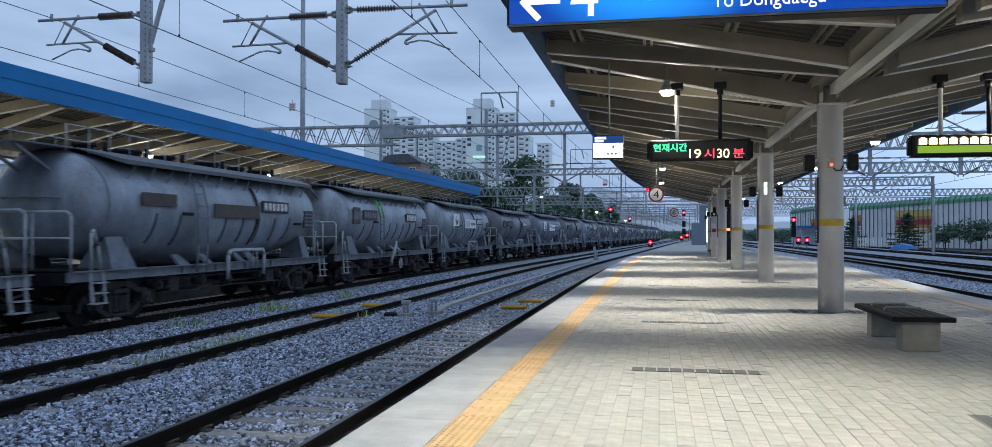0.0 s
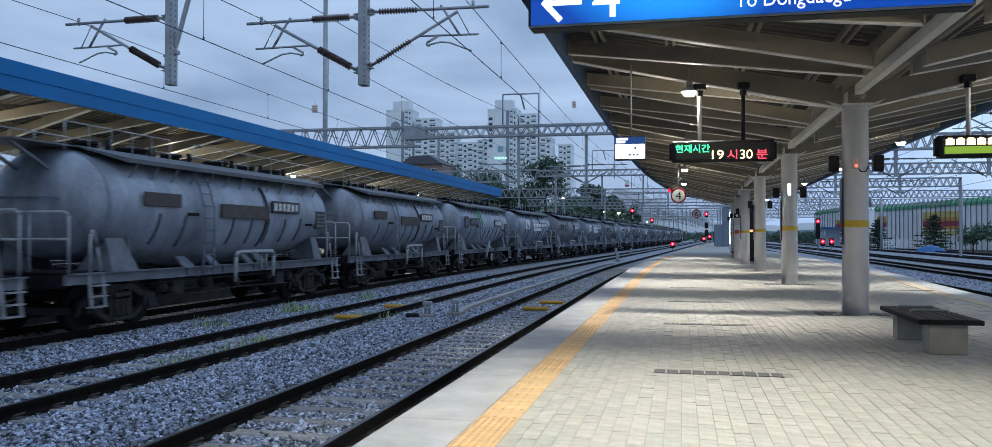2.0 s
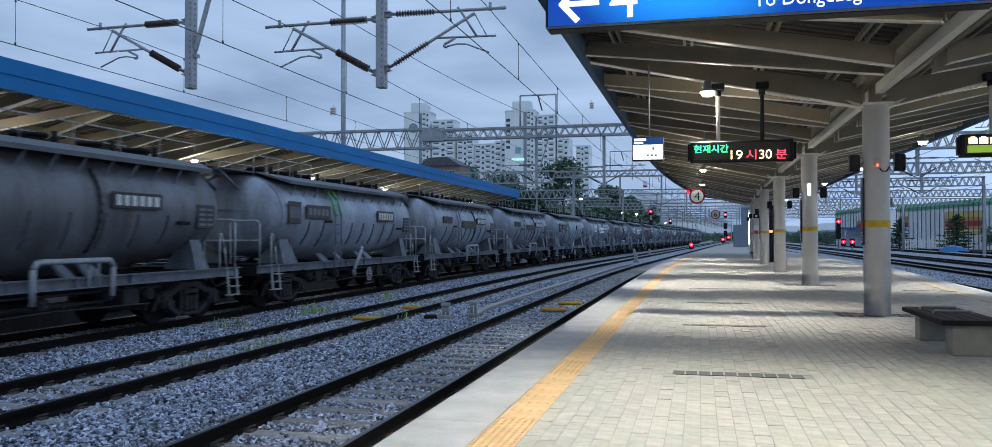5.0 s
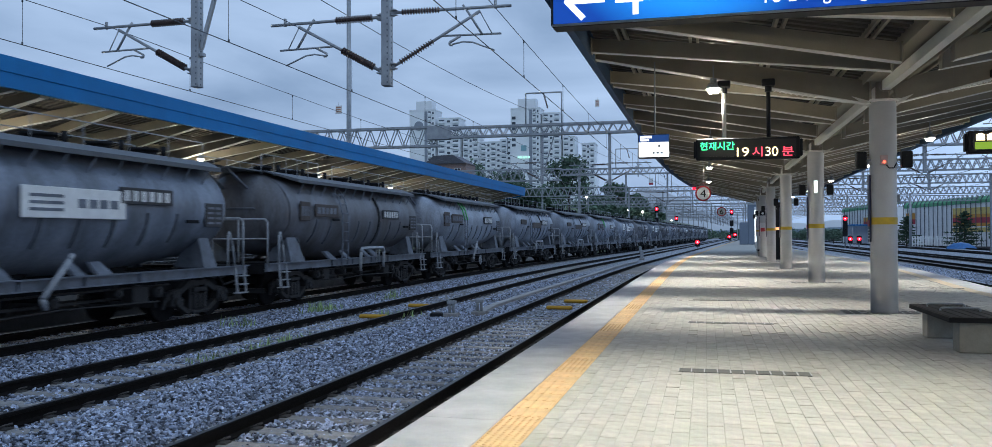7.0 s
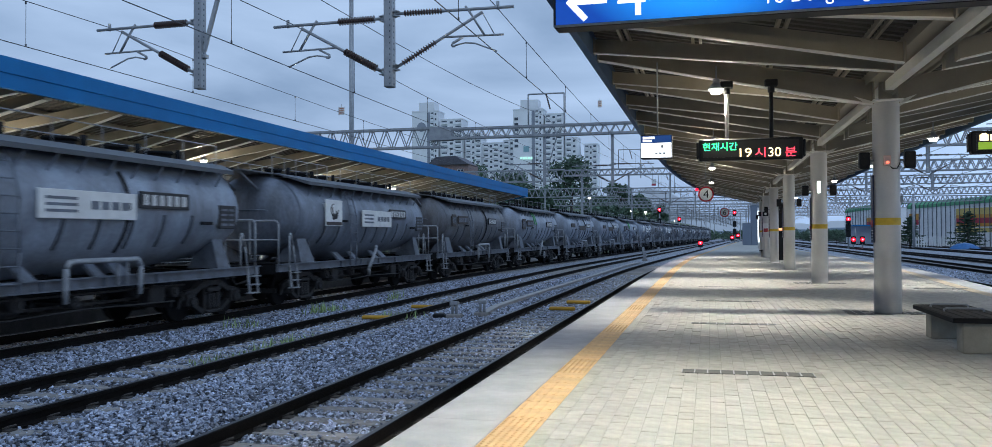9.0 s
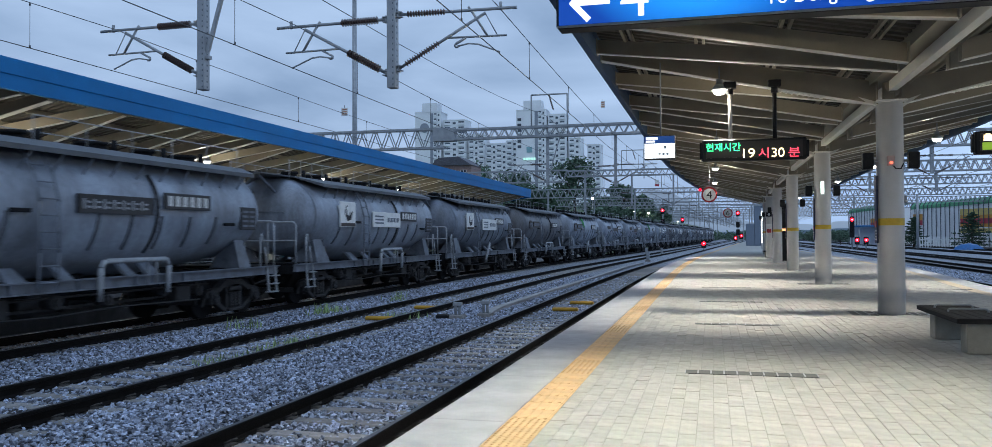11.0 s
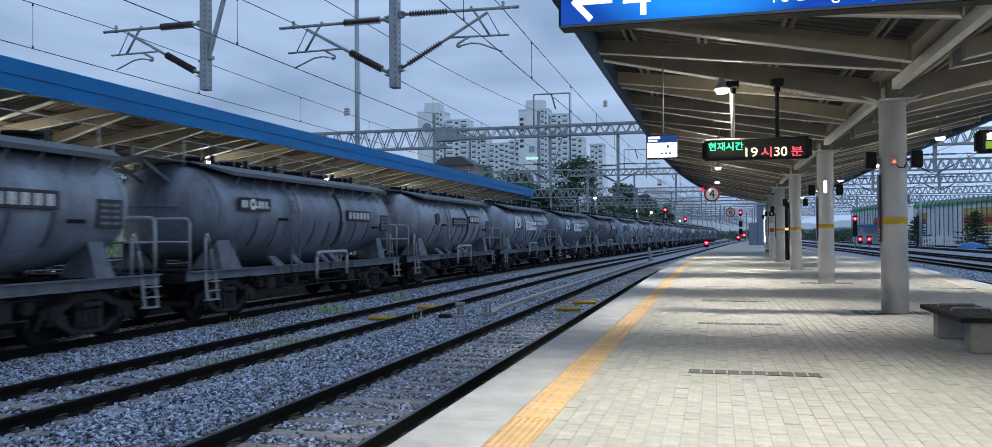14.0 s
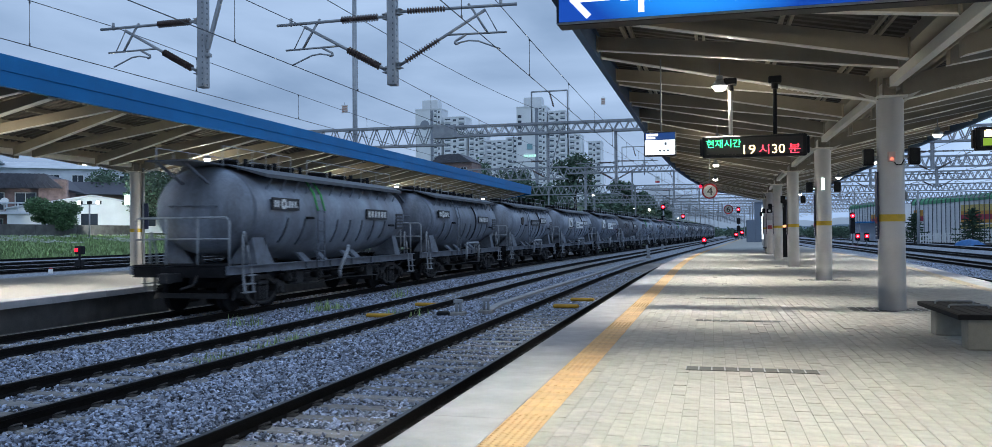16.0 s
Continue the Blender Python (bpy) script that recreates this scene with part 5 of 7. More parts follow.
def speaker(x, y, z, s):
    t = thing("loudspeaker", x, y, z, "black box loudspeaker bracketed to the column", "loudspeaker", "column loudspeakers")
    g = Geo()
    g.chamfered(-0.085, 0.085, -0.08, 0.08, -0.14, 0.14, 0.015)
    part("cabinet", g, DARK, t)
    g = Geo()
    g.tube((-s * 0.085, 0, 0.0), (-s * 0.16, 0, 0.0), 0.02, 8)
    part("bracket", g, GALV, t)
    g = Geo()
    g.tube((0, -0.08, -0.03), (0, -0.086, -0.03), 0.06, 16)
    g.tube((0, -0.08, 0.08), (0, -0.086, 0.08), 0.028, 12)
    part("grille", g, material("grille_black", (0.01, 0.01, 0.011), 0.8), t)


ALARM = glow("alarm_red", (1.0, 0.14, 0.08), 2.2)
ALARM_CASE = material("alarm_case_pink", (0.62, 0.47, 0.42), 0.5, vary=0.1)
for k in range(0, 6):
    y = COLUMN_Y + BAY * k
    z = 2.6 if k == 0 else 2.55
    for s in (-1, 1):
        speaker(column_x(y) + s * 0.36, y - 0.05, z, s)
    # notice panel on the side of the column
    t = thing("notice_panel", column_x(y) - 0.225, y, 1.2, "narrow dark blue notice panel strapped to the column", "notice", "column notices")
    g = Geo()
    g.chamfered(-0.012, 0.012, -0.10, 0.10, 0, 1.15, 0.004)
    part("panel", g, material("notice_navy", (0.012, 0.02, 0.07), 0.4), t)
    g = Geo()
    for j in range(4):
        g.box(-0.017, -0.011, -0.08, 0.08 - 0.03 * (j % 3), 0.05 + 0.05 * j, 0.07 + 0.05 * j)
    part("lettering", g, WHITE_PAINT, t)
    g = Geo()
    g.box(-0.0185, -0.0105, -0.085, 0.085, 0.27, 0.38)
    part("red_field", g, material("notice_red", (0.5, 0.05, 0.06), 0.5), t)
    g = Geo()
    for z in (0.2, 0.95):
        g.box(-0.01, 0.03, -0.03, 0.03, z, z + 0.05)
    part("strap", g, GALV, t)
    if k == 0:
        t = thing("alarm_box", COLUMN_X - 0.03, y - 0.23, 2.5, "pale alarm box with a red lamp on the column", "alarm box")
        g = Geo()
        g.chamfered(-0.06, 0.06, -0.035, 0.035, 0, 0.17, 0.01)
        part("case", g, ALARM_CASE, t)
        g = Geo()
        g.tube((0, -0.035, 0.05), (0, -0.05, 0.05), 0.024, 12)
        part("lamp", g, ALARM, t, "glowing red lamp")
        g = Geo()
        g.pipe([(0.04, 0, 0.0), (0.08, 0.0, -0.05), (0.16, 0.02, -0.05), (0.21, 0.05, 0.04)], 0.01, 6)
        part("cable", g, DARK, t)
        g = Geo()
        g.chamfered(0.2, 0.28, 0.15, 0.25, -0.62, -0.5, 0.01)
        part("sensor", g, GALV, t)
    elif k == 1:
        t = thing("emergency_light", COLUMN_X - 0.03, y - 0.235, 2.44, "lit white emergency light on the column", "light", "column lights")
        g = Geo()
        g.chamfered(-0.06, 0.06, -0.02, 0.02, 0, 0.38, 0.01)
        part("case", g, COLUMN, t)
        g = Geo()
        g.chamfered(-0.04, 0.04, -0.04, -0.018, 0.03, 0.35, 0.008)
        part("diffuser", g, glow("emergency_glow", (0.75, 1.0, 0.9), 3.0), t, "glowing diffuser")


def canopy_lamp(x, y, z):
    t = thing("canopy_lamp", x, y, z, "small bell-shaped lamp glowing under the canopy", "lamp", "canopy lamps")
    g = Geo()
    g.tube((0, 0, 0.0), (0, 0, 0.1), 0.15, 20, 0.08)
    g.tube((0, 0, 0.1), (0, 0, 0.19), 0.06, 12)
    part("housing", g, GALV, t)
    g = Geo()
    g.tube((0, 0, -0.075), (0, 0, -0.002), 0.085, 20, 0.125)
    ob = part("lens", g, LAMP_GLOW, t, "glowing lens")
    ob.visible_shadow = False
    g = Geo()
    g.tube((0, 0, 0.19), (0, 0, 0.42), 0.015, 6)
    part("stem", g, GALV, t)


for k in range(-2, 6):
    canopy_lamp(0.15, COLUMN_Y + BAY * k - 0.1, 3.93)
    canopy_lamp(5.79, COLUMN_Y + BAY * k - 0.2, 3.87)
for k in range(-2, 5):
    canopy_lamp(-17.0, LEFT_COLUMN_Y + BAY * k + 0.35, 4.02)
    canopy_lamp(-22.0, LEFT_COLUMN_Y + BAY * k + 0.35, 4.02)

# display boards
LED_BLACK = material("display_black", (0.006, 0.006, 0.007), 0.35, vary=0.3, scale=40, bump=0.05)
LED_GREEN = glow("led_green", (0.05, 1.0, 0.35), 2.4)
LED_WHITE = glow("led_warm_white", (1.0, 0.78, 0.42), 2.6)
LED_RED = glow("led_red", (1.0, 0.05, 0.09), 2.4)
LED_LIME = glow("led_lime", (0.35, 0.6, 0.05), 0.6)


def display(x0, x1, name, label):
    t = thing(name, (x0 + x1) / 2, 15.5, 2.64, label, "display board", "platform displays")
    w = (x1 - x0) / 2
    g = Geo()
    g.chamfered(-w, w, -0.08, 0.08, 0.02, 0.40, 0.02)
    for s in (-1, 1):
        g.chamfered(min(s * w, s * (w + 0.04)), max(s * w, s * (w + 0.04)), -0.065, 0.065, 0.06, 0.36, 0.012)
    part("case", g, DARK, t)
    g = Geo()
    g.box(-w + 0.07, w - 0.07, -0.086, -0.079, 0.075, 0.36)
    part("screen", g, LED_BLACK, t, "black dot matrix screen")
    for px in (-w + 0.49, -w + 1.24):
        g = Geo()
        g.tube((px, 0, 0.39), (px, 0, 1.42), 0.036, 12)
        # left post pale as if lamp-lit, right one black: light put into their colours
        part("hanger_post", g, CANOPY_LIT if px < 0 else DARK, t)
        g = Geo()
        g.chamfered(px - 0.11, px + 0.11, -0.09, 0.09, 1.3, 1.42, 0.015)
        g.tube((px, 0, 1.2), (px, 0, 1.32), 0.06, 10)
        part("clamp", g, DARK, t)
    return t, w


t, w = display(-0.16, 1.60, "display_board", "black hanging display board showing the time in coloured dots")
words("lettering", "현재시간", 0.155, LED_GREEN, t, -0.81, -0.089, 0.205, 0.59, "green lettering", bold=0.0015)
words("lettering", "19", 0.225, LED_WHITE, t, -0.18, -0.089, 0.07, 0.20, "warm white digits")
words("lettering", "시", 0.19, LED_RED, t, 0.08, -0.089, 0.075, 0.17, "red lettering")
words("lettering", "30", 0.225, LED_WHITE, t, 0.30, -0.089, 0.07, 0.21, "warm white digits")
words("lettering", "분", 0.19, LED_RED, t, 0.575, -0.089, 0.075, 0.19, "red lettering")
t, w = display(4.22, 6.05, "display_board", "black hanging display board with glowing yellow and green rows")
g = Geo()
for k in range(10):
    a = -w + 0.12 + 0.16 * k
    g.box(a, a + 0.13, -0.092, -0.085, 0.235, 0.335)
    g.box(a + 0.03, a + 0.10, -0.092, -0.085, 0.335, 0.355)
part("lettering", g, LED_WHITE, t, "row of glowing yellow blocks")
g = Geo()
g.box(-w + 0.1, w - 0.1, -0.090, -0.0855, 0.09, 0.21)
part("lower_row", g, LED_LIME, t, "dim green row")

# small lit sign box
t = thing("lit_sign_box", -0.90, 15.5, 2.72, "small lit white sign box with a blue head on a rod", "sign")
g = Geo()
g.chamfered(-0.28, 0.28, -0.09, 0.09, 0, 0.43, 0.012)
part("case", g, DARK, t)
g = Geo()
g.box(-0.265, 0.265, -0.096, -0.088, 0.02, 0.285)
part("panel", g, glow("panel_white", (0.86, 0.93, 1.0), 1.5, (0.7, 0.7, 0.7)), t, "glowing white panel")
g = Geo()
g.box(-0.265, 0.265, -0.096, -0.088, 0.29, 0.415)
part("head_panel", g, glow("panel_blue", (0.01, 0.05, 0.2), 0.8, (0.01, 0.04, 0.15)), t, "dark blue head panel")
g = Geo()
g.box(-0.24, -0.03, -0.101, -0.095, 0.355, 0.4)
g.box(-0.24, -0.08, -0.101, -0.095, 0.305, 0.34)
part("lettering", g, SIGN_WHITE, t)
g = Geo()
g.box(0.08, 0.12, -0.101, -0.095, 0.19, 0.24)
for k in range(3):
    g.box(-0.02 + 0.07 * k, 0.02 + 0.07 * k, -0.101, -0.095, 0.075, 0.11)
part("lower_lettering", g, material("grey_ink", (0.35, 0.38, 0.4), 0.6), t)
g = Geo()
g.tube((0.02, 0, 0.42), (0.02, 0, 1.75), 0.014, 8)
part("rod", g, GALV, t)

# blue direction sign
SIGN_LIT = bpy.data.materials.new("lit_blue_panel")
SIGN_LIT.use_nodes = True
sn, sl = SIGN_LIT.node_tree.nodes, SIGN_LIT.node_tree.links
sb = sn["Principled BSDF"]
sb.inputs["Base Color"].default_value = (0.01, 0.07, 0.30, 1)
sb.inputs["Roughness"].default_value = 0.25
s_tc, s_map, s_grad, s_ramp = sn.new("ShaderNodeTexCoord"), sn.new("ShaderNodeMapping"), sn.new("ShaderNodeTexGradient"), sn.new("ShaderNodeValToRGB")
s_grad.gradient_type = "SPHERICAL"
s_map.inputs["Location"].default_value = (0.55, 0, -0.72)
s_map.inputs["Scale"].default_value = (1.0, 1, 1.5)
s_ramp.color_ramp.elements[0].color = (0.003, 0.030, 0.20, 1)
s_ramp.color_ramp.elements[1].color = (0.016, 0.30, 0.85, 1)
s_ramp.color_ramp.elements[1].position = 0.85
sl.new(s_tc.outputs["Object"], s_map.inputs[0])
sl.new(s_map.outputs[0], s_grad.inputs[0])
sl.new(s_grad.outputs[0], s_ramp.inputs[0])
sl.new(s_ramp.outputs[0], sb.inputs["Emission Color"])
sb.inputs["Emission Strength"].default_value = 1.7

t = thing("direction_sign", 0.391, 5.95, 2.812, "blue backlit direction sign with white arrow and lettering", "sign")
t.scale = (0.85, 0.85, 0.85)
g = Geo()
g.chamfered(-1.70, 1.70, -0.1, 0.1, 0.0, 0.62, 0.02)
part("case", g, DARK, t)
g = Geo()
g.box(-1.675, 1.675, -0.107, -0.099, 0.025, 0.595)
part("panel", g, SIGN_LIT, t, "backlit blue panel")
g = Geo()
g.box(-1.69, 1.69, -0.112, -0.10, 0.004, 0.02)
part("rim", g, GALV, t)
words("numeral", "4", 0.46, SIGN_WHITE, t, -1.165, -0.109, 0.062, 0.225, "white numeral")
words("lettering", "To Dongdaegu", 0.16, SIGN_WHITE, t, -0.035, -0.109, 0.085, 0.85, "white lettering")
g = Geo()
g.box(-1.54, -1.25, -0.113, -0.106, 0.178, 0.222)
for s in (-1, 1):
    g.bar((-1.568, -0.1095, 0.2 - s * 0.012), (-1.425, -0.1095, 0.2 + s * 0.145), 0.05, 0.006, up=(0, 1, 0))
part("arrow", g, SIGN_WHITE, t, "white arrow pointing left")
for x in (-1.3, 1.3):
    g = Geo()
    g.tube((x, 0, 0.6), (x, 0, 1.35), 0.025, 8)
    part("hanger", g, DARK, t)


def disc_sign(x, y, z, r, numeral):
    t = thing("speed_disc", x, y, z, "round white disc sign with red rim and black numeral", "sign", "hanging disc signs")
    g = Geo()
    g.tube((0, 0.012, 0), (0, -0.012, 0), r, 32)
    part("rim", g, material("disc_red", (0.55, 0.02, 0.03), 0.5), t)
    g = Geo()
    g.tube((0, -0.012, 0), (0, -0.017, 0), r * 0.8, 32)
    part("face", g, WHITE_PAINT, t)
    words("numeral", numeral, r * 1.45, DARK, t, -r * 0.36, -0.02, -r * 0.5, r * 0.72)
    g = Geo()
    g.tube((0, 0.02, r * 0.6), (0, 0.02, 4.0 + 0.35 - z), 0.014, 6)
    part("rod", g, GALV, t)


disc_sign(-0.09, 33.7, 2.92, 0.30, "4")
disc_sign(1.01, 57.0, 2.80, 0.30, "6")

# red lamp at the eave
t = thing("eave_lamp", -0.72, 56.0, 4.2, "small red lamp at the canopy's edge", "lamp")
g = Geo()
g.tube((0, 0, 0), (0, 0, 0.16), 0.09, 10)
part("lens", g, RED_GLOW, t)
g = Geo()
g.tube((0, 0, 0.16), (0, 0, 0.5), 0.02, 6)
part("stem", g, GALV, t)

# ---------- signals and track equipment ----------


def signal(x, y, low, heads, base):
    """A colour-light signal: heads are (height, lit) from the top."""
    t = thing("railway_signal", x, y, base, "railway signal post with a lit red lamp", "signal", "railway signals")
    top = max(h for h, lit in heads)
    g = Geo()
    g.tube((0, 0, 0), (0, 0, top - base + 0.5), 0.08, 10)
    part("post", g, GALV, t)
    for h, lit in heads:
        g = Geo()
        z = h - base
        g.chamfered(-0.3, 0.3, -0.2, 0.05, z - 0.55, z + 0.45, 0.06)
        head = part("head", g, DARK, t)
        g = Geo()
        g.tube((0, -0.2, z + 0.02), (0, -0.225, z + 0.02), 0.25, 18)
        part("lens", g, RED_GLOW if lit else DARK, head)
        if lit:
            g = Geo()
            g.tube((0, -0.224, z + 0.02), (0, -0.232, z + 0.02), 0.11, 14)
            part("bulb", g, RED_CORE, head)
        g = Geo()
        g.tube((0, -0.2, z + 0.36), (0, -0.36, z + 0.34), 0.13, 12, caps=False)
        part("hood", g, DARK, head)
    return t


signal(-7.2, 130, 0, [(5.15, True), (3.4, False), (0.9, True)], -0.6)
signal(-5.26, 160, 0, [(4.25, True)], -0.6)
signal(4.3, 150, 0, [(5.1, True), (3.2, False), (1.9, False)], -0.6)
signal(3.85, 149, 0, [(0.85, True)], -0.6)
signal(-1.03, 110, 0, [(0.3, True)], -0.6)
signal(17.95, 120, 0, [(3.3, True), (2.3, False), (1.5, False)], -0.6)
signal(18.4, 119, 0, [(0.6, True)], -0.6)
signal(19.5, 119, 0, [(0.6, True)], -0.6)
signal(4.9, 152, 0, [(1.2, True)], -0.6)

t = thing("speed_board", -7.2, 129.6, 2.05, "orange board with dark bars on the signal post", "sign")
g = Geo()
g.chamfered(-0.32, 0.32, -0.02, 0.02, -0.35, 0.35, 0.01)
part("board", g, material("board_orange", (0.75, 0.36, 0.05), 0.6, vary=0.1), t)
g = Geo()
g.box(-0.2, -0.06, -0.027, -0.019, -0.2, 0.2)
g.box(0.06, 0.2, -0.027, -0.019, -0.2, 0.2)
part("lettering", g, DARK, t)
g = Geo()
g.box(-0.05, 0.05, 0.018, 0.36, -0.05, 0.05)
part("bracket", g, GALV, t)
YELLOW_BOX = material("yellow_trackbox", (0.55, 0.30, 0.02), 0.6, vary=0.2)
for x, y in ((-7.6, 18.6), (-7.5, 21.7), (-3.72, 21.8), (-3.62, 24.0)):
    g = Geo()
    g.chamfered(-0.34, 0.34, -0.09, 0.09, 0, 0.09, 0.03)
    single("track_magnet", g, YELLOW_BOX, "yellow track magnet box lying between the rails", "track box", "track magnets", at=(x, y, RAIL_Z - 0.12))
for x, y in ((-5.95, 19.5), (-5.42, 20.1)):
    t = thing("junction_post", x, y, BED_Z, "small grey junction post on a concrete foot between tracks", "junction box", "junction posts")
    g = Geo()
    g.chamfered(-0.17, 0.17, -0.17, 0.17, -0.05, 0.12, 0.015)
    part("foot", g, SLEEPER, t)
    for s in (-0.05, 0.05):
        g = Geo()
        g.tube((s, 0, 0.1), (s, 0, 0.38), 0.035, 10)
        part("pipe", g, RAILING, t)
    g = Geo()
    g.chamfered(-0.11, 0.11, -0.06, 0.06, 0.33, 0.42, 0.012)
    part("cap", g, RAILING, t)
t = thing("cable_trough", 0, 0, 0, "pale concrete cable trough beside the track", "cable trough")
pts = [(-5.42, 20.2, BED_Z + 0.06)] + [(-5.5 + bend(y) + 0.1 * math.sin(y * 0.2), y, BED_Z + 0.07) for y in range(22, 62, 2)]
for a, b in zip(pts, pts[1:]):
    g = Geo()
    g.bar(a, b, 0.2, 0.09)
    part("trough_cover", g, COPING, t)
t = thing("cable_box", -6.3, 19.4, BED_Z, "low black cable box in the ballast", "junction box")
g = Geo()
g.chamfered(-0.15, 0.15, -0.1, 0.1, 0, 0.14, 0.03)
part("box", g, DARK, t)
for x, y in ((-5.0, 88.0), (-6.4, 86.0), (-14.0, 74.0), (-4.8, 66.0)):
    t = thing("junction_post", x + 0, y, BED_Z, "small grey junction post on a concrete foot between tracks", "junction box", "junction posts")
    g = Geo()
    g.chamfered(-0.2, 0.2, -0.2, 0.2, -0.05, 0.15, 0.02)
    part("foot", g, SLEEPER, t)
    g = Geo()
    g.chamfered(-0.12, 0.12, -0.1, 0.1, 0.15, 0.75, 0.03)
    part("case", g, RAILING, t)

# ---------- plants ----------
LEAF = material("leaf_green", (0.10, 0.165, 0.11), 0.7, vary=0.4, scale=1.5, grain=8, bump=0, by="island", spread=0.45)
LEAF_BRIGHT = material("leaf_bright_green", (0.11, 0.21, 0.10), 0.7, vary=0.4, scale=1.5, grain=8, bump=0, by="island", spread=0.5)
PINE = material("pine_green", (0.045, 0.085, 0.05), 0.75, vary=0.4, scale=1.5, grain=8, bump=0, by="island", spread=0.4)
GRASS = material("grass_green", (0.30, 0.42, 0.18), 0.8, vary=0.35, scale=0.6, grain=5, bump=0, by="island", spread=0.5)
FLOWER = material("flower_white", (0.55, 0.58, 0.5), 0.8, vary=0.1)
BARK = material("bark", (0.07, 0.055, 0.045), 0.9, vary=0.3, scale=6)
HILL = material("hill_green", (0.09, 0.13, 0.06), 0.95, vary=0.4, scale=0.15, grain=2)


def leaves(rng, centre, radius, n, size, flat=0.8):
    """Small four-cornered leaves strewn through a lump."""
    v, f = [], []
    for _ in range(n):
        d = Vector((rng.gauss(0, 1), rng.gauss(0, 1), rng.gauss(0, flat)))
        d = d.normalized() * radius * (rng.random() ** 0.45)
        c = centre + Vector((d.x, d.y, d.z * flat))
        a = Vector((rng.uniform(-1, 1), rng.uniform(-1, 1), rng.uniform(-0.7, 0.7))).normalized()
        b = a.cross(Vector((rng.uniform(-1, 1), rng.uniform(-1, 1), rng.uniform(-1, 1)))).normalized()
        s = size * rng.uniform(0.6, 1.3)
        n0 = len(v)
        v += [tuple(c + a * s), tuple(c + b * s * 0.55), tuple(c - a * s), tuple(c - b * s * 0.55)]
        f.append((n0, n0 + 1, n0 + 2, n0 + 3))
    return v, f


def tree(x, y, z, height, width, seed, label="dark green leafy tree with an uneven crown", leaf=0.34, n=2600, mat=None):
    rng = random.Random(seed)
    t = thing("tree", x, y, z, label, "tree", "trees")
    g = Geo()
    r = 0.03 * height
    bole = height * 0.34
    g.tube((0, 0, -0.5), (0.1, 0, bole), r, 9, r * 0.7)
    tips = []
    for k in range(9):
        a = rng.uniform(0, 6.28)
        p0 = Vector((0.1, 0, bole * rng.uniform(0.7, 1.0)))
        tip = Vector((math.cos(a) * width * 0.36 * rng.uniform(0.4, 1), math.sin(a) * width * 0.36 * rng.uniform(0.4, 1), height * rng.uniform(0.5, 0.88)))
        mid = p0.lerp(tip, 0.5) + Vector((0, 0, height * 0.05))
        g.tube(p0, mid, r * 0.5, 6, r * 0.3, caps=False)
        g.tube(mid, tip, r * 0.3, 6, r * 0.1, caps=False)
        tips.append(tip)
    part("trunk", g, BARK, t)
    g = Geo()
    lumps = [(p, width * rng.uniform(0.16, 0.26)) for p in tips]
    for k in range(14):
        a, h = rng.uniform(0, 6.28), rng.uniform(0.32, 0.95)
        w = width * 0.5 * math.sin(math.pi * min(1, (h - 0.2) * 1.15)) * rng.uniform(0.55, 1.0)
        lumps.append((Vector((math.cos(a) * w, math.sin(a) * w, height * h)), width * rng.uniform(0.1, 0.2)))
    total = sum(b ** 2 for a, b in lumps)
    for c, rad in lumps:
        v, f = leaves(rng, c, rad, int(n * rad ** 2 / total), leaf)
        g.add(v, f)
    me = bpy.data.meshes.new("crown")
    me.from_pydata(g.v, [], g.f)
    me.materials.append(mat or LEAF)
    part("crown", me, LEAF, t)
    return t


def conifer(x, y, z, height, width, seed):
    rng = random.Random(seed)
    t = thing("pine_tree", x, y, z, "dark green conifer with tiered branches", "tree", "pines")
    g = Geo()
    g.tube((0, 0, -0.3), (0, 0, height * 0.95), 0.03 * height, 8, 0.01)
    part("trunk", g, BARK, t)
    g = Geo()
    for k in range(46):
        h = 0.1 + 0.88 * (k / 46)
        a = k * 2.4 + rng.uniform(-0.3, 0.3)
        w = width * 0.5 * (1 - h) ** 0.8 * rng.uniform(0.7, 1.1) + 0.12
        for j in range(5):
            c = Vector((math.cos(a) * w * (j + 1) / 5, math.sin(a) * w * (j + 1) / 5, height * h - 0.1 * w * (j / 5) + 0.05 * height * (j / 5) ** 2))
            v, f = leaves(rng, c, 0.3 * (1.2 - h) + 0.14, 16, 0.14, 0.4)
            g.add(v, f)
    me = bpy.data.meshes.new("crown")
    me.from_pydata(g.v, [], g.f)
    me.materials.append(PINE)
    part("crown", me, PINE, t)


# ---------- rising ground behind the yard ----------


def hill_height(x, y):
    west = along([(-380, 8.5), (-210, 7.6), (-143, 6.6), (-110, 2.9), (-87, 1.35), (-82, 1.1), (-66, -0.5), (-63, -0.9)], x)
    rise = min(1, max(0, (y - 95) / 70))
    up = along([(-400, 26), (-160, 18), (-60, 12), (-40, 8.0), (-24, 2.5), (-19, -0.7), (-17, -1.2)], x - 0.055 * max(0, y - 60)) * rise
    up *= min(1, max(0, (0.68 + x / max(y, 1)) / 0.12))
    return max(west, up) if rise > 0 else west


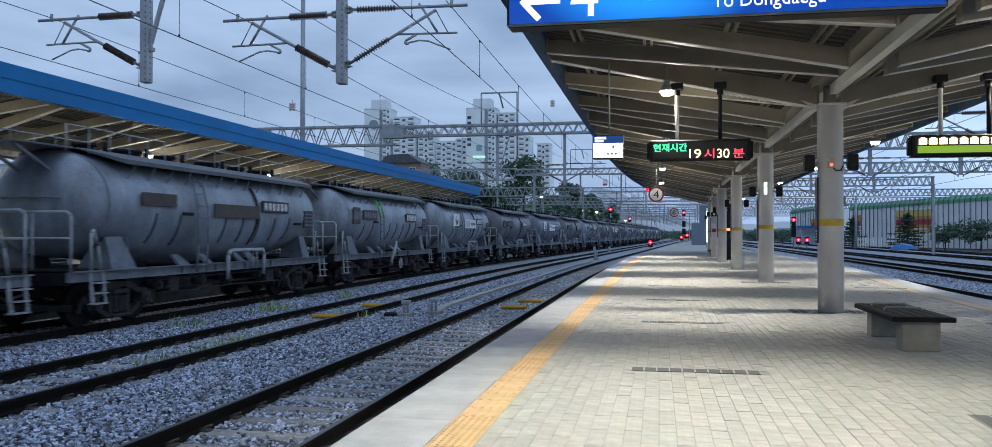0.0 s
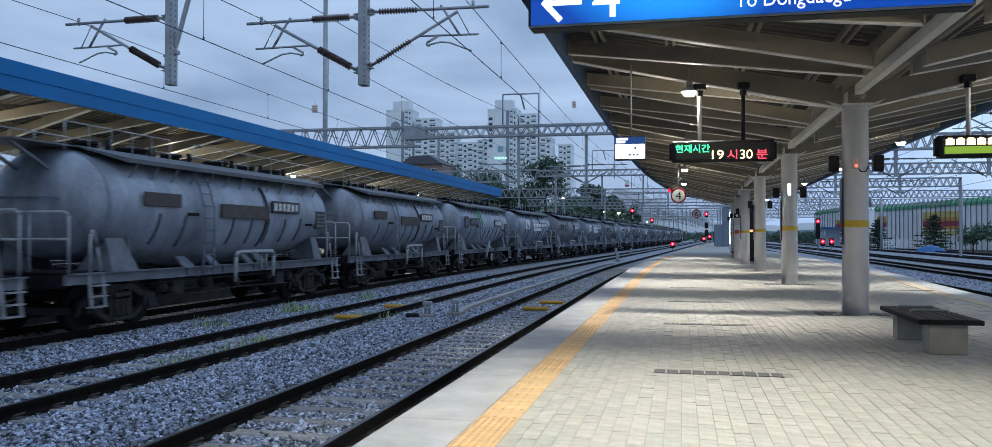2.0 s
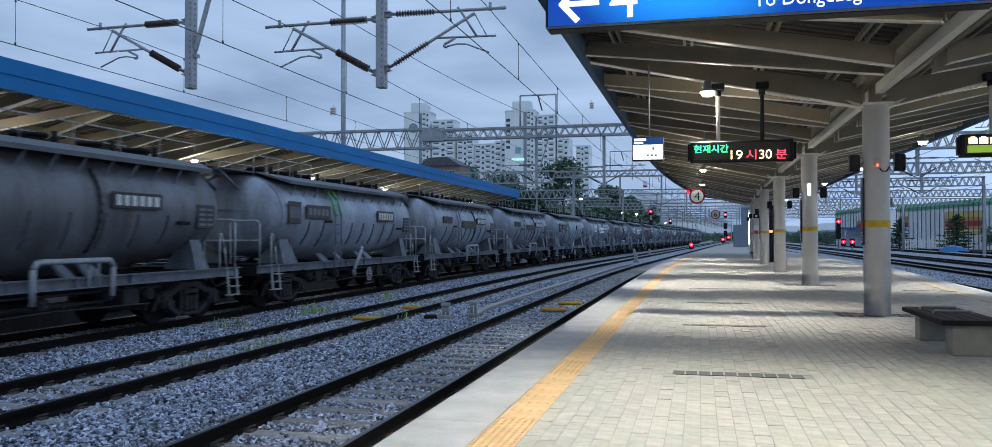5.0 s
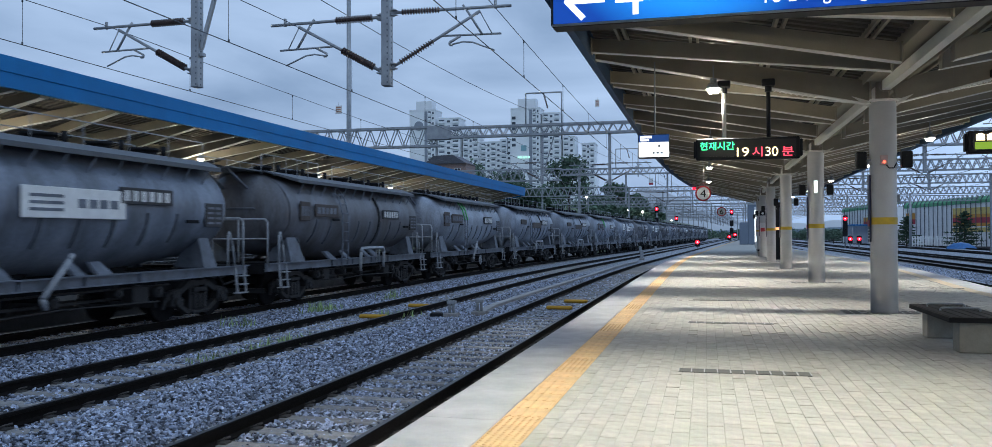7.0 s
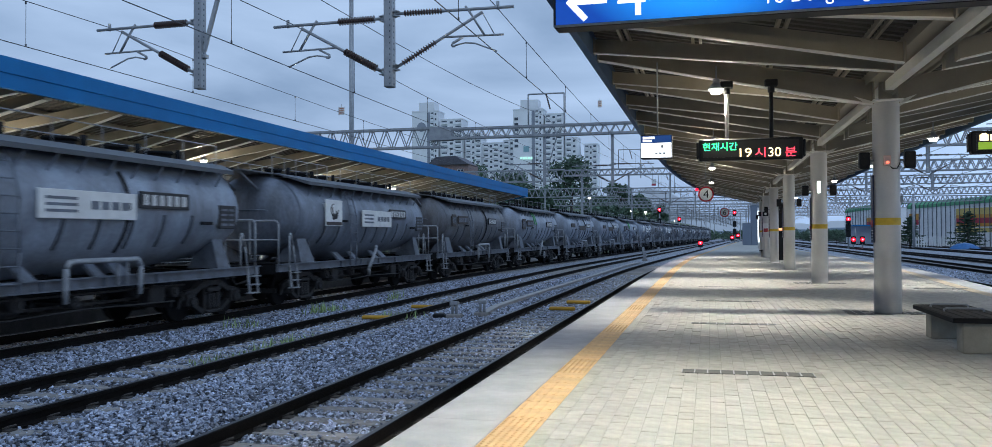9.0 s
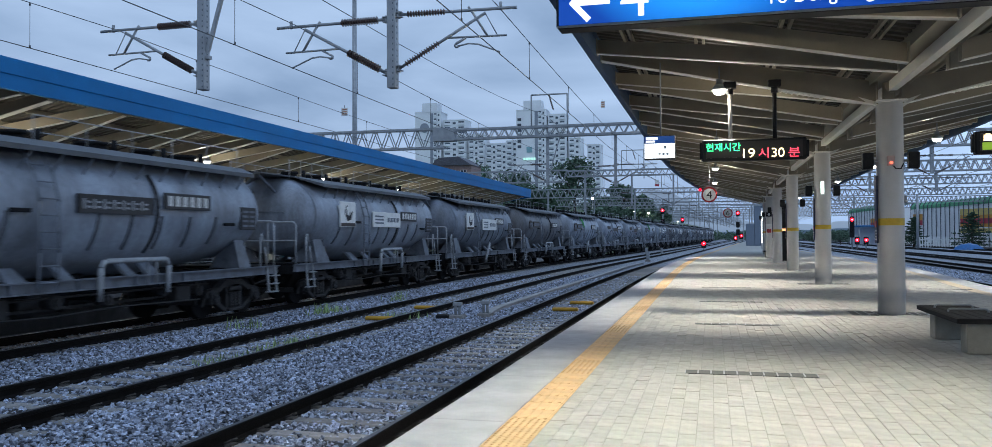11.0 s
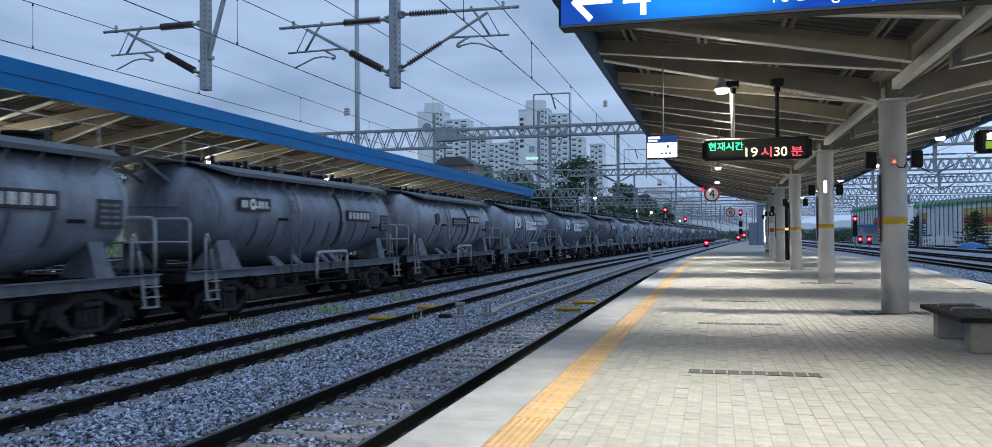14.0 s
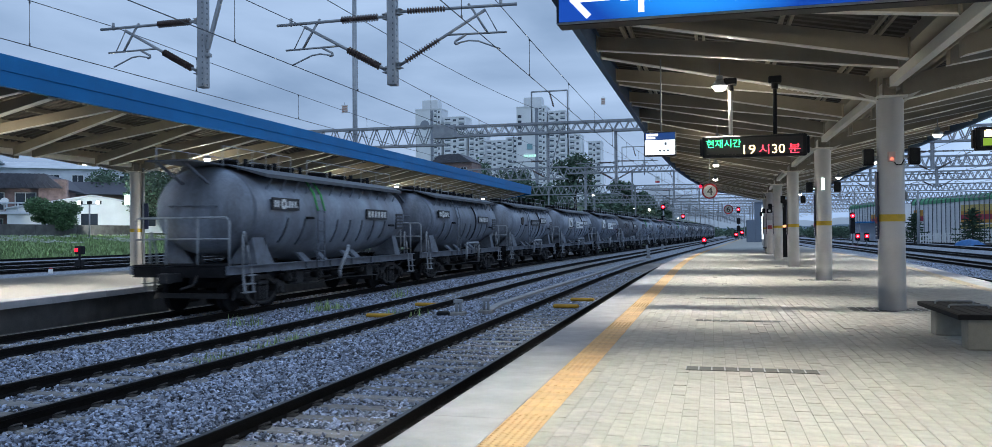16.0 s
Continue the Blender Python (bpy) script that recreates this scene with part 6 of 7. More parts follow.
xs = [-400, -300, -220, -180, -143, -125, -110, -100, -94, -87, -84.5, -82, -78, -74, -70, -66, -63, -58, -50, -44, -40, -36, -34, -30, -27, -24, -21, -18, -15, -12]
ysl = [-60, -30, -10, 5, 15, 25, 35, 45, 55, 65, 75, 85, 95, 105, 115, 130, 145, 165, 190, 230, 300, 420, 600]
g = Geo()
pts = []
for y in ysl:
    for x in xs:
        xx = x + (0.055 * max(0, y - 60) if y > 60 else 0)
        pts.append((xx, y, hill_height(xx, y) if x < -62 or y > 95 else -0.95))
n = len(xs)
g.add(pts, [(j * n + i, j * n + i + 1, (j + 1) * n + i + 1, (j + 1) * n + i) for j in range(len(ysl) - 1) for i in range(n - 1)], True)
single("hillside", g, HILL, "green bank rising behind the rail yard", "ground", kind="structure")


def tufts(name, spots, mat, label, seed, n=5, w=0.035):
    rng = random.Random(seed)
    v, f = [], []
    for x, y, z, h in spots:
        for _ in range(n):
            a = rng.uniform(0, 6.28)
            bx, by = x + rng.uniform(-0.22, 0.22), y + rng.uniform(-0.22, 0.22)
            lx, ly = math.cos(a) * h * 0.45, math.sin(a) * h * 0.45
            wx, wy = -math.sin(a) * w, math.cos(a) * w
            n0 = len(v)
            v += [(bx - wx, by - wy, z - 0.03), (bx + wx, by + wy, z - 0.03), (bx + lx, by + ly, z + h * rng.uniform(0.7, 1.1))]
            f.append((n0, n0 + 1, n0 + 2))
    me = bpy.data.meshes.new(name)
    me.from_pydata(v, [], f)
    me.materials.append(mat)
    return tagged(new(name, me), label, "grass", kind="stuff")


rng = random.Random(21)
spots = []
for _ in range(9000):
    y = rng.uniform(35, 150)
    x = rng.uniform(-84.0, -62.5)
    k = noise.noise(Vector((x * 0.25, y * 0.2, 0)))
    spots.append((x, y, hill_height(x, y), rng.uniform(0.25, 0.6) + 0.5 * max(0, k)))
tufts("grass_bank", spots, GRASS, "tall wild grass on the bank beyond the tracks", 1, 7, 0.11)
spots = []
for _ in range(1500):
    y = rng.uniform(45, 140)
    x = rng.uniform(-81.0, -72.0)
    if noise.noise(Vector((x * 0.2, y * 0.12, 4))) > -0.05:
        spots.append((x, y, hill_height(x, y) + 0.55, 0.14))
tufts("white_blossoms", spots, FLOWER, "sparse white blossoms in the wild grass", 2, 5, 0.07)
spots = []
for cx, cy, n in ((-9.75, 20.5, 26), (-9.9, 16.9, 6), (-7.55, 12.2, 16), (-7.4, 13.6, 10), (-7.3, 19.3, 24), (-7.5, 14.5, 10), (-9.6, 25, 8)):
    for _ in range(n):
        spots.append((cx + rng.gauss(0, 0.14), cy + rng.gauss(0, 0.3), BED_Z + 0.02, rng.uniform(0.07, 0.2) * (1.6 if cx < -9 else 1)))
tufts("track_weeds", spots, GRASS, "small green weeds growing in the ballast", 3, 4, 0.02)

# ---------- beyond the west tracks ----------
BLOCK = material("block_wall", (0.13, 0.125, 0.118), 0.9, vary=0.35, scale=1.2, grain=20, bump=0.3)
SHED_WHITE = material("shed_white", (0.8, 0.83, 0.84), 0.55, vary=0.1, scale=0.7)
SHED_ROOF = material("shed_roof", (0.72, 0.75, 0.78), 0.5, vary=0.12, scale=0.8)
BRICK = material("house_brick", (0.32, 0.22, 0.20), 0.85, vary=0.3, scale=3, grain=30)
TILE_ROOF = material("dark_tile_roof", (0.085, 0.085, 0.105), 0.6, vary=0.3, scale=4, grain=30)
PALE_WALL = material("pale_wall", (0.66, 0.70, 0.76), 0.7, vary=0.12, scale=0.8)
GLASS_DARK = material("window_glass", (0.03, 0.04, 0.055), 0.12, vary=0.2, bump=0)
WARM_WINDOW = glow("lit_window", (1.0, 0.9, 0.7), 1.2)

g = Geo()
for k in range(20):
    y0 = 24 + 7.5 * k
    g.chamfered(-85.6, -85.2, y0, y0 + 7.45, 0.6, 3.0, 0.02)
single("boundary_wall", g, BLOCK, "weathered grey block boundary wall above the grass", "wall", kind="structure")


def window(parent, m, w, h, lit=False):
    """A framed pane on a wall, its outward side along -y of m."""
    g = Geo()
    for a, b, c, d in ((-w / 2, w / 2, 0, 0.06), (-w / 2, w / 2, h - 0.06, h), (-w / 2, -w / 2 + 0.06, 0, h), (w / 2 - 0.06, w / 2, 0, h), (-0.03, 0.03, 0, h)):
        g.box(a, b, -0.06, 0.02, c, d)
    f = part("window", g, WHITE_PAINT, parent)
    f.matrix_basis = m
    g = Geo()
    g.box(-w / 2 + 0.05, w / 2 - 0.05, -0.02, 0.015, 0.05, h - 0.05)
    part("pane", g, WARM_WINDOW if lit else GLASS_DARK, f)


# white shed with a low ridge
t = thing("storage_shed", -92.1, 114.0, 1.83, "white metal storage shed with a low pitched roof", "shed", rz=38)
t.scale = (1.9, 1.9, 1.9)
g = Geo()
g.prism([(-7, 0), (4.5, 0), (4.5, 1.9), (-1.2, 2.9), (-7, 1.9)], "y", -4, 5)
part("wall", g, SHED_WHITE, t)
g = Geo()
for s in (-1, 1):
    e = 4.7 if s > 0 else -7.2
    g.add([(-1.2, -4.2, 3.02), (e, -4.2, 1.98), (e, 5.2, 1.98), (-1.2, 5.2, 3.02), (-1.2, -4.2, 2.92), (e, -4.2, 1.88), (e, 5.2, 1.88), (-1.2, 5.2, 2.92)],
          [(0, 1, 2, 3), (7, 6, 5, 4), (0, 4, 5, 1), (1, 5, 6, 2), (2, 6, 7, 3)])
part("roof", g, SHED_ROOF, t)
window(t, pose(2.8, -4.02, 0.5), 1.3, 1.1)
window(t, pose(-1.4, -4.02, 0.5), 1.3, 1.1)
# twin flood lamps before the shed
t = thing("flood_light", -77.5, 92.1, 1.06, "twin white floodlight on a slim post", "lamp")
t.scale = (1.9, 1.9, 1.9)
g = Geo()
g.tube((0, 0, 0), (0, 0, 2.4), 0.05, 8)
g.bar((-0.75, 0, 2.35), (0.75, 0, 2.35), 0.05, 0.05)
part("post", g, GALV, t)
for s in (-0.75, 0, 0.75):
    g = Geo()
    g.chamfered(s - 0.14, s + 0.14, -0.1, 0.1, 2.33, 2.57, 0.02)
    h = part("lamp_head", g, DARK, t)
    if s:
        g = Geo()
        g.box(s - 0.12, s + 0.12, -0.13, -0.1, 2.35, 2.55)
        part("lens", g, glow("flood_glow", (0.95, 1.0, 0.98), 12.0), h)

flood = bpy.data.lights.new("flood_light_beam", "SPOT")
flood.energy, flood.color, flood.spot_size, flood.shadow_soft_size = 3000, (0.92, 1.0, 0.97), radians(100), 0.3
new("flood_light_beam", flood).matrix_world = look((-80.0, 99.0, 6.0), (-92, 116, 3.5))
# brick house with a tiled roof and balcony
t = thing("brick_house", -104.9, 106.4, 1.83, "brown brick house with a dark tiled roof and balcony", "house", rz=30)
t.scale = (1.9, 1.9, 1.9)
g = Geo()
g.box(-4.5, 4.5, -3.5, 4, 0, 3.6)
g.chamfered(3.4, 5.4, -4.2, -3.4, 2.4, 4.2, 0.05)
part("wall", g, BRICK, t)
g = Geo()
g.prism([(-5.2, 3.5), (5.2, 3.5), (4.0, 4.6), (-4.0, 4.6)], "y", -4.6, 4.4)
for k in range(26):
    x = -5.1 + 0.4 * k
    g.bar((x, -4.66, 3.5), (x * 0.78, -4.4, 4.62), 0.12, 0.07)
part("roof", g, TILE_ROOF, t)
g = Geo()
g.box(-4.8, 4.8, -4.9, -3.5, 1.5, 1.7)
for k in range(13):
    g.box(-4.7 + 0.76 * k, -4.6 + 0.76 * k, -4.88, -4.8, 1.7, 2.3)
g.box(-4.8, 4.8, -4.9, -4.78, 2.3, 2.4)
part("balcony", g, PALE_WALL, t)
for x in (-2.6, 0.2, 2.4):
    window(t, pose(x, -3.52, 1.8), 1.5, 1.4)
    window(t, pose(x, -3.52, 0.3), 1.3, 0.9)
g = Geo()
g.tube((1.2, -4.5, 2.45), (1.2, -4.62, 2.5), 0.32, 14, 0.28)
g.tube((1.2, -4.5, 2.0), (1.2, -4.5, 2.45), 0.03, 6)
part("satellite_dish", g, WHITE_PAINT, t)

# two long buildings further back
for x, y, z, w, d, h, rz, wall, lab in ((-77, 90, 4.5, 19, 10, 5.0, 38, PALE_WALL, "long pale grey industrial building with a light roof"), (-84, 78, 4.5, 9, 9, 5.6, 38, material("mint_wall", (0.35, 0.48, 0.46), 0.7, vary=0.1), "pale green flat-roofed building")):
    t = thing("industrial_building", x * 1.9, y * 1.9, 1.35 + 1.9 * (z - 1.35), lab, "building", rz=rz)
    t.scale = (1.9, 1.9, 1.9)
    g = Geo()
    g.box(-w / 2, w / 2, -d / 2, d / 2, 0, h)
    part("wall", g, wall, t)
    g = Geo()
    g.prism([(-d / 2 - 0.4, h), (d / 2 + 0.4, h), (0, h + (1.1 if w > 10 else 0.15))], "x", -w / 2 - 0.4, w / 2 + 0.4)
    part("roof", g, SHED_ROOF, t)
    for k in range(int(w / 2.6)):
        window(t, pose(-w / 2 + 1.6 + 2.6 * k, -d / 2 - 0.02, h - 1.7), 1.3, 1.0)
t = thing("low_house", -112.1, 133.0, 2.96, "low brown house under a wide dark roof", "house", rz=38)
t.scale = (1.9, 1.9, 1.9)
g = Geo()
g.box(-5, 5, -3, 3, 0, 3.2)
part("wall", g, BRICK, t)
g = Geo()
g.prism([(-4.4, 3.1), (4.4, 3.1), (0, 4.5)], "x", -6.3, 6.3)
part("roof", g, TILE_ROOF, t)
tree(-86.6, 95.9, 1.35, 4.9, 6.6, 5, "rounded green bush behind the wall", 0.15, 16000, LEAF_BRIGHT)
tree(-109.2, 138.7, 2.96, 11.4, 14.2, 6, leaf=0.32, n=7000)
tree(-78.8, 110.2, -0.45, 12.5, 12.3, 8, leaf=0.32, n=7000)
tree(-95.0, 142.5, 2.58, 12.3, 15.2, 9, leaf=0.32, n=7000)
tree(-69.3, 125.4, -1.21, 11.4, 11.4, 10, leaf=0.32, n=7000)

# dwarf signal and marker on the west tracks
t = thing("dwarf_signal", -39.9, 46.5, -0.6, "small black ground signal with a red lamp", "signal")
g = Geo()
g.chamfered(-0.25, 0.25, -0.2, 0.2, 0, 0.45, 0.04)
g.tube((0, 0, 0.4), (0, 0, 0.85), 0.07, 8)
g.chamfered(-0.3, 0.3, -0.12, 0.2, 0.8, 1.35, 0.05)
part("body", g, DARK, t)
g = Geo()
g.tube((-0.14, -0.12, 1.1), (-0.14, -0.16, 1.1), 0.13, 14)
part("lens", g, RED_GLOW, t)
t = thing("marker_dome", -34.8, 38.4, -0.6, "small white dome marker with a red top beside the rails", "marker")
t.scale = (0.65, 0.65, 0.65)
g = Geo()
g.tube((0, 0, -0.3), (0, 0, 0.32), 0.2, 14, 0.17)
part("base", g, WHITE_PAINT, t)
g = Geo()
g.tube((0, 0, 0.32), (0, 0, 0.45), 0.17, 14, 0.08)
part("top", g, material("marker_red", (0.5, 0.05, 0.06), 0.5), t)
# column lamp box and notice of the opposite platform
for k in range(-1, 4):
    y = LEFT_COLUMN_Y + BAY * k
    t = thing("notice_panel", LEFT_COLUMN_X + 0.23, y, 1.2, "narrow dark blue notice panel strapped to the column", "notice", "column notices")
    g = Geo()
    g.chamfered(-0.012, 0.25, -0.02, 0.02, 0.4, 1.3, 0.004)
    part("panel", g, material("notice_navy", (0.012, 0.02, 0.07), 0.4), t)
    t = thing("emergency_light", LEFT_COLUMN_X - 0.26, y - 0.1, 2.45, "lit white emergency light on the column", "light", "column lights")
    g = Geo()
    g.chamfered(-0.12, 0.12, -0.04, 0.04, 0, 0.36, 0.01)
    part("diffuser", g, glow("emergency_glow", (0.75, 1.0, 0.9), 3.0), t)
    g = Geo()
    g.tube((0.55, 0.1, -2.45), (0.55, 0.1, 1.3), 0.05, 8)
    part("conduit", g, GALV, t)

# tall lighting mast
t = thing("lighting_mast", -33.1, 75, -0.6, "tall slim steel lighting mast with floodlights", "lighting mast")
g = Geo()
g.tube((0, 0, 0), (0, 0, 27), 0.27, 12, 0.2)
part("mast", g, GALV, t)
g = Geo()
for s in (-1, 1):
    g.chamfered(s * 0.9 - 0.35, s * 0.9 + 0.35, -0.3, 0.1, 26.6, 27.0, 0.04)
g.bar((-1.2, 0, 26.9), (1.2, 0, 26.9), 0.1, 0.1)
part("floodlights", g, DARK, t)

# ---------- far apartments ----------
APT = material("apartment_white", (0.86, 0.88, 0.90), 0.7, vary=0.08, scale=0.15, grain=2, bump=0)
APT_GREY = material("apartment_grey", (0.28, 0.31, 0.36), 0.7, vary=0.1, scale=0.2, grain=2, bump=0)
APT_TEAL = material("apartment_teal", (0.25, 0.45, 0.5), 0.6, vary=0.1)
win_geo = Geo()
win_geo.box(-1.0, 1.0, -0.12, 0.0, 0, 1.5)
# lighter than GLASS_DARK: the haze of distance is put into the panes' colour
FAR_WINDOW = material("far_window", (0.07, 0.09, 0.12), 0.3, vary=0.25, scale=0.3, grain=2, bump=0, by="object", spread=0.4)
win_mesh = win_geo.mesh("window", FAR_WINDOW)
balcony_geo = Geo()
balcony_geo.box(-1.5, 1.5, -0.9, 0.0, -0.15, 0.0)
balcony_geo.box(-1.5, 1.5, -0.9, -0.8, 0.0, 1.0)
balcony_mesh = balcony_geo.mesh("balcony", APT)


def tower(x0, x1, y, base, top, cols, label, gable=0.0, crown=0.0, depth=12, balconies=True):
    """An apartment block; gable is the blank share of its front, crown a roof house."""
    w = x1 - x0
    t = thing("apartment_tower", (x0 + x1) / 2, y, base, label, "apartment building", "apartment towers")
    h = top - base
    g = Geo()
    g.box(-w / 2, w / 2, 0, depth, 0, h)
    g.box(-w / 2 - 0.2, w / 2 + 0.2, -0.2, depth + 0.2, h - 0.5, h)
    part("wall", g, APT, t)
    if crown:
        g = Geo()
        g.box(-w * 0.28, w * 0.32, 2, depth - 2, h, h + crown)
        part("roof_house", g, APT, t)
    if gable:
        g = Geo()
        a = -w / 2 + w * gable
        g.box(a - 0.5, a + 1.2, -0.1, 0.02, 2, h - 1)
        part("stair_strip", g, APT_GREY, t)
    lo = -w / 2 + w * gable + (1.4 if gable else 0.3)
    span = w / 2 - 0.3 - lo
    floors = int((h - 2) / 2.9)
    for i in range(floors):
        z = h - 2.6 - 2.9 * i
        if z < 8:
            break
        for j in range(cols):
            cx = lo + span * (j + 0.5) / cols
            ob = part("window", win_mesh, GLASS_DARK, t)
            ob.matrix_basis = pose(cx, -0.01, z) @ Matrix.Diagonal((span / cols / (2.6 if j % 2 == 0 else 4.6), 1, 1 if j % 2 == 0 else 0.75, 1))
            if balconies and j % 2 == 0:
                ob = part("balcony", balcony_mesh, APT, t)
                ob.matrix_basis = pose(cx, 0, z - 0.35) @ Matrix.Diagonal((span / cols / 3.4, 1, 1, 1))
    return t


LAB = "white high-rise apartment block with rows of dark windows"
t = tower(-160, -145, 445, 8, 71, 2, LAB, gable=0.62, crown=5)
g = Geo()
g.tube((-2.0, -0.05, 54), (-2.0, -0.4, 54), 2.6, 24)
part("emblem", g, APT_GREY, t, "round grey emblem")
tower(-143.5, -131, 445, 8, 66, 3, LAB)
tower(-130, -121, 448, 8, 58, 3, LAB)
tower(-121, -109, 452, 8, 53, 4, LAB)
tower(-109, -102.5, 450, 8, 54, 2, LAB)
t = tower(-101, -85, 440, 8, 69, 2, LAB, gable=0.66, crown=5)
g = Geo()
g.box(-2.4, 0.6, -0.3, -0.05, 38.0, 41.0)
part("emblem", g, APT_TEAL, t, "teal square emblem")
g = Geo()
for k in range(5):
    g.box(-4.2 + 1.4 * k, -3.2 + 1.4 * k, -0.3, -0.05, 34.0, 35.2)
part("lettering", g, glow("far_sign_glow", (0.5, 1.0, 0.9), 0.9), t, "row of glowing pale blocks")
for k in range(6):
    ob = part("window", win_mesh, GLASS_DARK, t)
    ob.location = (-6.3, -0.01, 55 - 2.9 * k)
tower(-84.3, -74.8, 443, 8, 66.5, 3, LAB)
tower(-74, -67.5, 447, 8, 54, 2, LAB)
tower(-65, -58, 455, 8, 51, 3, LAB)
tower(-190, -166, 470, 8, 36, 6, LAB)

# house on the slope
t = thing("hill_house", -49.0, 160, 12.0, "brown brick house with a dark gabled roof on the slope", "house")
g = Geo()
g.box(-4, 4, -3, 4, -2, 3.4)
part("wall", g, BRICK, t)
g = Geo()
g.prism([(-4.2, 3.2), (4.2, 3.2), (1.5, 4.9), (-2.5, 4.7)], "y", -3.6, 4.6)
part("roof", g, TILE_ROOF, t)
for x in (-2.4, 0.2, 2.4):
    window(t, pose(x, -3.03, 1.2), 1.2, 1.1)
t = thing("hill_house", -60.5, 162, 12.0, "low pale house with a blue-grey roof on the slope", "house")
g = Geo()
g.box(-4.5, 4.5, -3, 4, -2, 3.0)
part("wall", g, PALE_WALL, t)
g = Geo()
g.prism([(-5, 3.0), (5, 3.0), (0, 4.2)], "y", -3.6, 4.6)
part("roof", g, TILE_ROOF, t)

for x, y, z, h, w, sd in ((-54, 185, 9, 9, 13, 31), (-45, 190, 8, 7.5, 11, 32), (-38, 178, 6, 5, 9, 33), (-27, 170, 4.5, 12.5, 9.5, 34), (-33, 175, 4, 5.5, 8, 35), (-21, 200, 3, 11, 8, 36),
                           (-17, 205, 2, 9, 9, 37), (-13.5, 215, 1, 8, 9, 38), (-48, 168, 8.5, 6, 9, 39), (-24, 190, 3, 7, 9, 40), (-66, 175, 10, 7, 9, 41), (-30, 160, 4, 6, 8, 43), (-36, 158, 5, 6, 9, 44), (-20, 168, 2, 5, 9, 45), (-15, 185, 1, 6, 9, 46)):
    tree(x, y, z, h, w, sd, leaf=0.42, n=2400)
rng = random.Random(77)
v, f = [], []
for _ in range(90):
    x = rng.uniform(-80, -24)
    y = rng.uniform(210, 300)
    a, b = leaves(rng, Vector((x + 0.05 * y - 10, y, rng.uniform(2, 8) - 0.03 * x)), rng.uniform(2, 4), 90, 0.5)
    f += [tuple(i + len(v) for i in q) for q in b]
    v += a
# added low leaf band, standing in for murky far gantries and hazy hill
for _ in range(120):
    x, y = rng.uniform(-12, 75), rng.uniform(330, 430)
    a, b = leaves(rng, Vector((x, y, rng.uniform(0.0, 2.2))), rng.uniform(1.5, 3.0), 80, 0.5)
    f += [tuple(i + len(v) for i in q) for q in b]
    v += a
me = bpy.data.meshes.new("far_wood")
me.from_pydata(v, [], f)
me.materials.append(LEAF)
tagged(new("far_wood", me), "dark green woods on the slope, with an added leaf band closing the line's end", "trees", kind="stuff")

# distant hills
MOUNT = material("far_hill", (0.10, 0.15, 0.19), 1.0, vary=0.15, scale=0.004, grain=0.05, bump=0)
# haze put into the farther ridge as a pale blue glow of its own
HAZE = glow("hill_haze_glow", (0.20, 0.27, 0.38), 0.75, (0.03, 0.04, 0.05))
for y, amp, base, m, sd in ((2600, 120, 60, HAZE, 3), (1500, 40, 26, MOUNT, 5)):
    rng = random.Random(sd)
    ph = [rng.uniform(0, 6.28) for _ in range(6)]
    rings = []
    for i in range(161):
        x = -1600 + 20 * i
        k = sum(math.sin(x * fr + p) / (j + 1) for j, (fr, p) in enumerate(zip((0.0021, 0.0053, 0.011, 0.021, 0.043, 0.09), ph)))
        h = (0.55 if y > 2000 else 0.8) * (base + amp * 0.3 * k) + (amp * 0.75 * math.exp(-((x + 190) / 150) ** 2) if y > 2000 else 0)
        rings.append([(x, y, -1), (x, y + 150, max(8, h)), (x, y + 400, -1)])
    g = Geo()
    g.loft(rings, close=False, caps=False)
    single("distant_hill", g, m, "distant hill ridge with blue haze in its colour", "hill", kind="structure")

# ---------- east side ----------
FACT = material("factory_panel", (0.84, 0.85, 0.86), 0.6, vary=0.08, scale=0.3, grain=3, bump=0)
FGREEN = material("factory_green", (0.12, 0.36, 0.20), 0.6, vary=0.1, scale=0.3)
FRED = material("factory_red", (0.42, 0.05, 0.08), 0.6, vary=0.1)
FORANGE = material("factory_orange", (0.60, 0.30, 0.06), 0.6, vary=0.1)
FYELLOW = material("factory_yellow", (0.66, 0.52, 0.18), 0.6, vary=0.1)


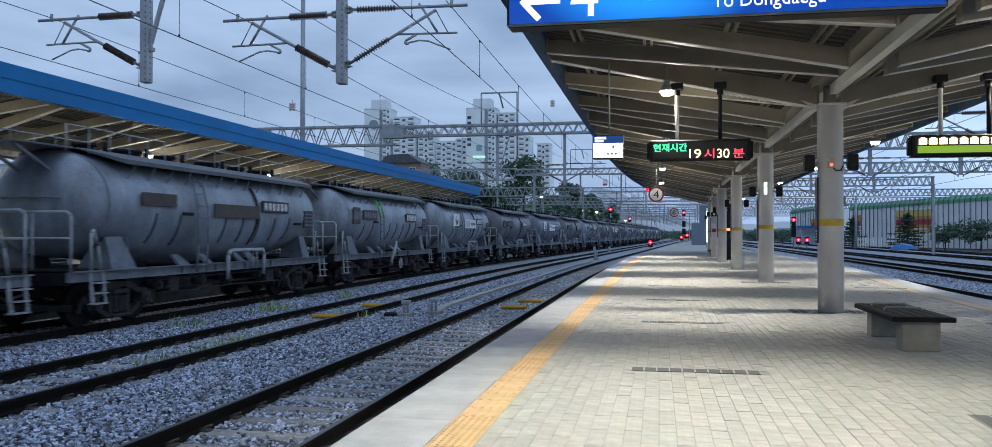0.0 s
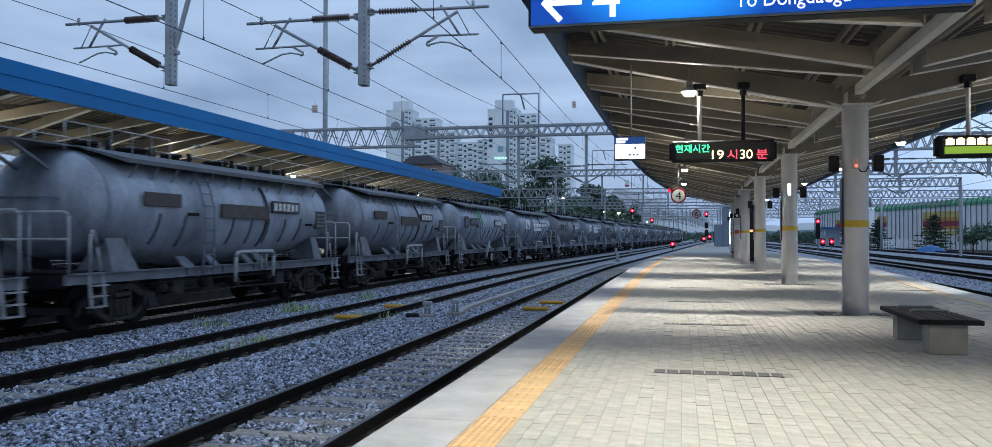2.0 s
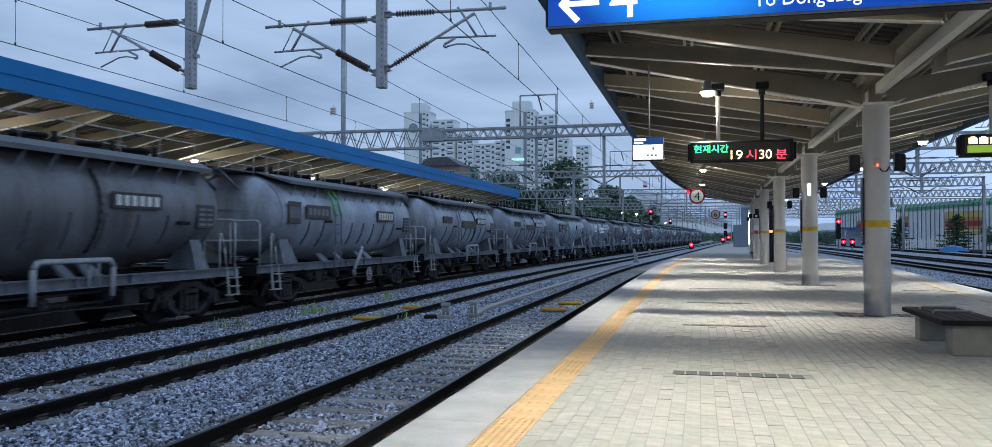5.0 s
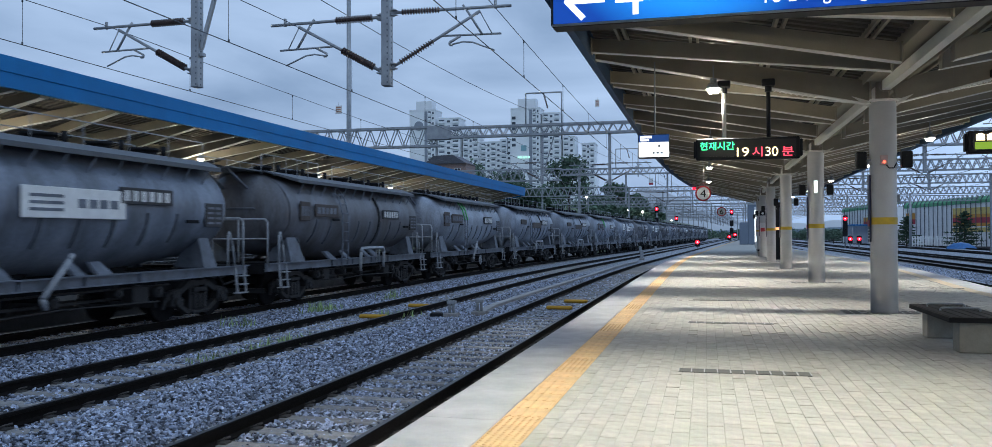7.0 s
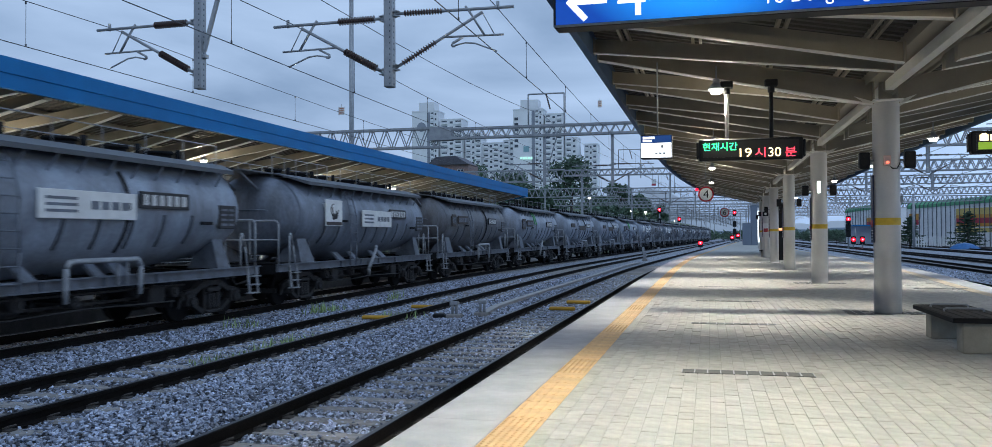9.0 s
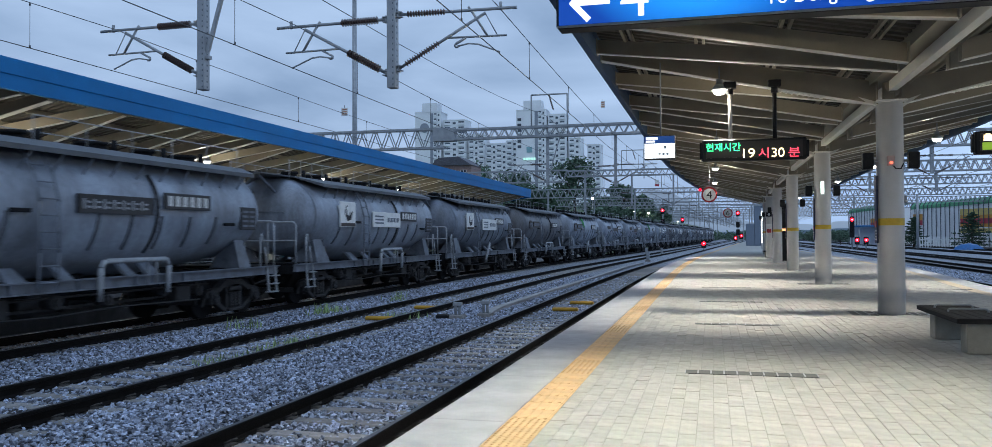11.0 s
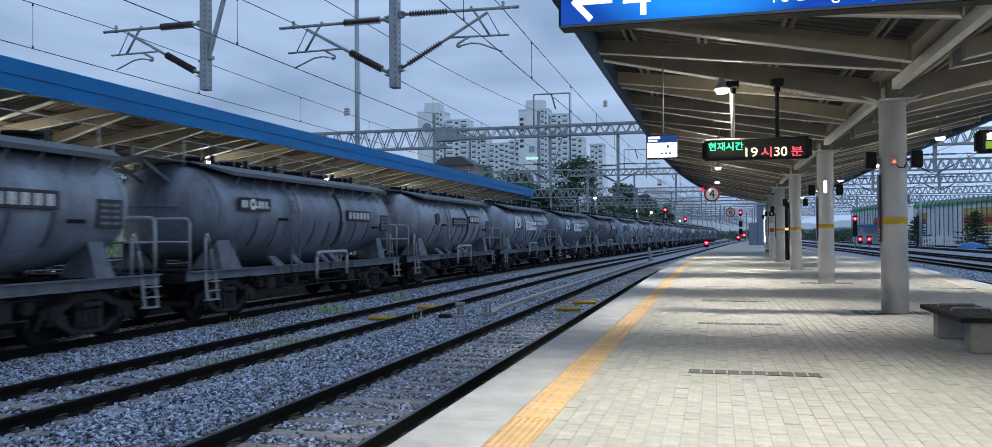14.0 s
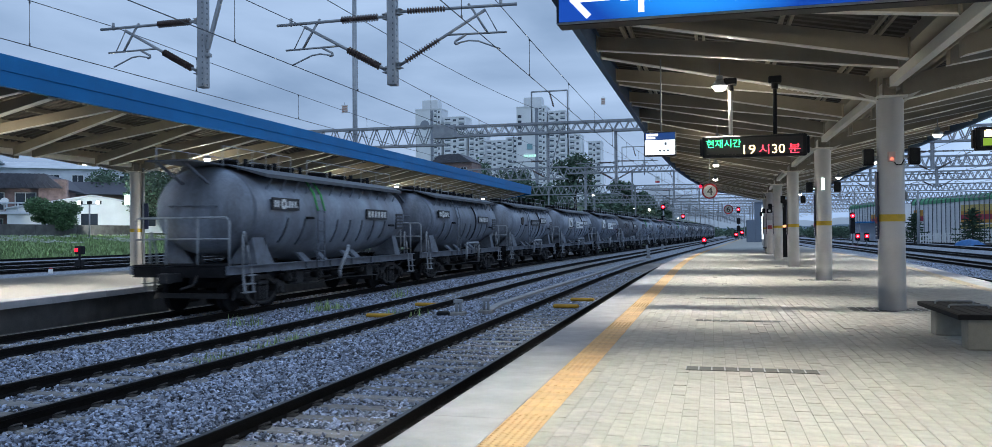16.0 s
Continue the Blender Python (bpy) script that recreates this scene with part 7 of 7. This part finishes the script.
def factory(p, q, h0, h1, stripe):
    p, q = Vector(p), Vector(q)
    L = (q - p).length
    turn = math.degrees(math.atan2(q.y - p.y, q.x - p.x))
    t = thing("factory_hall", p.x, p.y, -0.6, "long pale factory hall with green roof edge and coloured stripes", "factory", "factory halls", rz=turn)
    n = int(L / 1.0)
    top = lambda s: h0 + (h1 - h0) * math.sin(s / L * math.pi / 2)
    for k in range(n):
        a, b = L * k / n, L * (k + 1) / n
        g = Geo()
        g.add([(a + 0.03, 0, 0), (b - 0.03, 0, 0), (b - 0.03, 0, top(b) - 0.75), (a + 0.03, 0, top(a) - 0.75), (a + 0.03, 8, 0), (b - 0.03, 8, 0), (b - 0.03, 8, top(b) - 0.75), (a + 0.03, 8, top(a) - 0.75)],
              [(0, 1, 2, 3), (3, 2, 6, 7), (0, 3, 7, 4), (1, 5, 6, 2)])
        part("panel", g, FACT, t)
        g = Geo()
        g.bar((a, -0.2, 0), (a, -0.2, top(a) - 0.55), 0.055, 0.12, up=(0, 1, 0))
        g.bar((a, -0.2, top(a) - 0.57), (a, 0.25, top(a) + 0.06), 0.055, 0.12)
        part("rib", g, RIB, t)
        g = Geo()
        g.add([(a, -0.12, top(a) - 1.0), (b, -0.12, top(b) - 1.0), (b, -0.12, top(b) - 0.5), (a, -0.12, top(a) - 0.5), (a, 0.35, top(a)), (b, 0.35, top(b)), (a, 9, top(a) + 0.3), (b, 9, top(b) + 0.3)], [(0, 1, 2, 3), (3, 2, 5, 4), (4, 5, 7, 6)])
        part("roof_edge", g, FGREEN, t, "green roof edge panel")
    for s0, s1, z0, z1, m in stripe:
        g = Geo()
        g.box(s0, s1, -0.09, -0.02, z0, z1)
        part("stripe", g, m, t)
    return t


factory((32.0, 152, 0), (52, 108, 0), 7.0, 7.7, [(11.2, 18.9, 4.75, 5.7, FYELLOW), (11.2, 18.9, 4.23, 4.75, FORANGE), (11.2, 18.9, 3.44, 4.23, FRED), (11.2, 18.9, 2.95, 3.44, FORANGE), (11.2, 18.9, 2.1, 2.75, FYELLOW), (0.4, 2.6, 3.4, 4.2, FRED), (0.4, 2.6, 4.2, 5.2, FORANGE)])
factory((28.0, 190, 0), (32.5, 177, 0), 7.3, 7.8, [(8.5, 13.5, 4.3, 5.1, FORANGE), (8.5, 13.5, 3.5, 4.3, FRED), (8.5, 13.5, 2.9, 3.5, FYELLOW)])
t = thing("yard_canopy", 29.6, 168, -0.6, "small open shelter with a blue roof in the yard", "shelter")
g = Geo()
g.box(-4, 4, -2, 4, 3.4, 3.6)
part("roof", g, FASCIA, t)
for x in (-3.5, 0, 3.5):
    g = Geo()
    g.tube((x, -1.6, 0), (x, -1.6, 3.4), 0.12, 8)
    part("post", g, GALV, t)
g = Geo()
g.box(-4, 4, 3.5, 3.7, 0, 3.4)
part("back_wall", g, PALE_WALL, t)
conifer(29.9, 141, -0.6, 4.6, 4.6, 51)
conifer(33.9, 126, -0.6, 4.9, 6.0, 52)
for x, y, h, w, sd in ((37.5, 122, 3.2, 4.5, 54), (40.5, 118, 3.6, 5, 55), (43, 114, 3.0, 5, 56), (24, 175, 2.4, 5, 57), (21.5, 190, 2.6, 6, 58), (47, 108, 3.4, 5, 59)):
    tree(x, y, -0.6, h, w, sd, "dark green shrub by the factory wall", 0.2, 1500)
t = thing("white_fence", 30.0, 138, -0.6, "low white picket fence beside the factory", "fence")
for k in range(22):
    g = Geo()
    g.chamfered(k * 0.28, k * 0.28 + 0.16, -0.03 - k * 0.4, 0.03 - k * 0.4, 0, 1.5, 0.01)
    part("picket", g, WHITE_PAINT, t)
g = Geo()
for z in (0.4, 1.15):
    g.bar((0, 0.05, z), (6.1, 0.05 - 8.6, z), 0.05, 0.1)
part("rail", g, WHITE_PAINT, t)
# heap under a blue tarpaulin
g = Geo()
rng = random.Random(5)
rings = []
for i in range(9):
    x = -1.7 + 3.4 * i / 8
    k = math.sin(math.pi * (i + 0.5) / 9)
    rings.append([(x + rng.uniform(-0.1, 0.1), -0.9 * k, 0), (x, -0.6 * k, 0.55 * k + rng.uniform(0, 0.12)), (x, 0, 0.8 * k + rng.uniform(-0.05, 0.1)), (x, 0.6 * k, 0.5 * k), (x, 0.9 * k, 0)])
g.loft(rings, close=False, caps=False)
single("covered_heap", g, material("blue_tarp", (0.03, 0.16, 0.42), 0.45, vary=0.3, scale=4), "heap covered with a crumpled blue tarpaulin", "heap", at=(30.6, 115, -0.6))
for x, y, h in ((43.7, 130, 7.7), (32.0, 108, 7.8), (27.0, 125, 7.4)):
    t = thing("line_pole", x, y, -0.6, "grey concrete line pole beside the yard tracks", "pole", "line poles")
    g = Geo()
    g.tube((0, 0, 0), (0, 0, h), 0.2, 10, 0.14)
    part("shaft", g, GALV, t)
    g = Geo()
    g.bar((-1.2, 0, h - 0.9), (0.2, 0, h - 0.9), 0.08, 0.08)
    part("arm", g, GALV, t)
# grey service building at the platform's end
t = thing("service_building", 6.2, 112, 0, "tall grey-blue panelled service building at the platform's end", "building")
PANEL = material("service_panel", (0.16, 0.20, 0.26), 0.6, vary=0.1, scale=0.5)
for k in range(3):
    g = Geo()
    g.chamfered(-2.0 + 0.7 * k + 0.3 * (k > 0), -1.02 + 0.7 * k, -1, 1, 0, 5.0 if k else 2.8, 0.02)
    part("panel", g, PANEL, t)
g = Geo()
g.box(-1.05, 0.45, -1.1, 1.1, 5.0, 5.15)
part("roof", g, GALV, t)
# column near it, its lamp-lit face put in as a glowing strip
t = thing("post_lamp", 4.6, 84, 0, "column whose lit face is put in as a glowing strip", "lamp")
g = Geo()
g.tube((0, 0.1, 0), (0, 0.1, 3.9), 0.08, 8)
part("post", g, COLUMN, t)
g = Geo()
g.chamfered(-0.08, 0.08, -0.06, 0.02, 0.6, 3.6, 0.02)
part("strip", g, glow("lit_face_glow", (0.85, 0.95, 1.0), 2.0), t)
# striped flag plate on the wires
t = thing("flag_plate", -4.5, 73, 5.55, "small red and white plate hung on the overhead wire", "sign")
g = Geo()
g.box(-0.18, 0.18, -0.01, 0.01, 0.0, 0.55)
part("plate", g, WHITE_PAINT, t)
g = Geo()
g.box(-0.18, 0.18, -0.016, -0.011, 0.0, 0.17)
part("stripe", g, material("plate_red", (0.45, 0.05, 0.07), 0.5), t)
# yard lamps
for x, y, z in ((-24, 175, 9.0), (-16, 180, 6.2), (-13, 182, 6.0), (-11.5, 300, 6)):
    t = thing("yard_lamp", x, y, 0, "tall yard lamp with a white glow", "lamp", "yard lamps")
    g = Geo()
    g.tube((0, 0, -0.5), (0, 0, z), 0.1, 8)
    part("post", g, GALV, t)
    g = Geo()
    g.chamfered(-0.25, 0.25, -0.2, 0.2, z, z + 0.3, 0.05)
    part("lens", g, LAMP_GLOW, t)

# ---------- paving blocks ----------
PX, PY = 0.1165, 0.232
paver_geo = Geo()
paver_geo.chamfered(-PX / 2 + 0.002, PX / 2 - 0.002, -PY / 2 + 0.002, PY / 2 - 0.002, -0.06, 0.0, 0.003)
paver_mesh = paver_geo.mesh("paver", PAVER)
PAVER_HOLES = [(0.35, y, 0.64, 0.115) for y in (8.6, 13.3, 17.8, 22.6, 27.2, 31.7)] + [(5.5, 22.8, 0.62, 0.105), (5.5, 14.0, 0.62, 0.105)]
rng = random.Random(31)
rest_v, rest_f = [], []
count = 0
for i in range(int((7.0 + 1.17) / PX)):
    x = STRIP_X1 + 0.004 + PX * (i + 0.5)
    for j in range(int(43 / PY)):
        y = 1.6 + PY * (j + (0.5 if i % 2 else 0))
        xx = x + bend(y)
        if xx > along(RIGHT_EDGE, y) - 0.95:
            continue
        lo, hi = y - PY / 2, y + PY / 2
        for a, b, c, d in PAVER_HOLES:
            if abs(xx - a) < c and lo < b + d and hi > b - d:
                lo, hi = (b + d, hi) if y > b else (lo, b - d)
        if hi - lo < 0.03:
            continue
        cut = hi - lo < PY - 0.001
        y = (lo + hi) / 2
        dz = rng.gauss(0, 0.0014)
        tx, ty = rng.gauss(0, 0.007), rng.gauss(0, 0.005)
        if 5.6 < y < 7.6 and -0.9 < x < 3.0 and count < 296 and not cut:
            ob = part("paver", paver_mesh, PAVER, plat)
            ob.matrix_basis = Matrix.Translation((xx, y, dz)) @ Euler((ty, tx, rng.gauss(0, 0.004))).to_matrix().to_4x4()
            count += 1
            continue
        n = len(rest_v)
        hx, hy = PX / 2 - 0.0019, (hi - lo) / 2 - 0.0019
        for k, (b, z) in enumerate(((0.0, -0.012), (0.0, -0.002), (0.002, 0.0))):
            for sx, sy in ((-1, -1), (1, -1), (1, 1), (-1, 1)):
                rest_v.append((xx + sx * (hx - b), y + sy * (hy - b), z + dz + sx * hx * tx + sy * hy * ty))
        for k in (0, 4):
            for e in range(4):
                rest_f.append((n + k + e, n + k + (e + 1) % 4, n + k + 4 + (e + 1) % 4, n + k + 4 + e))
        rest_f.append((n + 8, n + 9, n + 10, n + 11))
me = bpy.data.meshes.new("pavers")
me.from_pydata(rest_v, [], rest_f)
me.materials.append(PAVER_FAR)
tagged(part("pavers", me, PAVER_FAR, plat, "pale concrete paving blocks"), kind="stuff")
g = Geo()
strip(g, lambda y: STRIP_X1 + bend(y), lambda y: along(RIGHT_EDGE, y) - 0.9, -0.003, [44.3 + 4 * i for i in range(32)])
part("far_paving", g, PAVER_FAR, plat)
g = Geo()
strip(g, lambda y: STRIP_X0, lambda y: along(RIGHT_EDGE, y) - 0.9, -0.003, [-14 + 2.5 * i for i in range(7)])
part("rear_paving", g, PAVER_FAR, plat)

# ---------- motion of the train ----------


def travelled(t):
    return 6.141 * t + 0.0423 * t * t


def motions():
    for k, w in WAGONS:
        rows = []
        for i in range(17):
            x, y, turn = rail_length(14.02 - WAGON_PITCH * k + travelled(i))
            rows.append((i, pose(x, y, RAIL_Z, 0, 0, turn)))
        walk(w, rows)
        if k >= 1:
            for child in w.children_recursive:
                if child.name.startswith("wheelset"):
                    p = child.location.copy()
                    walk(child, [(i / 15, pose(p.x, p.y, p.z, -math.degrees(travelled(i / 15) / 0.43), 0, 0)) for i in range(241)])


motions()
